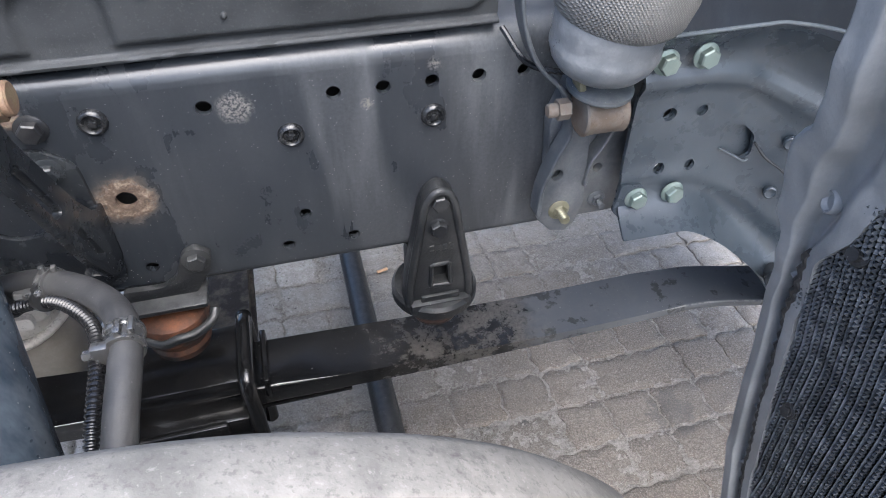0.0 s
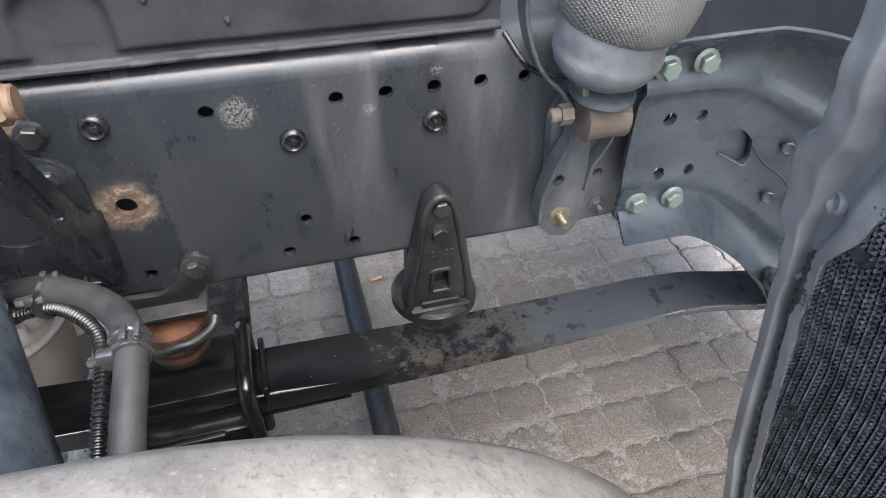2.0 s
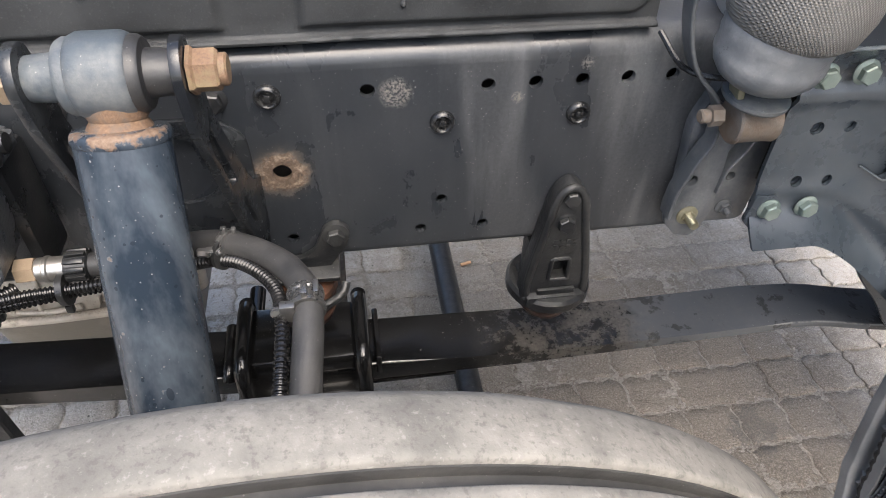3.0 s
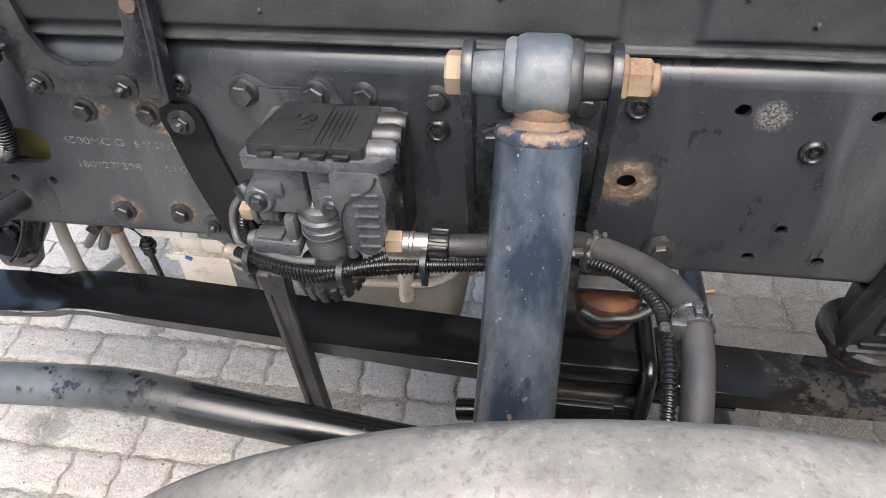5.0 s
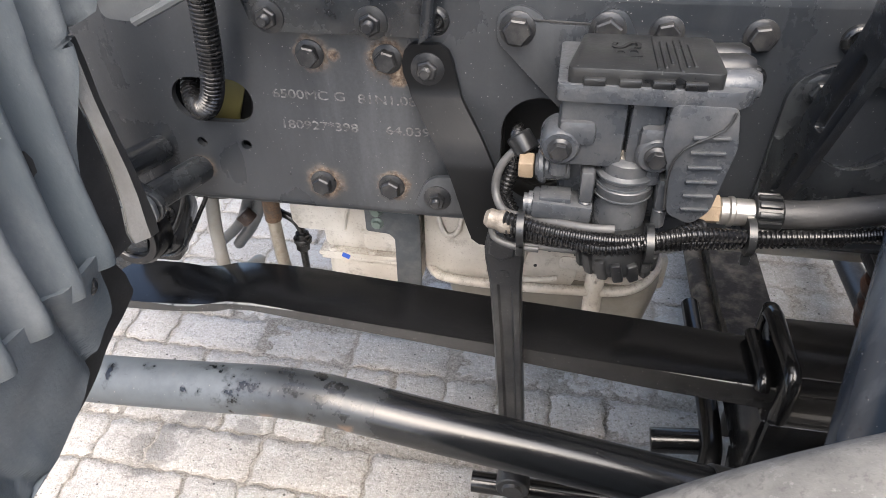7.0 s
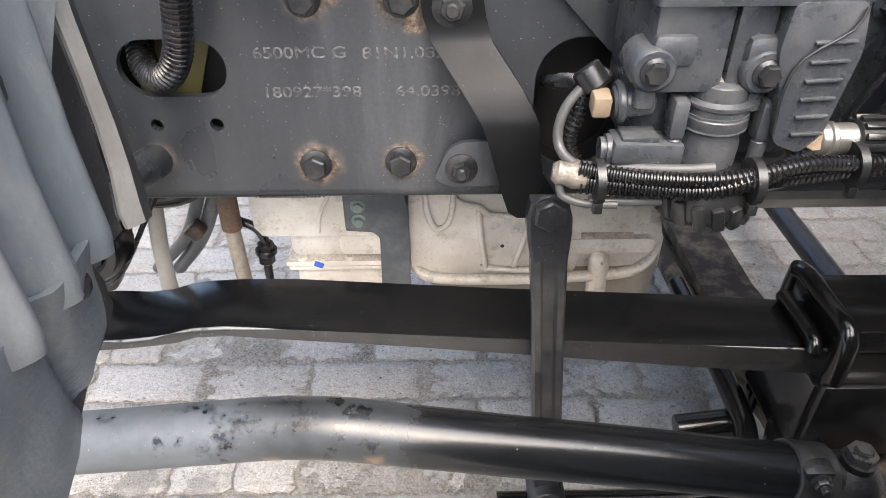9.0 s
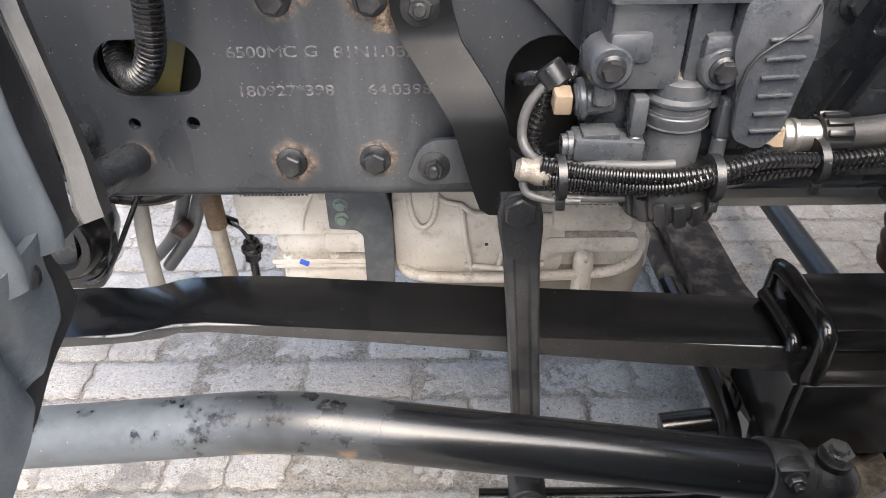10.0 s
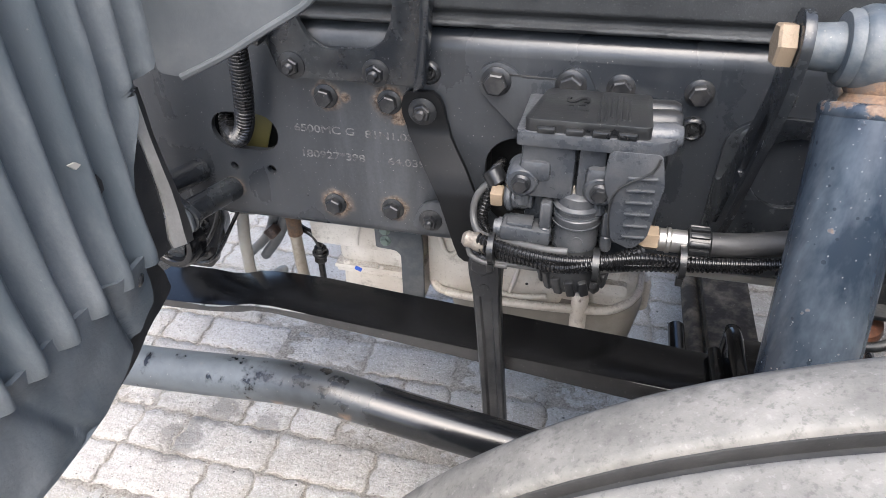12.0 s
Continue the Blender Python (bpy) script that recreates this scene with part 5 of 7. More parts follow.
part("outlet_nut", lathe((0.146, -0.1, 0.7015), (1, 0.05, 0), [(0, 0), (0, 0.0125), (0.017, 0.0125), (0.017, 0)], 6, 0.3), BRASS, ebs, "tan hexagon outlet nut")
ebs.location.z += 0.005
mount = thing("modulator_hanger", "black bent steel hanger plate with two large bolts", "bracket", (0.02, 0, 0.8))
han = rounded([(-0.034, 0.805), (-0.034, 0.83), (-0.016, 0.838), (0.0, 0.832), (0.01, 0.822), (0.045, 0.822), (0.056, 0.836), (0.075, 0.836), (0.1, 0.79), (0.1, 0.72), (0.05, 0.72), (0.0, 0.77)], 0.008, 4)
part("hanger_plate", plate(han, 0.006, [], facing(-0.0065), 0.001), PAINT, mount)
part("slot", box((0.0225, -0.0068, 0.8245), (0.05, 0.0012, 0.0022), 0.0005, (0, 2, 0)), RUBBER, mount, "dark pressed slot")
for x, z in ((-0.016, 0.817), (0.061, 0.819)):
    part("bolt", hex_bolt((x, -0.0065, z), OUT, 0.022, 0.013, 0.016, spin=x * 7), BOLT, mount)

# ---- link strap, stabiliser link and drag link ----
strap = thing("stabiliser_hanger", "black bent steel hanger strap bolted to the rail", "bracket", (-0.05, -0.02, 0.6))


def strap_sheet():
    rows = [(0.799, -0.112, -0.086, -0.007), (0.793, -0.119, -0.078, -0.007), (0.782, -0.1225, -0.0735, -0.007), (0.77, -0.1215, -0.0715, -0.007), (0.757, -0.117, -0.068, -0.008), (0.749, -0.114, -0.0655, -0.0115), (0.72, -0.092, -0.043, -0.033), (0.7, -0.078, -0.031, -0.0445), (0.692, -0.0735, -0.028, -0.047), (0.67, -0.067, -0.026, -0.047), (0.65, -0.0615, -0.0225, -0.047), (0.63, -0.056, -0.0105, -0.047), (0.612, -0.05, -0.004, -0.047), (0.606, -0.042, -0.012, -0.047)]
    b = bmesh.new()
    g = [[b.verts.new((x0 + (x1 - x0) * k / 4, y, z)) for k in range(5)] for z, x0, x1, y in rows]
    for a, c in zip(g, g[1:]):
        for k in range(4):
            b.faces.new((a[k], a[k + 1], c[k + 1], c[k]))
    ext = bmesh.ops.extrude_face_region(b, geom=b.faces[:])
    bmesh.ops.translate(b, vec=(0, 0.0065, 0), verts=[q for q in ext["geom"] if isinstance(q, bmesh.types.BMVert)])
    return b


part("strap", strap_sheet(), STRAP, strap)
part("bolt", hex_bolt((-0.098, -0.007, 0.776), OUT, 0.018, 0.009, 0.016, 0.006), BOLT, strap)
tab = rounded([(-0.115, 0.63), (-0.1, 0.664), (-0.072, 0.668), (-0.03, 0.66), (-0.03, 0.625), (-0.1, 0.622)], 0.014, 5)
part("lower_tab", plate(tab, 0.006, [], facing(-0.02), 0.001), PAINT, strap)
part("bolt", hex_bolt((-0.09, -0.02, 0.641), OUT, 0.016, 0.009, 0.0145, 0.006), BOLT, strap)

link = thing("stabiliser_link", "black forged stabiliser link with a long groove", "stabiliser link", (0.0, -0.06, 0.23))


def forged():
    rows = [(0.63, 0.016), (0.615, 0.0195), (0.6, 0.0195), (0.57, 0.0165), (0.5, 0.0155), (0.35, 0.0155), (0.27, 0.016), (0.25, 0.014)]
    b = bmesh.new()
    g = []
    for z, w in rows:
        f = (0.63 - z) / 0.38
        cx, cy = -0.0165 + 0.0265 * f, -0.054 - 0.012 * f
        deep = 0.006 if 0.28 < z < 0.565 else 0.0
        sec = [(-w, 0.008), (-w, -0.006), (-w * 0.86, -0.009), (-w * 0.5, -0.009), (-w * 0.34, -0.009 + deep), (w * 0.34, -0.009 + deep), (w * 0.5, -0.009), (w * 0.86, -0.009), (w, -0.006), (w, 0.008)]
        g.append([b.verts.new((cx + x, cy + y, z)) for x, y in sec])
    for a, c in zip(g, g[1:]):
        for k in range(len(a)):
            j = (k + 1) % len(a)
            b.faces.new((a[k], a[j], c[j], c[k]))
    b.faces.new(g[0])
    b.faces.new(g[-1])
    return b


part("forged_bar", forged(), FORGED, link, smooth=25)
part("forging_mark", lathe((-0.0145, -0.0635, 0.583), OUT, [(0, 0.0045), (0, 0.0065), (0.0012, 0.0062), (0.0012, 0.0048)], 18), CAST, link)
part("top_bolt", hex_bolt((-0.0165, -0.06, 0.622), OUT, 0.026, 0.013, 0.016, spin=0.5), FORGED, link)
part("lower_eye", join(rod((0.011, -0.088, 0.236), (0.011, -0.045, 0.236), 0.022, 24), lathe((0.011, -0.088, 0.236), OUT, [(0, 0), (0, 0.014), (0.004, 0.012), (0.004, 0)], 18)), RUBBER, link)

antiroll = thing("stabiliser_bar", "black steel stabiliser bar under the drag link", "stabiliser bar", (0.1, -0.06, 0.21))
part("bar", sweep([(-0.045, -0.068, 0.212), (0.02, -0.068, 0.213), (0.12, -0.068, 0.213), (0.2, -0.066, 0.215), (0.24, -0.055, 0.225), (0.262, -0.02, 0.25), (0.27, 0.05, 0.26), (0.272, 0.3, 0.25)], 0.0145, 16), BLACK, antiroll)
part("clamp_eye", rod((0.195, 0.03, 0.225), (0.285, 0.03, 0.24), 0.018, 20), BLACK, antiroll)

drag = thing("drag_link", "black painted bent steering drag link tube, scuffed and spotted", "drag link", (0.0, -0.138, 0.4))
axis = [(-0.75, -0.138, 0.405), (-0.6, -0.138, 0.413), (-0.443, -0.138, 0.4235), (-0.331, -0.138, 0.434), (-0.275, -0.138, 0.4395), (-0.24, -0.138, 0.4405), (-0.2, -0.138, 0.438), (-0.165, -0.138, 0.432), (-0.058, -0.138, 0.413), (0.049, -0.138, 0.396), (0.156, -0.138, 0.3775), (0.235, -0.138, 0.364)]
part("tube", sweep(axis, 0.0285, 28, 0.01), TUBE, drag)
part("end_clamp", join(rod((0.222, -0.138, 0.366), (0.262, -0.138, 0.359), 0.032, 24), box((0.242, -0.152, 0.386), (0.03, 0.02, 0.018), 0.004)), CAST, drag)
part("clamp_bolt", hex_bolt((0.242, -0.163, 0.386), OUT, 0.014, 0.008, 0.01, 0.006), BOLT, drag)
part("ball_joint", join(lathe((0.292, -0.138, 0.325), (0, 0, 1), [(0, 0), (0, 0.02), (0.006, 0.03), (0.036, 0.03), (0.044, 0.024), (0.052, 0.016), (0.06, 0.016), (0.06, 0)], 24), rod((0.25, -0.138, 0.361), (0.292, -0.138, 0.354), 0.021)), CAST, drag)
part("joint_nut", lathe((0.292, -0.138, 0.383), (0, 0, 1), [(0, 0), (0, 0.014), (0.012, 0.014), (0.012, 0.009), (0.018, 0.008), (0.018, 0)], 6), ZINC, drag, "dull zinc castle nut")
part("grease_nipple", rod((0.285, -0.168, 0.34), (0.285, -0.178, 0.342), 0.004, 10), YELLOW, drag)

# ---- axle, tie rod ----
axle = thing("front_axle", "dusty dark forged front axle beam crossing under the truck", "axle", (0.37, 0.4, 0.2))


def beam():
    rows = [(-0.12, 0.25), (0.0, 0.275), (0.08, 0.275), (0.16, 0.255), (0.26, 0.215), (0.36, 0.2), (0.8, 0.2), (1.2, 0.2)]
    sec = [(-0.045, 0.0), (0.045, 0.0), (0.045, -0.022), (0.016, -0.034), (0.016, -0.07), (0.045, -0.082), (0.045, -0.1), (-0.045, -0.1), (-0.045, -0.082), (-0.016, -0.07), (-0.016, -0.034), (-0.045, -0.022)]
    b = bmesh.new()
    g = [[b.verts.new((0.385 + u, y, z + v)) for u, v in sec] for y, z in rows]
    for a, c in zip(g, g[1:]):
        for k in range(len(a)):
            j = (k + 1) % len(a)
            b.faces.new((a[k], a[j], c[j], c[k]))
    b.faces.new(g[0])
    b.faces.new(g[-1])
    return b


part("beam", beam(), AXLE, axle)
part("brake_pipe", sweep([(0.325, 0.02, 0.3), (0.325, 0.12, 0.24), (0.322, 0.3, 0.17), (0.32, 1.1, 0.16)], 0.018, 14), AXLE, axle)
tie = thing("tie_rod", "smooth dark steering tie rod crossing under the truck", "tie rod", (0.64, 0.4, 0.13))
part("steering_arm", sweep([(0.4, -0.38, 0.33), (0.5, -0.36, 0.24), (0.6, -0.34, 0.15), (0.642, -0.33, 0.125)], 0.022, 12), AXLE, tie)
part("tube", rod((0.642, -0.35, 0.125), (0.648, 1.25, 0.125), 0.0235, 24), CAST, tie)

# ---- hoses and wiring ----
brake = thing("brake_hose", "thick grey rubber brake hose with two clips and nickel fitting", "hose", (0.3, -0.15, 0.7))
line = [(0.204, -0.1, 0.7065), (0.24, -0.102, 0.711), (0.29, -0.112, 0.729), (0.335, -0.13, 0.7475), (0.372, -0.155, 0.757), (0.402, -0.188, 0.7645), (0.417, -0.22, 0.768), (0.42, -0.25, 0.767), (0.417, -0.295, 0.755), (0.412, -0.34, 0.728), (0.407, -0.375, 0.68), (0.404, -0.392, 0.6), (0.402, -0.395, 0.45)]
part("hose", sweep(line, 0.0118, 20, 0.006), HOSE, brake)
part("fitting", join(rod((0.163, -0.1, 0.7062), (0.192, -0.1, 0.7062), 0.0115, 22), rod((0.17, -0.1, 0.7062), (0.176, -0.1, 0.7062), 0.0128, 22)), CHROME, brake, "bright nickel push fitting")
teeth = [box((0.201, -0.1 + 0.015 * math.cos(a), 0.7062 + 0.015 * math.sin(a)), (0.018, 0.005, 0.005), 0.001, (math.degrees(a), 0, 0)) for a in [math.pi / 6 * k for k in range(12)]]
nut = part("toothed_nut", rod((0.19, -0.1, 0.7062), (0.212, -0.1, 0.7065), 0.0145, 24), LID, brake)
for tooth in teeth:
    part("nut_tooth", tooth, LID, nut)
part("collar", join(*[rod((0.19 + 0.007 * k, -0.1, 0.7062), (0.195 + 0.007 * k, -0.1, 0.7062), 0.0142, 22) for k in range(3)], rod((0.19, -0.1, 0.7062), (0.212, -0.1, 0.7065), 0.0132)), LID, brake)
worm_clip(brake, (0.4185, -0.234, 0.768), (0.08, -1, 0.0), 0.0126, 0.02)
worm_clip(brake, (0.35, -0.14, 0.7515), (0.75, -0.5, 0.2), 0.0123, 0.008)
sensor = thing("sensor_conduit", "glossy black corrugated conduit strapped along the brake hose", "conduit", (0.3, -0.16, 0.7))
line = [(-0.01, -0.122, 0.696), (0.03, -0.136, 0.696), (0.075, -0.143, 0.697), (0.11, -0.14, 0.7), (0.15, -0.132, 0.703), (0.2, -0.12, 0.697), (0.26, -0.122, 0.706), (0.31, -0.137, 0.729), (0.345, -0.152, 0.745), (0.372, -0.178, 0.757), (0.393, -0.21, 0.763), (0.3995, -0.245, 0.763), (0.398, -0.295, 0.752), (0.393, -0.34, 0.722), (0.388, -0.373, 0.67), (0.385, -0.388, 0.59), (0.383, -0.392, 0.45)]
part("conduit", sweep(line, 0.0058, 12, 0.004, 0.0014, 0.004), LOOM, sensor)
for x, y, z in ((0.345, -0.148, 0.748), (0.31, -0.13, 0.731)):
    part("cable_tie", lathe((x, y, z), (0.75, -0.5, 0.2), [(-0.002, 0.0075), (-0.002, 0.0135), (0.002, 0.0135), (0.002, 0.0075)], 16), LID, sensor)
loom = thing("wiring_loom", "black corrugated wiring loom tied under the brake modulator", "wiring", (0.05, -0.13, 0.69))
part("conduit", sweep([(-0.012, -0.12, 0.686), (0.03, -0.13, 0.686), (0.07, -0.142, 0.688), (0.1, -0.143, 0.695), (0.125, -0.135, 0.7), (0.15, -0.12, 0.704)], 0.0068, 12, 0.004, 0.0016, 0.0044), LOOM, loom)
part("conduit", sweep([(-0.01, -0.116, 0.679), (0.03, -0.126, 0.68), (0.075, -0.132, 0.684), (0.12, -0.13, 0.689), (0.2, -0.116, 0.69), (0.26, -0.115, 0.697)], 0.0062, 12, 0.004, 0.0015, 0.0042), LOOM, loom)
part("conduit", sweep([(-0.004, -0.085, 0.748), (-0.008, -0.088, 0.725), (-0.013, -0.09, 0.7), (-0.004, -0.096, 0.683)], 0.006, 12, 0.004, 0.0014, 0.004), LOOM, loom)
part("conduit", sweep([(-0.014, 0.035, 0.7), (-0.012, 0.01, 0.708), (-0.01, -0.03, 0.725), (-0.004, -0.065, 0.737), (0.002, -0.083, 0.738)], 0.006, 12, 0.004, 0.0014, 0.004), LOOM, loom)
part("conduit", sweep([(0.002, -0.083, 0.738), (0.012, -0.07, 0.737), (0.022, -0.04, 0.73), (0.028, -0.005, 0.72), (0.03, 0.035, 0.71)], 0.006, 12, 0.004, 0.0014, 0.004), LOOM, loom)
part("cable", sweep([(0.0, -0.086, 0.75), (-0.018, -0.09, 0.728), (-0.022, -0.094, 0.704), (-0.012, -0.108, 0.693), (0.012, -0.118, 0.695), (0.055, -0.132, 0.7), (0.08, -0.134, 0.702)], 0.0038, 10, 0.005), WIRE, loom)
part("cable", sweep([(0.0, -0.12, 0.668), (0.06, -0.124, 0.67), (0.12, -0.127, 0.681), (0.2, -0.108, 0.69), (0.28, -0.11, 0.702)], 0.0035, 10, 0.006), WIRE, loom)
part("cable", sweep([(-0.022, -0.115, 0.682), (-0.02, -0.118, 0.672), (-0.004, -0.122, 0.667), (0.02, -0.124, 0.667)], 0.0032, 10, 0.004), WIRE, loom)
part("heat_tape", lathe((-0.028, -0.115, 0.69), (1, -0.15, -0.1), [(0, 0), (0, 0.006), (0.004, 0.009), (0.01, 0.0085), (0.016, 0.0105), (0.024, 0.0095), (0.027, 0.007), (0.027, 0)], 11), FOIL, loom, "crumpled silver tape end")
for x, y, z in ((0.004, -0.123, 0.687), (0.108, -0.137, 0.693), (0.188, -0.116, 0.694)):
    part("cable_tie", lathe((x - 0.003, y, z), (1, 0, 0.05), [(0, 0.012), (0, 0.0165), (0.006, 0.0165), (0.006, 0.012)], 18), LID, loom)
    part("cable_tie_head", box((x, y - 0.008, z - 0.018), (0.007, 0.006, 0.009), 0.001), LID, loom)
part("connector_sleeve", rod((-0.006, -0.082, 0.755), (0.004, -0.088, 0.742), 0.011, 14), LID, loom)

cond = thing("frame_conduit", "black corrugated conduit feeding into a frame slot", "conduit", (-0.31, -0.03, 0.7))
part("conduit", sweep([(-0.29, -0.05, 0.9), (-0.292, -0.04, 0.86), (-0.298, -0.033, 0.815), (-0.304, -0.03, 0.775), (-0.312, -0.027, 0.747), (-0.327, -0.019, 0.727), (-0.345, -0.005, 0.722), (-0.358, 0.012, 0.73), (-0.362, 0.03, 0.75)], 0.0118, 18, 0.005, 0.0018, 0.0042), LOOM, cond)
part("clip", join(box((-0.28, -0.03, 0.858), (0.03, 0.02, 0.01), 0.002, (0, 15, 0)), rod((-0.274, -0.03, 0.86), (-0.264, -0.012, 0.862), 0.004, 10)), LID, cond)
inner = thing("inner_panel", "olive-yellow panel glimpsed through the frame slot", "panel", (-0.33, 0.05, 0.7))
part("panel", box((-0.341, 0.04, 0.72), (0.05, 0.004, 0.08), 0.001, (0, 20, 12)), OLIVE, inner)

# ---- cab support bracket and frame boss ----
cab = thing("cab_support_bracket", "black folded cab support bracket with a U-shaped cut-out", "bracket", (-0.17, -0.01, 0.81))
u_out = [(-0.262, 0.812), (-0.25, 0.807), (-0.101, 0.807), (-0.098, 0.83), (-0.092, 0.87), (-0.078, 1.02), (-0.118, 1.02), (-0.118, 0.93), (-0.126, 0.875), (-0.137, 0.853), (-0.155, 0.843), (-0.205, 0.841), (-0.222, 0.852), (-0.233, 0.877), (-0.236, 0.92), (-0.236, 1.02), (-0.3, 1.02), (-0.285, 0.9)]
part("plate", plate(rounded(u_out, 0.006, 4), 0.008, [], facing(-0.0125), 0.0015), BRACKET, cab)
part("fold", plate([(-0.101, 0.807), (-0.098, 0.83), (-0.092, 0.87), (-0.078, 1.02), (-0.068, 1.02), (-0.082, 0.87), (-0.088, 0.815)], 0.02, [], facing(-0.032), 0.002), BRACKET, cab)
part("left_fold", plate([(-0.262, 0.812), (-0.285, 0.9), (-0.3, 1.02), (-0.306, 1.02), (-0.292, 0.9), (-0.268, 0.815)], 0.02, [], facing(-0.006), 0.001), BRACKET, cab)
for x, z in ((-0.245, 0.821), (-0.147, 0.819)):
    part("bolt", hex_bolt((x, -0.0125, z), OUT, 0.018, 0.009, 0.0155, 0.008, spin=x * 11), BOLT, cab)
part("rusty_bolt_end", lathe((-0.109, -0.0125, 0.91), OUT, [(0, 0), (0, 0.0085), (0.003, 0.008), (0.003, 0)], 16), RUST, cab, "orange rusty bolt end")
boss = thing("mudguard_support", "black mudguard support tube and plate welded to the rail", "support", (-0.37, -0.05, 0.65))
part("support_tube", rod((-0.364, 0.0, 0.642), (-0.374, -0.1, 0.659), 0.0155, 22), BRACKET, boss)
part("support_tube", rod((-0.405, 0.0, 0.665), (-0.425, -0.1, 0.677), 0.0155, 20), BRACKET, boss)
part("bolt", hex_bolt((-0.3735, -0.1135, 0.6595), (-0.15, -0.97, 0.15), 0.022, 0.013, 0.017, spin=0.3), ZINC, boss, "dull zinc bolt head")
part("bolt", hex_bolt((-0.418, -0.108, 0.665), (-0.25, -0.95, 0.15), 0.016, 0.009, 0.014, spin=0.3), BOLT, boss)
mp = rounded([(-0.46, 0.86), (-0.425, 0.86), (-0.415, 0.79), (-0.395, 0.737), (-0.376, 0.694), (-0.345, 0.665), (-0.352, 0.645), (-0.375, 0.638), (-0.382, 0.6), (-0.42, 0.575), (-0.485, 0.53), (-0.52, 0.6), (-0.5, 0.75)], 0.012, 4)
part("bolt_tab", plate(rounded([(-0.405, 0.655), (-0.372, 0.684), (-0.352, 0.672), (-0.352, 0.648), (-0.375, 0.638), (-0.4, 0.64)], 0.008, 4), 0.005, [], facing(-0.1135), 0.001), GREYBR, boss, "worn grey bolt plate")
part("bush_ring", lathe((-0.392, -0.085, 0.622), (-0.1, -1, 0.1), [(0, 0.023), (0, 0.033), (0.003, 0.036), (0.024, 0.036), (0.028, 0.033), (0.028, 0.026), (0.024, 0.023), (0, 0.023)], 30), BLACK, boss, "glossy black bush ring")
part("mount_plate", plate(mp, 0.008, [circle(-0.428, 0.612, 0.024, 26)], facing(-0.107), 0.0015), BRACKET, boss)

# ---- mudguards ----


def on_profile(prof, z):
    for (xa, za), (xb, zb) in zip(prof, prof[1:]):
        if zb <= z <= za:
            return xa + (xb - xa) * (za - z) / (za - zb)
    return prof[-1][0]


def guard_sheet(prof, zs, y_in, y_out, rib=None, m=60, thick=0.004, back=-1):
    """A mudguard sheet hung along a profile of (x, z); y_in and y_out give its edges at each z."""
    b = bmesh.new()
    g = []
    for z in zs:
        line = []
        a, c = y_in(z), y_out(z)
        for k in range(m + 1):
            y = a + (c - a) * k / m
            off = rib(y, z) if rib else 0.0
            line.append(b.verts.new((on_profile(prof, z) + off, y, z)))
        g.append(line)
    for p, q in zip(g, g[1:]):
        for k in range(m):
            b.faces.new((p[k], p[k + 1], q[k + 1], q[k]))
    ext = bmesh.ops.extrude_face_region(b, geom=b.faces[:])
    bmesh.ops.translate(b, vec=(back * thick, 0, 0), verts=[q for q in ext["geom"] if isinstance(q, bmesh.types.BMVert)])
    return b


def lerp(z, rows):
    for (za, a), (zb, b) in zip(rows, rows[1:]):
        if zb <= z <= za:
            return a + (b - a) * (za - z) / (za - zb)
    return rows[-1][1] if z < rows[-1][0] else rows[0][1]


FACE = [(1.15, -0.25), (1.0, -0.258), (0.88, -0.264), (0.8, -0.266), (0.75, -0.264), (0.738, -0.266)]
INNER = [(1.15, -0.206), (0.9, -0.207), (0.89, -0.214), (0.881, -0.24), (0.85, -0.249), (0.82, -0.256), (0.78, -0.262), (0.738, -0.264)]
steps = lambda a, b, m: [a + (b - a) * k / m for k in range(m + 1)]


def guard_x(y, z):
    return lerp(z, FACE) + 0.25 * min(0.0, y + 0.5)


def wave(y, z):
    """Ribs that rise slowly and fall off steeply."""
    f = ((y + 0.2645) / 0.0338) % 1.0
    s = 0.5 - 0.5 * math.cos(math.pi * f / 0.66) if f < 0.66 else 0.5 + 0.5 * math.cos(math.pi * (f - 0.66) / 0.34)
    return 0.017 * (s - 1.0) * min(1.0, max(0.0, (-0.212 - y) / 0.012))


def ribbed_sheet():
    zs = steps(1.15, 0.9, 20) + steps(0.895, 0.738, 44)
    b = bmesh.new()
    g = []
    for z in zs:
        e = lerp(z, INNER)
        ys = steps(-0.76, -0.3, 160) + [-0.3 + (e + 0.3) * k / 26 for k in range(1, 27)]
        g.append([b.verts.new((guard_x(y, z) + wave(y, z), y, z)) for y in ys])
    for p, q in zip(g, g[1:]):
        for k in range(len(p) - 1):
            b.faces.new((p[k], p[k + 1], q[k + 1], q[k]))
    ext = bmesh.ops.extrude_face_region(b, geom=b.faces[:])
    bmesh.ops.translate(b, vec=(-0.004, 0, 0), verts=[q for q in ext["geom"] if isinstance(q, bmesh.types.BMVert)])
    return b


def ribbon(rows, thick=0.002):
    """A narrow sheet between two edges, given as rows of two points."""
    b = bmesh.new()
    g = [[b.verts.new(Vector(p).lerp(Vector(q), k / 4)) for k in range(5)] for p, q in rows]
    for p, q in zip(g, g[1:]):
        for k in range(4):
            b.faces.new((p[k], p[k + 1], q[k + 1], q[k]))
    ext = bmesh.ops.extrude_face_region(b, geom=b.faces[:])
    bmesh.ops.translate(b, vec=(-thick, thick * 0.4, 0), verts=[q for q in ext["geom"] if isinstance(q, bmesh.types.BMVert)])
    return b


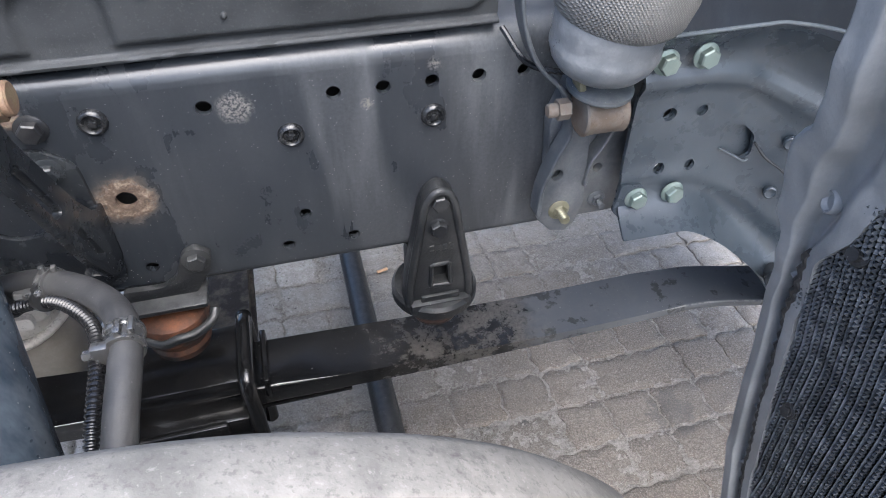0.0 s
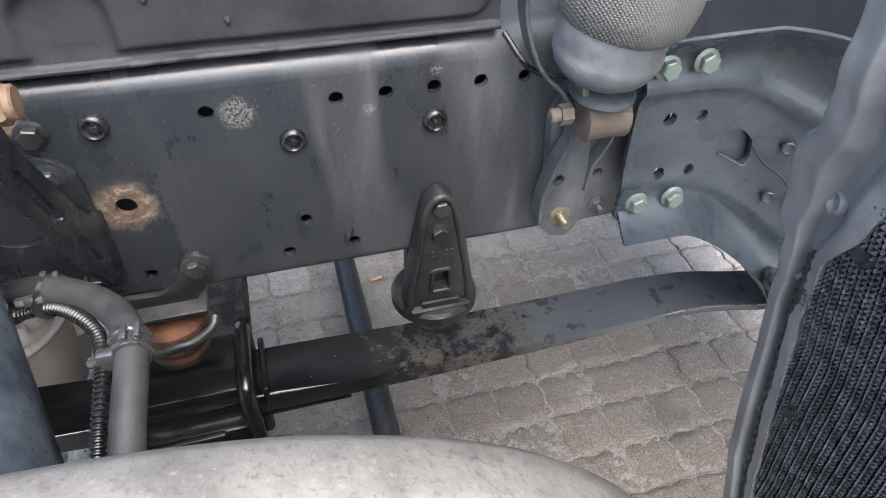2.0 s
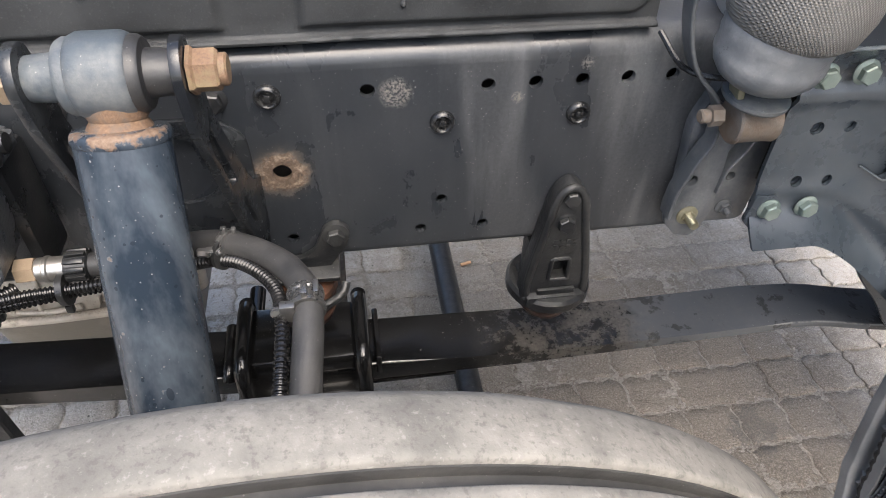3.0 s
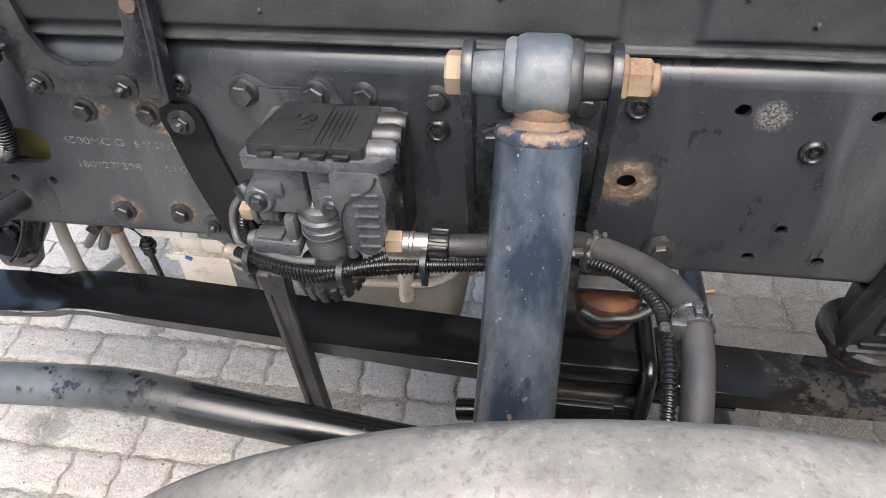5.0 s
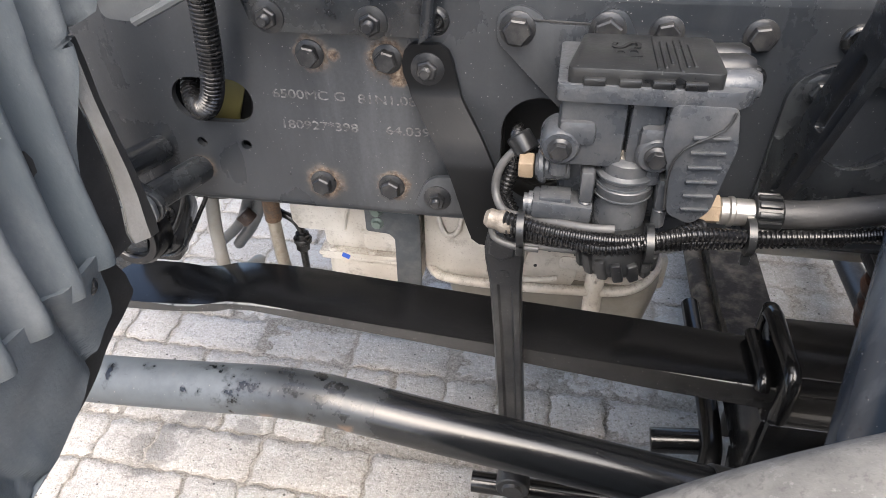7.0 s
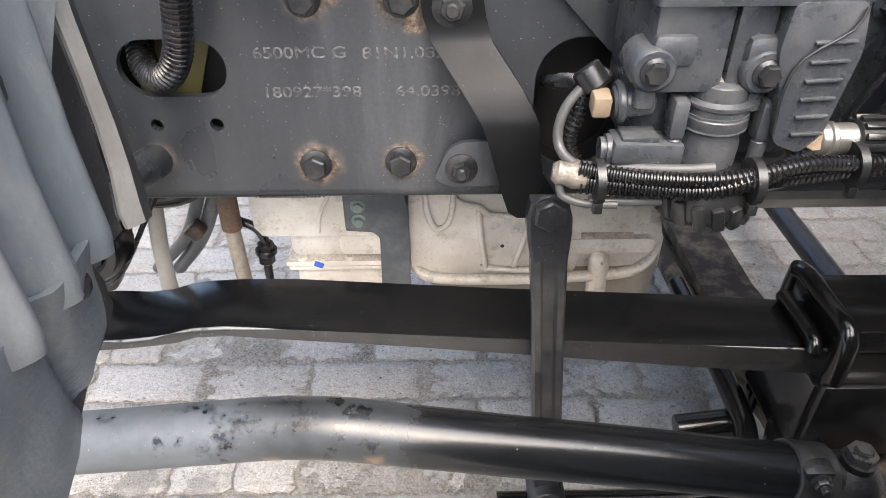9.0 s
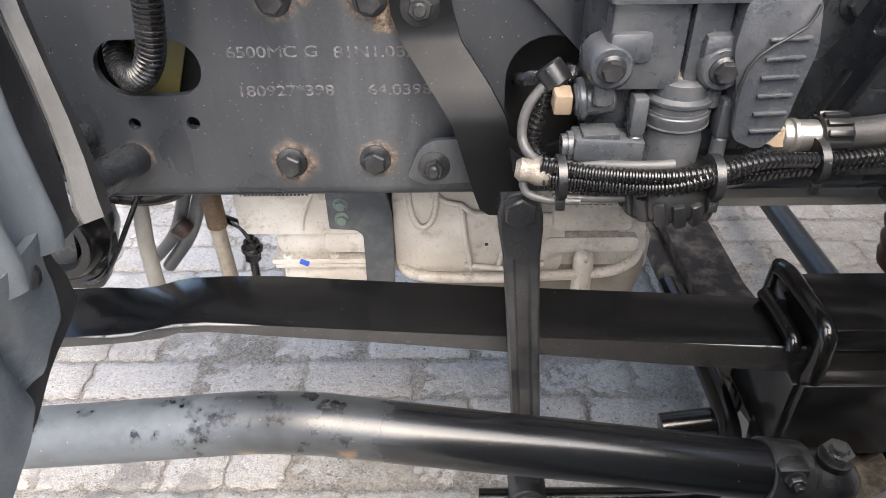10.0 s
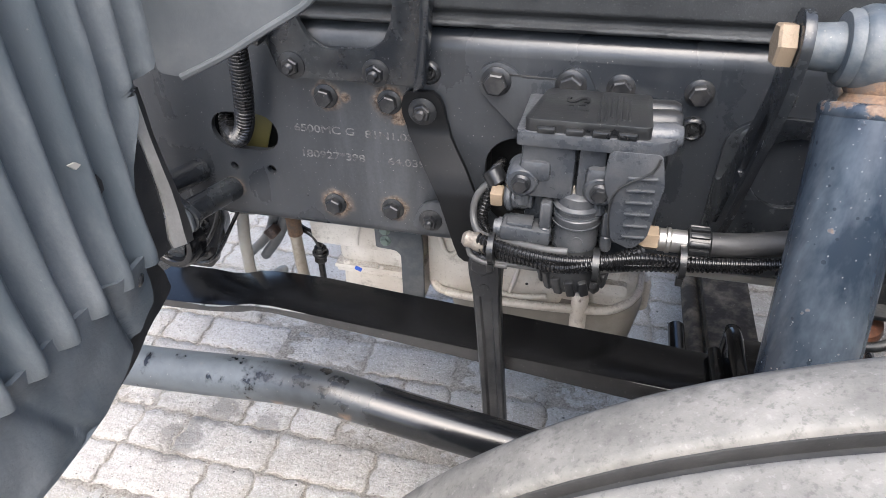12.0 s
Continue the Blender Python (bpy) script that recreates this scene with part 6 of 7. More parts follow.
guard = thing("mudguard", "slate-blue ribbed plastic mudguard half, dusty, with a torn spot", "mudguard", (-0.27, -0.45, 0.64), "mudguards")
part("ribbed_panel", ribbed_sheet(), GUARD, guard, "ribbed panel", 60)
wall_o = rounded([(-0.264, 0.886), (-0.243, 0.884), (-0.199, 0.905), (-0.122, 0.949), (-0.112, 0.965), (-0.1, 1.03), (-0.09, 1.15), (-0.262, 1.15)], 0.006, 4)
part("side_wall", plate(wall_o, 0.005, [], facing(-0.209), 0.0015), GUARDGREY, guard, "smooth grey inner side wall")
lip = [(-0.243, 0.884), (-0.199, 0.905), (-0.16, 0.927), (-0.122, 0.949), (-0.112, 0.966), (-0.1, 1.03), (-0.09, 1.15)]
part("side_lip", sweep([(x, -0.2075, z) for x, z in lip], 0.0035, 8, 0.008), GUARDGREY, guard)
part("torn_spot", plate([(-0.307, 0.838), (-0.303, 0.842), (-0.3, 0.835), (-0.301, 0.827), (-0.305, 0.826), (-0.304, 0.832)], 0.004, [], Matrix(((0, 0, 1, -0.2735), (1, 0, 0, 0), (0, 1, 0, 0), (0, 0, 0, 1)))), RUBBER, guard, "small torn hole")
part("scuff", plate([(-0.329, 0.864), (-0.322, 0.863), (-0.318, 0.859), (-0.324, 0.858)], 0.0022, [], Matrix(((0, 0, 1, -0.2665), (1, 0, 0, 0), (0, 1, 0, 0), (0, 0, 0, 1)))), PIPE, guard, "pale scuff mark")
FLAP = [(0.76, -0.27), (0.7, -0.279), (0.6, -0.288), (0.45, -0.3)]
FLAPX = [(x, z) for z, x in FLAP]
part("lower_flap", guard_sheet(FLAPX, steps(0.752, 0.6, 64), lambda z: lerp(z, [(0.752, -0.285), (0.72, -0.281), (0.697, -0.284), (0.68, -0.303), (0.66, -0.332), (0.645, -0.374), (0.64, -0.416), (0.634, -0.48), (0.6, -0.68)]), lambda z: -0.76, lambda y, z: 0.007 * noise.noise((y * 14, z * 9, 3)) + 0.003 * noise.noise((y * 34, z * 30, 5)) - 0.008 * math.exp(-(((y + 0.318 + 0.25 * (z - 0.7)) / 0.005) ** 2)) - 0.006 * math.exp(-(((y + 0.42 + 0.5 * (z - 0.7)) / 0.006) ** 2)), 110, 0.005), GUARD, guard, "plain lower flap with creases", 60)
part("flap_edge", guard_sheet(FLAPX, steps(0.752, 0.59, 40), lambda z: lerp(z, [(0.752, -0.25), (0.7, -0.236), (0.682, -0.227), (0.661, -0.224), (0.652, -0.242), (0.64, -0.277), (0.622, -0.31), (0.612, -0.36), (0.605, -0.45), (0.59, -0.6)]), lambda z: -0.7, lambda y, z: -0.026 + 0.003 * noise.noise((y * 25, z * 25, 8)), 24, 0.004), RUBBER, guard, "dark inner edge of the flap")
edge_rows = [((-0.276, -0.243, 0.884), (-0.27, -0.226, 0.88)), ((-0.276, -0.241, 0.865), (-0.271, -0.2235, 0.862)), ((-0.276, -0.24, 0.84), (-0.271, -0.223, 0.836)), ((-0.276, -0.237, 0.81), (-0.271, -0.2195, 0.806)), ((-0.276, -0.236, 0.785), (-0.271, -0.215, 0.78)), ((-0.276, -0.237, 0.76), (-0.271, -0.2125, 0.755)), ((-0.276, -0.242, 0.738), (-0.271, -0.211, 0.731)), ((-0.276, -0.24, 0.727), (-0.271, -0.2125, 0.718))]
flangeb = thing("mudguard_bracket", "pale worn steel mudguard edge bracket", "bracket", (-0.27, -0.23, 0.74))
mid = lambda p, q, f: tuple(a + (b - a) * f for a, b in zip(p, q))
part("edge_bar", ribbon([(p, mid(p, q, 0.55)) for p, q in edge_rows]), STRIP, flangeb, "pale worn strip")
part("inner_return", ribbon([(mid(p, q, 0.55), (q[0] - 0.004, q[1], q[2])) for p, q in edge_rows], 0.003), RUBBER, flangeb)
# Black filler sheet: the recess has its shade put into the colour.
part("recess_shade", ribbon([((p[0] - 0.006, p[1] - 0.04, p[2]), (p[0] - 0.003, p[1], p[2])) for p, q in edge_rows], 0.003), RUBBER, flangeb, "black sheet painting the shade of the recess behind the strip")
part("bracket_arm", rod((-0.42, -0.103, 0.7), (-0.278, -0.3, 0.735), 0.01, 14), BRACKET, flangeb)

RIGHT = [(0.86, 1.08), (0.913, 0.894), (0.96, 0.7), (0.985, 0.5), (0.985, 0.1)]
flap = thing("spray_flap", "grey mudguard edge holding a black knitted spray-suppression mat", "mudguard", (0.97, -0.5, 0.3), "mudguards")


def fold(d, width, z):
    """Relief across the edge: a raised outer band, a groove with the tabs, then a second fold; d runs in from the edge."""
    f = d / max(width, 0.01) + 0.05 * noise.noise((z * 11, 0.3, 7))
    ease = lambda a, b: min(1.0, max(0.0, (f - a) / (b - a))) ** 2 * (3 - 2 * min(1.0, max(0.0, (f - a) / (b - a))))
    return -0.011 * ease(0.0, 0.12) + 0.014 * ease(0.42, 0.56) - 0.011 * ease(0.72, 0.92)


EDGE = [(1.08, -0.303), (0.99, -0.296), (0.905, -0.282), (0.89, -0.268), (0.815, -0.259), (0.795, -0.27), (0.714, -0.267), (0.6, -0.271), (0.485, -0.281), (0.387, -0.314), (0.1, -0.385)]
MAT = [(1.08, -0.36), (0.89, -0.342), (0.84, -0.326), (0.8, -0.303), (0.714, -0.295), (0.6, -0.303), (0.485, -0.315), (0.387, -0.348), (0.1, -0.42)]


def right_in(z):
    return lerp(z, EDGE) - 0.0015 * math.sin(z * 34)


def mat_in(z):
    return lerp(z, MAT)


part("edge_moulding", guard_sheet(RIGHT, steps(1.07, 0.12, 150), right_in, lambda z: mat_in(z) - 0.012, lambda y, z: fold(right_in(z) - y, right_in(z) - mat_in(z) + 0.004, z) + lerp(z, [(0.9, 0.007), (0.72, 0.004), (0.6, 0.0015)]) * (noise.noise((y * 22, z * 13, 1)) + 0.4 * noise.noise((y * 55, z * 38, 6))), 56, 0.006, 1), FLAPGREY, flap, "wavy grey plastic edge", 60)
part("upper_moulding", guard_sheet(RIGHT, steps(1.07, 0.875, 16), lambda z: mat_in(z) - 0.005, lambda z: -0.82, lambda y, z: 0.006 * noise.noise((y * 9, z * 9, 5)), 26, 0.006, 1), FLAPGREY, flap)
for z in (0.85, 0.765, 0.67, 0.575, 0.48, 0.4):
    c = Vector((on_profile(RIGHT, z) + 0.002, right_in(z) - 0.62 * (right_in(z) - mat_in(z)), z))
    part("moulding_tab", lathe(c, (-1, 0.35, 0.1), [(-0.004, 0), (-0.004, 0.0095), (0.0012, 0.0095), (0.0026, 0.0085), (0.0026, 0.0075), (0.001, 0.0062), (-0.0005, 0.0052), (-0.0005, 0)], 18), FLAPGREY, flap, "round moulded loop")


def knit():
    """Columns of looped strands, lying on the flap."""
    bms = bmesh.new()
    pitch, stitch = 0.0046, 0.003
    for k in range(int(0.4 / pitch)):
        y = -0.296 - k * pitch
        ztop = lerp(-y, [(0.36, 0.885), (0.342, 0.88), (0.326, 0.835), (0.305, 0.79), (0.297, 0.72)])
        zlow = lerp(-y, [(0.42, 0.15), (0.36, 0.37), (0.32, 0.47), (0.306, 0.6), (0.297, 0.7)])
        prev = None
        for i in range(int((ztop - zlow) / stitch)):
            zz = ztop - i * stitch
            yy = y + 0.0012 * noise.noise((y * 16, zz * 16, 2)) + 0.0008 * (1 if i % 2 else -1)
            up = 0.0026 * ((i + k) % 2) + 0.0004 * noise.noise((y * 70, zz * 70, 4))
            q = Vector((on_profile(RIGHT, zz) - 0.0042 - up, yy, zz))
            w = 0.0014 + 0.0006 * (i % 2)
            cur = [bms.verts.new(q + Vector((0.0022, -w, 0))), bms.verts.new(q + Vector((-0.0006, 0, 0.0006))), bms.verts.new(q + Vector((0.0022, w, 0)))]
            if prev:
                bms.faces.new((prev[0], prev[1], cur[1], cur[0]))
                bms.faces.new((prev[1], prev[2], cur[2], cur[1]))
            prev = cur
    return bms


hem = [(on_profile(RIGHT, z) - 0.005 - 0.0012 * (k % 2), mat_in(z) + 0.0014 * (1 if k % 2 else -1), z) for k, z in enumerate(steps(0.8, 0.2, 80))]
part("mat_hem", sweep(hem, 0.0034, 8, 0.004), RUBBER, flap, "wavy stitched hem")
part("mat_backing", guard_sheet(RIGHT, steps(0.88, 0.15, 40), mat_in, lambda z: -0.82, lambda y, z: -0.001, 20, 0.006, 1), RUBBER, flap)
part("knitted_mat", knit(), KNIT, flap, "black knitted mat of looped strands", 20, "stuff")
part("mat_screw", join(lathe((0.925, -0.345, 0.835), (-1, 0, 0.3), [(0, 0), (0, 0.009), (0.003, 0.009), (0.004, 0.005), (0.01, 0.005), (0.01, 0)], 16)), RUBBER, flap)
part("mat_screw", join(lathe((0.965, -0.335, 0.62), (-1, 0, 0.2), [(0, 0), (0, 0.008), (0.003, 0.008), (0.004, 0.005), (0.008, 0.005), (0.008, 0)], 16)), RUBBER, flap)
part("support_arm", sweep([(1.0, -0.3, 0.62), (1.06, -0.2, 0.6), (1.12, -0.12, 0.56)], 0.012, 12), BRACKET, flap)
part("back_skin", guard_sheet([(x + 0.02, z) for x, z in RIGHT], steps(1.06, 0.1, 30), lambda z: right_in(z) + 0.012, lambda z: -0.82, None, 10, 0.004, 1), RUBBER, flap)

# ---- tyre ----
WHEEL = (0.373, -0.561, 0.4545)
SPIN = (-0.055, 1, 0)
tyre = thing("truck_wheel", "dusty pale grey truck tyre with circumferential tread grooves", "wheel", WHEEL)


def tread(wall):
    """The dusty tread band, or with wall = 1 or -1 one of the sidewalls."""
    c = Vector(WHEEL)
    half = []
    for y, r in ((0.142, 0.3), (0.15, 0.36), (0.154, 0.41), (0.152, 0.428), (0.147, 0.4385), (0.138, 0.4455), (0.125, 0.4485), (0.118, 0.4493)):
        half.append((y, r))
    prof = list(half)
    for g in (0.097, 0.034, -0.034, -0.097):
        prof += [(g + 0.011, 0.4495), (g + 0.0072, 0.4493), (g + 0.006, 0.448), (g + 0.005, 0.4365), (g - 0.005, 0.4365), (g - 0.006, 0.448), (g - 0.0072, 0.4493), (g - 0.011, 0.4495)]
    prof += [(-y, r) for y, r in half[::-1]]
    prof = [(y * wall, r) for y, r in half[:4]] if wall else prof[3:-3]
    b = bmesh.new()
    seg = 160
    rings = []
    for y, r in prof:
        ring = []
        for k in range(seg):
            a = 2 * math.pi * k / seg
            rr = r * 1.0105 + 0.0012 * noise.noise((8 * math.cos(a), 8 * math.sin(a), y * 25))
            ring.append(b.verts.new((rr * math.cos(a), y, rr * math.sin(a))))
        rings.append(ring)
    for p, q in zip(rings, rings[1:]):
        for k in range(seg):
            j = (k + 1) % seg
            b.faces.new((p[k], p[j], q[j], q[k]))
    m = Matrix.Translation(c) @ Euler((0, 0, radians(3.15))).to_matrix().to_4x4()
    bmesh.ops.transform(b, matrix=m, verts=b.verts)
    return b


part("tyre", tread(0), TYRE, tyre, smooth=50)
for wall in (1, -1):
    part("sidewall", tread(wall), SIDEWALL, tyre, "black rubber sidewall", smooth=50)
for g in (0.097, 0.034, -0.034, -0.097):
    part("tread_groove", lathe(Vector(WHEEL) + Vector(SPIN) * (g - 0.0054), SPIN, [(0, 0.4386), (0, 0.4501), (0.001, 0.4501), (0.0014, 0.4431), (0.0094, 0.4431), (0.0098, 0.4501), (0.0108, 0.4501), (0.0108, 0.4386)], 120), SIDEWALL, tyre, "dark groove")
part("rim", lathe(WHEEL, SPIN, [(-0.14, 0.302), (-0.12, 0.28), (0.0, 0.26), (0.05, 0.24), (0.06, 0.1), (0.09, 0.1), (0.12, 0.29), (0.145, 0.302)], 60), SILVER, tyre)
part("hub", lathe(WHEEL, SPIN, [(-0.1, 0), (-0.1, 0.08), (0.12, 0.1), (0.2, 0.12), (0.2, 0)], 40), AXLE, tyre)

# ---- gearbox and engine side ----
box1 = thing("engine_sump", "pale cast aluminium engine casing with a steel strap", "engine casing", (-0.24, 0.3, 0.38))


def hull(x0, x1, z0, z1, y0, depth, r=0.02, bevel=0.012):
    """A cast block with round corners and edges, its face at y0."""
    return plate(rounded([(x0, z0), (x1, z0), (x1, z1), (x0, z1)], r, 6), depth, [], facing(y0), bevel)


part("upper_casting", join(hull(-0.333, -0.165, 0.468, 0.62, 0.13, 0.38, 0.014, 0.008), hull(-0.3, -0.18, 0.515, 0.6, 0.124, 0.05, 0.012, 0.004)), CASTALU, box1)
part("neck", hull(-0.298, -0.16, 0.42, 0.475, 0.155, 0.36, 0.016, 0.008), CASTALU, box1)
part("neck_bulge", hull(-0.235, -0.17, 0.43, 0.462, 0.143, 0.05, 0.012, 0.006), CASTALU, box1)
part("sump_flange", join(hull(-0.305, -0.155, 0.4155, 0.4225, 0.139, 0.38, 0.003, 0.002), hull(-0.302, -0.156, 0.408, 0.4135, 0.141, 0.376, 0.002, 0.001)), CASTALU, box1)
part("sump", hull(-0.294, -0.16, 0.34, 0.41, 0.15, 0.36, 0.016, 0.01), CASTALU, box1)
part("casting_rib", sweep([(-0.236, 0.1265, 0.53), (-0.247, 0.1235, 0.512), (-0.254, 0.1285, 0.49), (-0.256, 0.1305, 0.474)], 0.0026, 8), CASTALU, box1)
part("end_bolt", hex_bolt((-0.333, 0.17, 0.5), (-1, -0.2, 0), 0.014, 0.008, 0.01), CASTALU, box1)
part("grille", join(*[box((-0.318 + 0.0045 * (k // 2), 0.1235, 0.531), (0.0012, 0.002, 0.011), 0.0, (0, 40 if k % 2 else -40, 0)) for k in range(34)]), DARK, box1)
part("paint_mark", box((-0.263, 0.137, 0.419), (0.012, 0.003, 0.007), 0.001, (0, 25, 0)), BLUE, box1, "blue paint dab")
for x in (-0.285, -0.225):
    part("flange_bolt", hex_bolt((x, 0.146, 0.4225), (0, -0.15, 1), 0.009, 0.005, 0.0065, spin=x * 20), CASTALU, box1)
strapm = part("steel_strap", plate(rounded([(-0.222, 0.535), (-0.155, 0.55), (-0.146, 0.5), (-0.148, 0.36), (-0.184, 0.36), (-0.182, 0.47), (-0.19, 0.478), (-0.222, 0.48)], 0.004, 3), 0.006, [], facing(0.122), 0.001), GREYBR, box1, "mottled grey steel strap")
for z in (0.515, 0.495):
    part("strap_bolt", hex_bolt((-0.205, 0.122, z), OUT, 0.012, 0.007, 0.009), GREENBOLT, strapm)
box2 = thing("gearbox", "pale cast aluminium gearbox casing with ribs", "gearbox", (0.05, 0.35, 0.38))
part("casing", hull(-0.148, 0.07, 0.375, 0.62, 0.158, 0.4, 0.034, 0.02), CASTALU, box2)


def turned(outline, levels):
    """A cast body over a plan of (x, y) points: levels give heights and how far the plan draws in there."""
    b = bmesh.new()
    mx, my = sum(x for x, y in outline) / len(outline), sum(y for x, y in outline) / len(outline)
    rings = []
    for z, draw in levels:
        rings.append([b.verts.new((x + draw * (mx - x), y + draw * (my - y), z)) for x, y in outline])
    for p, q in zip(rings, rings[1:]):
        for k in range(len(p)):
            j = (k + 1) % len(p)
            b.faces.new((p[k], p[j], q[j], q[k]))
    b.faces.new(rings[0])
    b.faces.new(rings[-1])
    bmesh.ops.recalc_face_normals(b, faces=b.faces)
    return b


part("side_casing", turned(rounded([(0.03, 0.172), (0.184, 0.172), (0.184, 0.5), (0.03, 0.5)], 0.05, 8), [(0.62, 0.0), (0.39, 0.0), (0.38, 0.02)]), CASTALU, box2, smooth=40)
part("lower_casing", turned(rounded([(-0.13, 0.168), (0.196, 0.168), (0.196, 0.52), (-0.13, 0.52)], 0.06, 10), [(0.384, 0.03), (0.37, 0.0), (0.35, 0.01), (0.3, 0.05), (0.24, 0.11), (0.21, 0.2)]), OILCAST, box2, "dull oily lower casing", smooth=40)
part("end_lug", lathe((0.192, 0.24, 0.335), (0, 0.05, 1), [(0, 0), (0, 0.011), (0.004, 0.0155), (0.05, 0.0165), (0.06, 0.012), (0.06, 0)], 18), CASTALU, box2)
part("cover_box", hull(0.052, 0.15, 0.456, 0.6, 0.149, 0.1, 0.008, 0.005), CASTALU, box2)
part("cover_step", hull(0.045, 0.165, 0.418, 0.44, 0.156, 0.1, 0.009, 0.006), CASTALU, box2)
part("bottom_rim", sweep([(-0.142, 0.4, 0.4), (-0.146, 0.2, 0.4), (-0.14, 0.162, 0.393), (-0.115, 0.15, 0.386), (-0.03, 0.148, 0.384), (0.06, 0.15, 0.385), (0.13, 0.156, 0.386), (0.16, 0.17, 0.388), (0.179, 0.195, 0.39), (0.188, 0.23, 0.394), (0.188, 0.4, 0.4)], 0.0075, 12), CASTALU, box2)
part("foot_lug", join(lathe((0.097, 0.153, 0.35), (0, 0.06, 1), [(0, 0), (0, 0.013), (0.055, 0.0135), (0.066, 0.011), (0.071, 0.006), (0.072, 0)], 18), rod((0.097, 0.138, 0.41), (0.097, 0.15, 0.41), 0.0022, 10)), CASTALU, box2)
part("u_rib", sweep([(-0.128, 0.158, 0.52), (-0.126, 0.154, 0.49), (-0.12, 0.1535, 0.468), (-0.111, 0.1535, 0.461), (-0.1, 0.1535, 0.468), (-0.094, 0.154, 0.49), (-0.092, 0.158, 0.52)], 0.004, 10), CASTALU, box2)
part("parting_rib", sweep([(-0.092, 0.157, 0.505), (-0.08, 0.154, 0.496), (-0.062, 0.154, 0.493), (-0.052, 0.154, 0.483), (-0.03, 0.154, 0.479), (0.05, 0.155, 0.476)], 0.0038, 10), CASTALU, box2)
for pts in ([(-0.062, 0.156, 0.49), (-0.058, 0.1535, 0.45), (-0.052, 0.1535, 0.41), (-0.05, 0.156, 0.388)], [(0.0, 0.156, 0.47), (-0.004, 0.1535, 0.44), (-0.012, 0.1535, 0.41), (-0.016, 0.156, 0.388)]):
    part("rib", sweep(pts, 0.0038, 10), CASTALU, box2)
part("step_rib", sweep([(-0.058, 0.156, 0.398), (0.0, 0.152, 0.396), (0.045, 0.153, 0.402)], 0.0045, 10), CASTALU, box2)
part("name_pad", join(*[box((0.068 + 0.0085 * k, 0.1485, z), (0.0058, 0.002, 0.005), 0.0005) for k in range(8) for z in (0.492, 0.504, 0.514)]), CASTALU, box2, "raised cast writing too small to read", kind="stuff")
part("nose", lathe((0.16, 0.19, 0.432), (1, 0, 0), [(-0.02, 0), (-0.02, 0.024), (0.012, 0.022), (0.018, 0.017), (0.018, 0.009), (0.015, 0.008), (0.015, 0)], 22), CASTALU, box2)
for x, z in ((-0.03, 0.43), (0.03, 0.447), (0.012, 0.418)):
    part("rivet", lathe((x, 0.159, z), OUT, [(-0.002, 0), (-0.002, 0.003), (0.0012, 0.0026), (0.0012, 0)], 10), BOLT, box2)
crossm = thing("cross_member", "tan dusty steel cross member flange behind the rail", "cross member", (0.27, 0.09, 0.53))
part("flange", box((0.29, 0.09, 0.544), (0.3, 0.04, 0.012), 0.003), PIPE, crossm)

# ---- pipes and parts behind the rail ----
for nm, lab, mat, r, pts in (
    ("coolant_pipe", "beige painted steel pipe behind the rail", PIPE, 0.0095, [(-0.425, 0.1, 0.6), (-0.43, 0.1, 0.53), (-0.438, 0.1, 0.46), (-0.44, 0.11, 0.38), (-0.44, 0.2, 0.34)]),
    ("steel_pipe", "bare steel pipe slanting under the frame", GREYBR, 0.009, [(-0.33, 0.12, 0.6), (-0.37, 0.14, 0.53), (-0.41, 0.16, 0.45), (-0.47, 0.2, 0.37)]),
    ("steel_pipe", "bare steel pipe slanting under the frame", GREYBR, 0.008, [(-0.355, 0.12, 0.6), (-0.39, 0.14, 0.53), (-0.43, 0.16, 0.45), (-0.5, 0.2, 0.37)]),
    ("braided_hose", "braided steel hose with a rusty upper sleeve", BRAID, 0.0095, [(-0.353, 0.118, 0.6), (-0.354, 0.118, 0.53), (-0.355, 0.118, 0.48), (-0.353, 0.118, 0.405), (-0.35, 0.13, 0.35)]),
    ("fuel_hose", "thin black fuel hose with a coupling", LOOM, 0.0055, [(-0.375, 0.15, 0.492), (-0.352, 0.137, 0.487), (-0.333, 0.135, 0.478), (-0.324, 0.135, 0.455), (-0.327, 0.135, 0.42), (-0.33, 0.14, 0.35)]),
):
    pipe = thing(nm, lab, "pipe", pts[2])
    part("line", sweep(pts, r, 14), mat, pipe)
    if nm == "braided_hose":
        part("sleeve", rod((-0.3535, 0.118, 0.59), (-0.3545, 0.118, 0.488), 0.0118), RUST, pipe)
    if nm == "fuel_hose":
        part("coupling", join(rod((-0.3245, 0.135, 0.456), (-0.327, 0.135, 0.426), 0.0105, 8), rod((-0.325, 0.135, 0.448), (-0.3255, 0.135, 0.44), 0.0135)), LOOM, pipe)
    if nm == "coolant_pipe":
        part("pipe_clip", rod((-0.412, 0.135, 0.482), (-0.4, 0.135, 0.468), 0.0125), BROWN, pipe)
mountr = thing("cab_mount_block", "black cab mount casting hanging behind the rail", "mount", (-0.48, 0.06, 0.45))
part("hub", lathe((-0.515, 0.1, 0.5), (0.2, -1, 0), [(-0.02, 0), (-0.02, 0.046), (0.02, 0.05), (0.03, 0.042), (0.03, 0.022), (0.04, 0.018), (0.04, 0)], 28), BLACK, mountr)
part("arm", sweep([(-0.52, 0.1, 0.6), (-0.47, 0.09, 0.56), (-0.4, 0.1, 0.545), (-0.35, 0.14, 0.565)], 0.012, 12), BLACK, mountr)
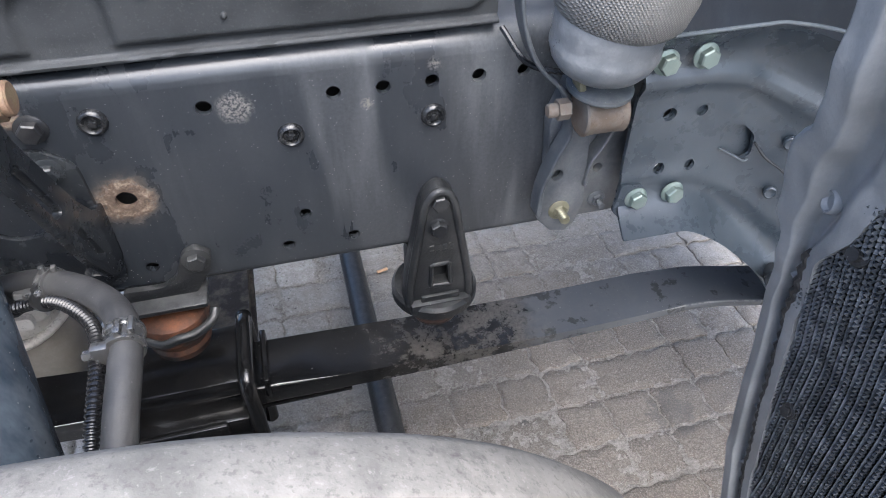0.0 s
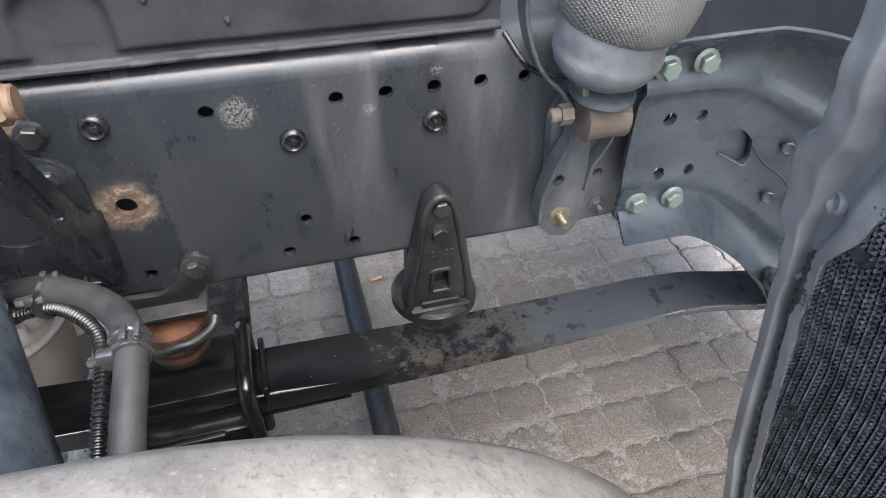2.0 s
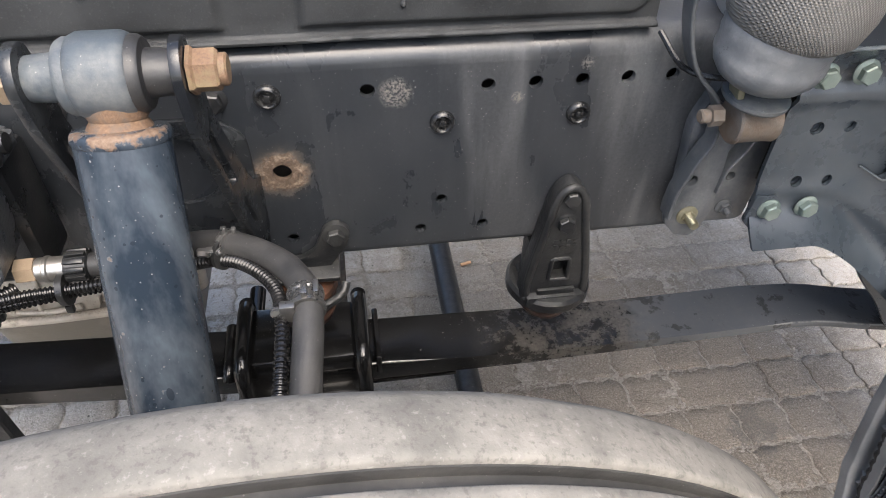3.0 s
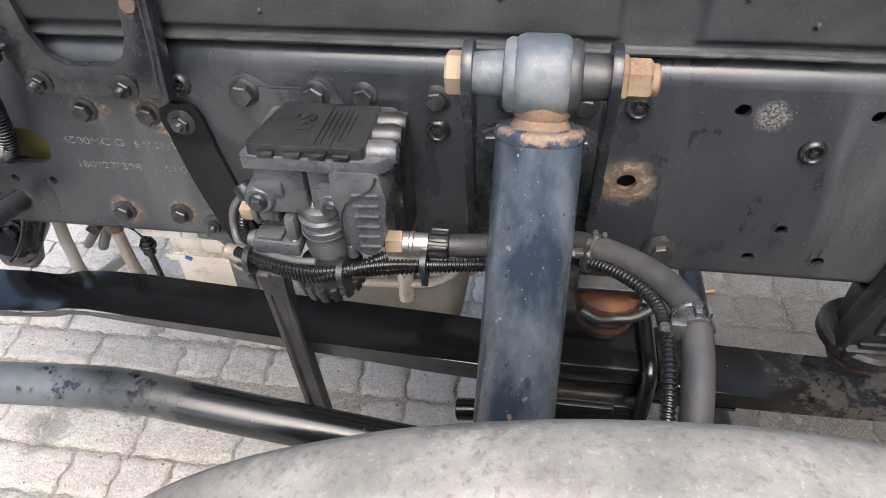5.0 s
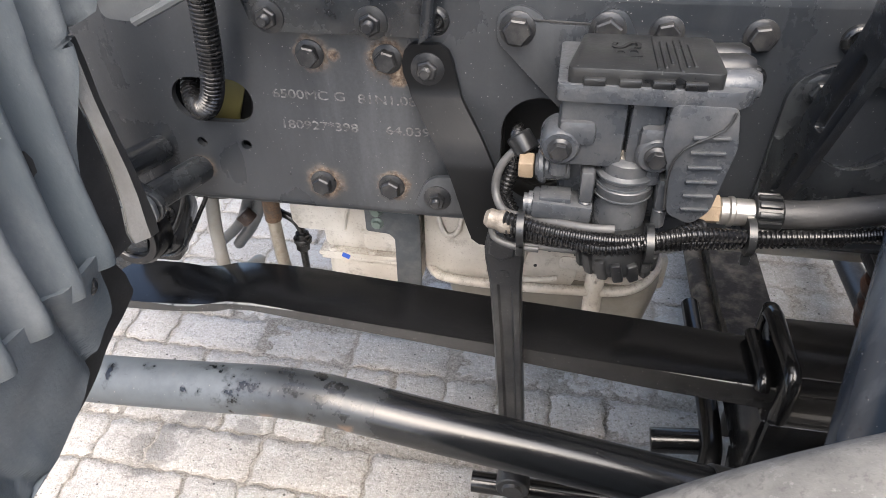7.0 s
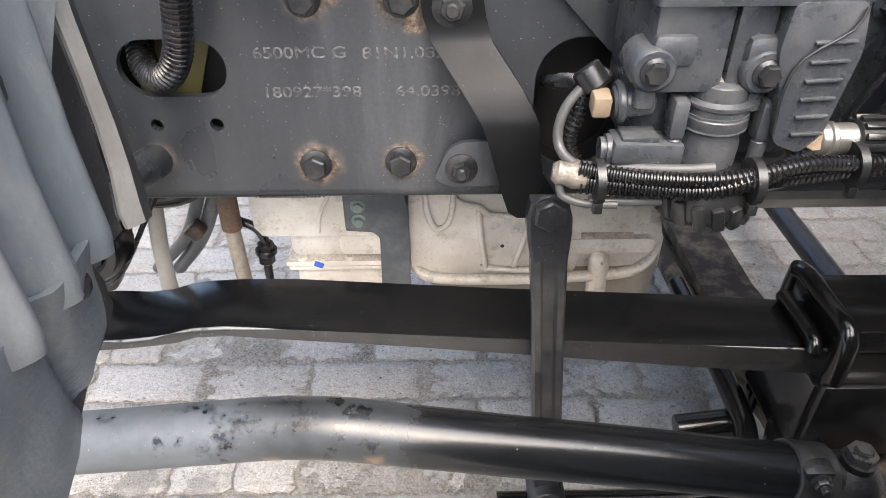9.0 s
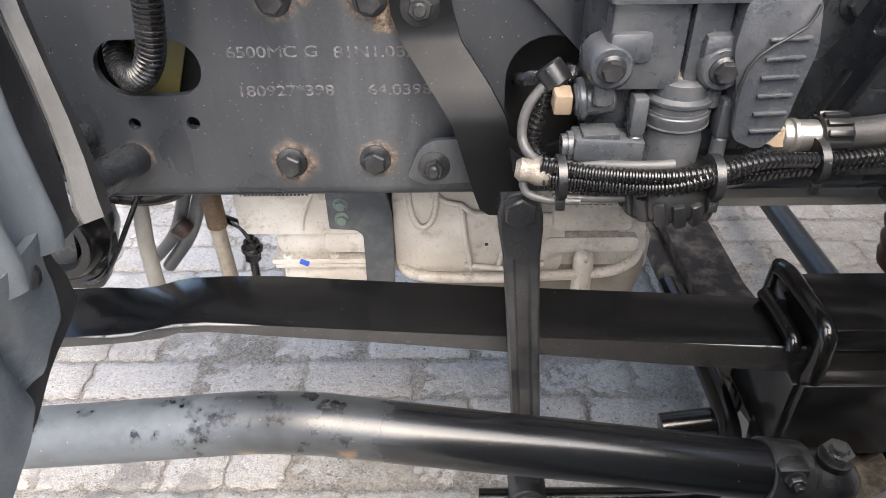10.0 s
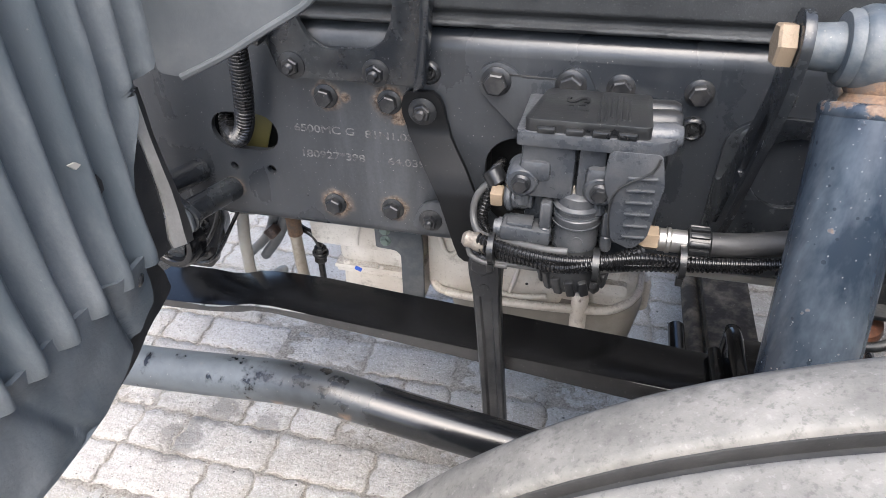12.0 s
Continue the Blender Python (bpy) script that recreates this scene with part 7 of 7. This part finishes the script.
part("web", plate(rounded([(-0.56, 0.6), (-0.45, 0.6), (-0.455, 0.52), (-0.49, 0.43), (-0.55, 0.43)], 0.01), 0.02, [circle(-0.51, 0.47, 0.014)], facing(0.075), 0.003), BLACK, mountr)
part("bolt", hex_bolt((-0.49, 0.075, 0.515), OUT, 0.02, 0.012, 0.016), BLACKBOLT, mountr)
part("wire_loop", sweep([(-0.43, 0.06, 0.59), (-0.445, 0.05, 0.54), (-0.47, 0.045, 0.5), (-0.5, 0.05, 0.47)], 0.0035, 8), LOOM, mountr)
part("wire_loop", sweep([(-0.4, 0.08, 0.585), (-0.43, 0.07, 0.53), (-0.48, 0.07, 0.455), (-0.53, 0.08, 0.43)], 0.003, 8), LOOM, mountr)

butt = thing("cigarette_end", "tan cigarette end lying on the paving", "litter", (0.78 - 0.055, 0.575, 0.0))
part("paper", rod((0.71, 0.57, 0.0055), (0.737, 0.577, 0.0055), 0.004, 12), PAPER, butt)
# Out-of-view panel, added to keep front sky light off ground and rail.
closing = part("front_light_block", box((1.6, 0.8, 0.85), (0.06, 2.8, 1.2), 0.01), GUARDGREY)
tagged(closing, "unseen plain grey panel added in front to block sky light", "wall", kind="structure")
# Slab above the view, added as an occluder over the front end.
nose = part("overhead_light_block", box((1.32, -0.35, 1.42), (0.65, 1.3, 0.05), 0.01), GUARDGREY)
tagged(nose, "unseen plain slab added overhead to shade the front mudguard half", "ceiling", kind="structure")
# Hidden dark wall, added so the spring's top does not mirror the sky.
bay = part("rear_sky_block", box((0.3, 0.62, 1.0), (2.5, 0.06, 0.5), 0.01), DARK)
tagged(bay, "unseen plain dark wall added behind the rail to block sky reflections", "wall", kind="structure")

# Out-of-view wall, added to stop light coming in from the far side.
far_side = part("far_light_block", box((0.95, 1.75, 0.75), (1.3, 0.06, 1.4), 0.01), RUBBER)
tagged(far_side, "unseen plain dark wall added to darken the ground under the truck", "wall", kind="structure")

# ---- paving ----
PX, PY = 0.2055, 0.0965
AMP = 0.004


def paver_outline(m=16):
    """Wavy interlocking outline of a block, about its middle."""
    w, h, j = PX / 2, PY / 2, 0.0022
    tri = lambda s: 4 * abs(s - math.floor(s + 0.5)) - 1
    pts = []
    for k in range(m):
        x = -w + PX * k / m
        pts.append((x, -h + j + AMP * 0.8 * tri(4 * (x + w) / PX)))
    for k in range(8):
        y = -h + PY * k / 8
        pts.append((w - j + AMP * tri(2 * (y + h) / PY + 0.25), y))
    for k in range(m):
        x = w - PX * k / m
        pts.append((x, h - j + AMP * 0.8 * tri(4 * (x + w) / PX)))
    for k in range(8):
        y = h - PY * k / 8
        pts.append((-w + j + AMP * tri(2 * (y + h) / PY + 0.25), y))
    fixed = []
    for k, (x, y) in enumerate(pts):
        if k in (0, 16, 24, 40):
            x *= 1 - 0.03
        fixed.append((x, y))
    return fixed


def paver_mesh(seed):
    rnd = random.Random(seed)
    b = bmesh.new()
    out = [(x + rnd.uniform(-0.001, 0.001), y + rnd.uniform(-0.001, 0.001)) for x, y in paver_outline()]
    tri = lambda s: 4 * abs(s - math.floor(s + 0.5)) - 1
    seam = [(AMP * 0.7 * tri(2 * k / 8 + 0.25) + rnd.uniform(-0.001, 0.001), -PY / 2 + PY * k / 8) for k in range(1, 8)]
    for sign in (-1, 1) if seed < 0 else (0,):
        half, gap = [], sign * rnd.uniform(0.0012, 0.0022)
        if sign > 0:
            half = [(x, y) for x, y in out if x > 0.0015] + [(x + gap, y) for x, y in seam[::-1]]
        elif sign < 0:
            left = [(x, y) for x, y in out if x < -0.0015]
            k = next(i for i, (x, y) in enumerate(left) if y > 0.02 and x > -0.02)
            half = left[:k] + [(x + gap, y) for x, y in seam] + left[k:]
        else:
            half = out
        cx = sign * PX / 4
        worn = [(rnd.uniform(0.955, 0.978), rnd.uniform(-0.0022, -0.0006)) for q in half]
        low = [b.verts.new((x, y, -0.012)) for x, y in half]
        rim = [b.verts.new((cx + (x - cx) * 0.992, y * 0.986, -0.003 + rnd.uniform(-0.001, 0.001))) for x, y in half]
        top = [b.verts.new((cx + (x - cx) * f, y * (f - 0.02), dz)) for (x, y), (f, dz) in zip(half, worn)]
        core = [b.verts.new((cx + (x - cx) * 0.6, y * 0.6, rnd.uniform(-0.0006, 0.0006))) for x, y in half]
        n = len(half)
        for p, q in ((low, rim), (rim, top), (top, core)):
            for k in range(n):
                j = (k + 1) % n
                b.faces.new((p[k], p[j], q[j], q[k]))
        b.faces.new(core)
    me = bpy.data.meshes.new("paver")
    b.to_mesh(me)
    b.free()
    me.materials.append(STONE)
    me.shade_smooth()
    return me


variants = [paver_mesh(s) for s in (0, 1, 2, -1, -2, -3, -4)]
rnd = random.Random(11)
field_v, field_f = [], []
base = [([tuple(v.co) for v in me.vertices], [tuple(p.vertices) for p in me.polygons]) for me in variants]
for row in range(-40, 66):
    y = 0.0465 + row * PY
    for col in range(-26, 27):
        x = -0.2475 + col * PX + (0.0 if row % 2 else PX / 2) + 0.004 * math.sin(row * 1.7)
        dz = rnd.uniform(-0.0022, 0.0018)
        spin = rnd.uniform(-0.008, 0.008)
        k = rnd.randrange(7)
        if -0.9 < x < 1.55 and -0.25 < y < 1.02:
            ob = new("paver", variants[k])
            ob.matrix_world = Matrix.Translation((x, y, dz)) @ Euler((rnd.uniform(-0.006, 0.006), rnd.uniform(-0.004, 0.004), spin)).to_matrix().to_4x4()
            ob.parent = ground
        else:
            vs, fs = base[k]
            off = len(field_v)
            field_v += [(vx + x, vy + y, vz + dz) for vx, vy, vz in vs]
            field_f += [tuple(i + off for i in f) for f in fs]
me = bpy.data.meshes.new("paver_field")
me.from_pydata(field_v, [], field_f)
me.materials.append(STONEFAR)
field = new("paver_field", me)
field.parent = ground
tagged(field, "", "", "", "stuff")

# grit that fills the joints and spills over the stones
step = 0.0045
nx, ny = int(2.4 / step), int(1.3 / step)
gv, gf = [], []
for j in range(ny + 1):
    for i in range(nx + 1):
        x, y = -0.9 + i * step, -0.25 + j * step
        h = 0.55 * noise.noise((x * 55, y * 55, 0)) + 0.45 * noise.noise((x * 140, y * 140, 3)) + 0.6 * noise.noise((x * 7, y * 7, 9))
        gv.append((x, y, -0.0026 + 0.003 * h))
for j in range(ny):
    for i in range(nx):
        a = j * (nx + 1) + i
        gf.append((a, a + 1, a + nx + 2, a + nx + 1))
me = bpy.data.meshes.new("joint_grit")
me.from_pydata(gv, [], gf)
me.materials.append(GRIT)
me.shade_smooth()
grit = new("joint_grit", me)
grit.parent = ground
tagged(grit, "crumbly grit in the joints", "", "", "stuff")
cv, cf = [], []
for k in range(14000):
    x, y = rnd.uniform(-0.9, 1.5), rnd.uniform(-0.25, 1.0)
    if noise.noise((x * 6, y * 6, 4)) < rnd.uniform(-0.5, 0.5):
        continue
    r = rnd.uniform(0.0007, 0.003) * rnd.uniform(0.5, 1.0)
    o = len(cv)
    cv += [(x + r * rnd.uniform(0.6, 1.3) * math.cos(a), y + r * rnd.uniform(0.6, 1.3) * math.sin(a), 0.0) for a in (0, 1.57, 3.14, 4.71)]
    cv.append((x + r * rnd.uniform(-0.4, 0.4), y + r * rnd.uniform(-0.4, 0.4), 0.001 + r))
    cf += [(o, o + 1, o + 4), (o + 1, o + 2, o + 4), (o + 2, o + 3, o + 4), (o + 3, o, o + 4)]
me = bpy.data.meshes.new("loose_crumbs")
me.from_pydata(cv, [], cf)
me.materials.append(GRIT)
crumbs = new("loose_crumbs", me)
crumbs.parent = ground
tagged(crumbs, "loose stone crumbs", "", "", "stuff")
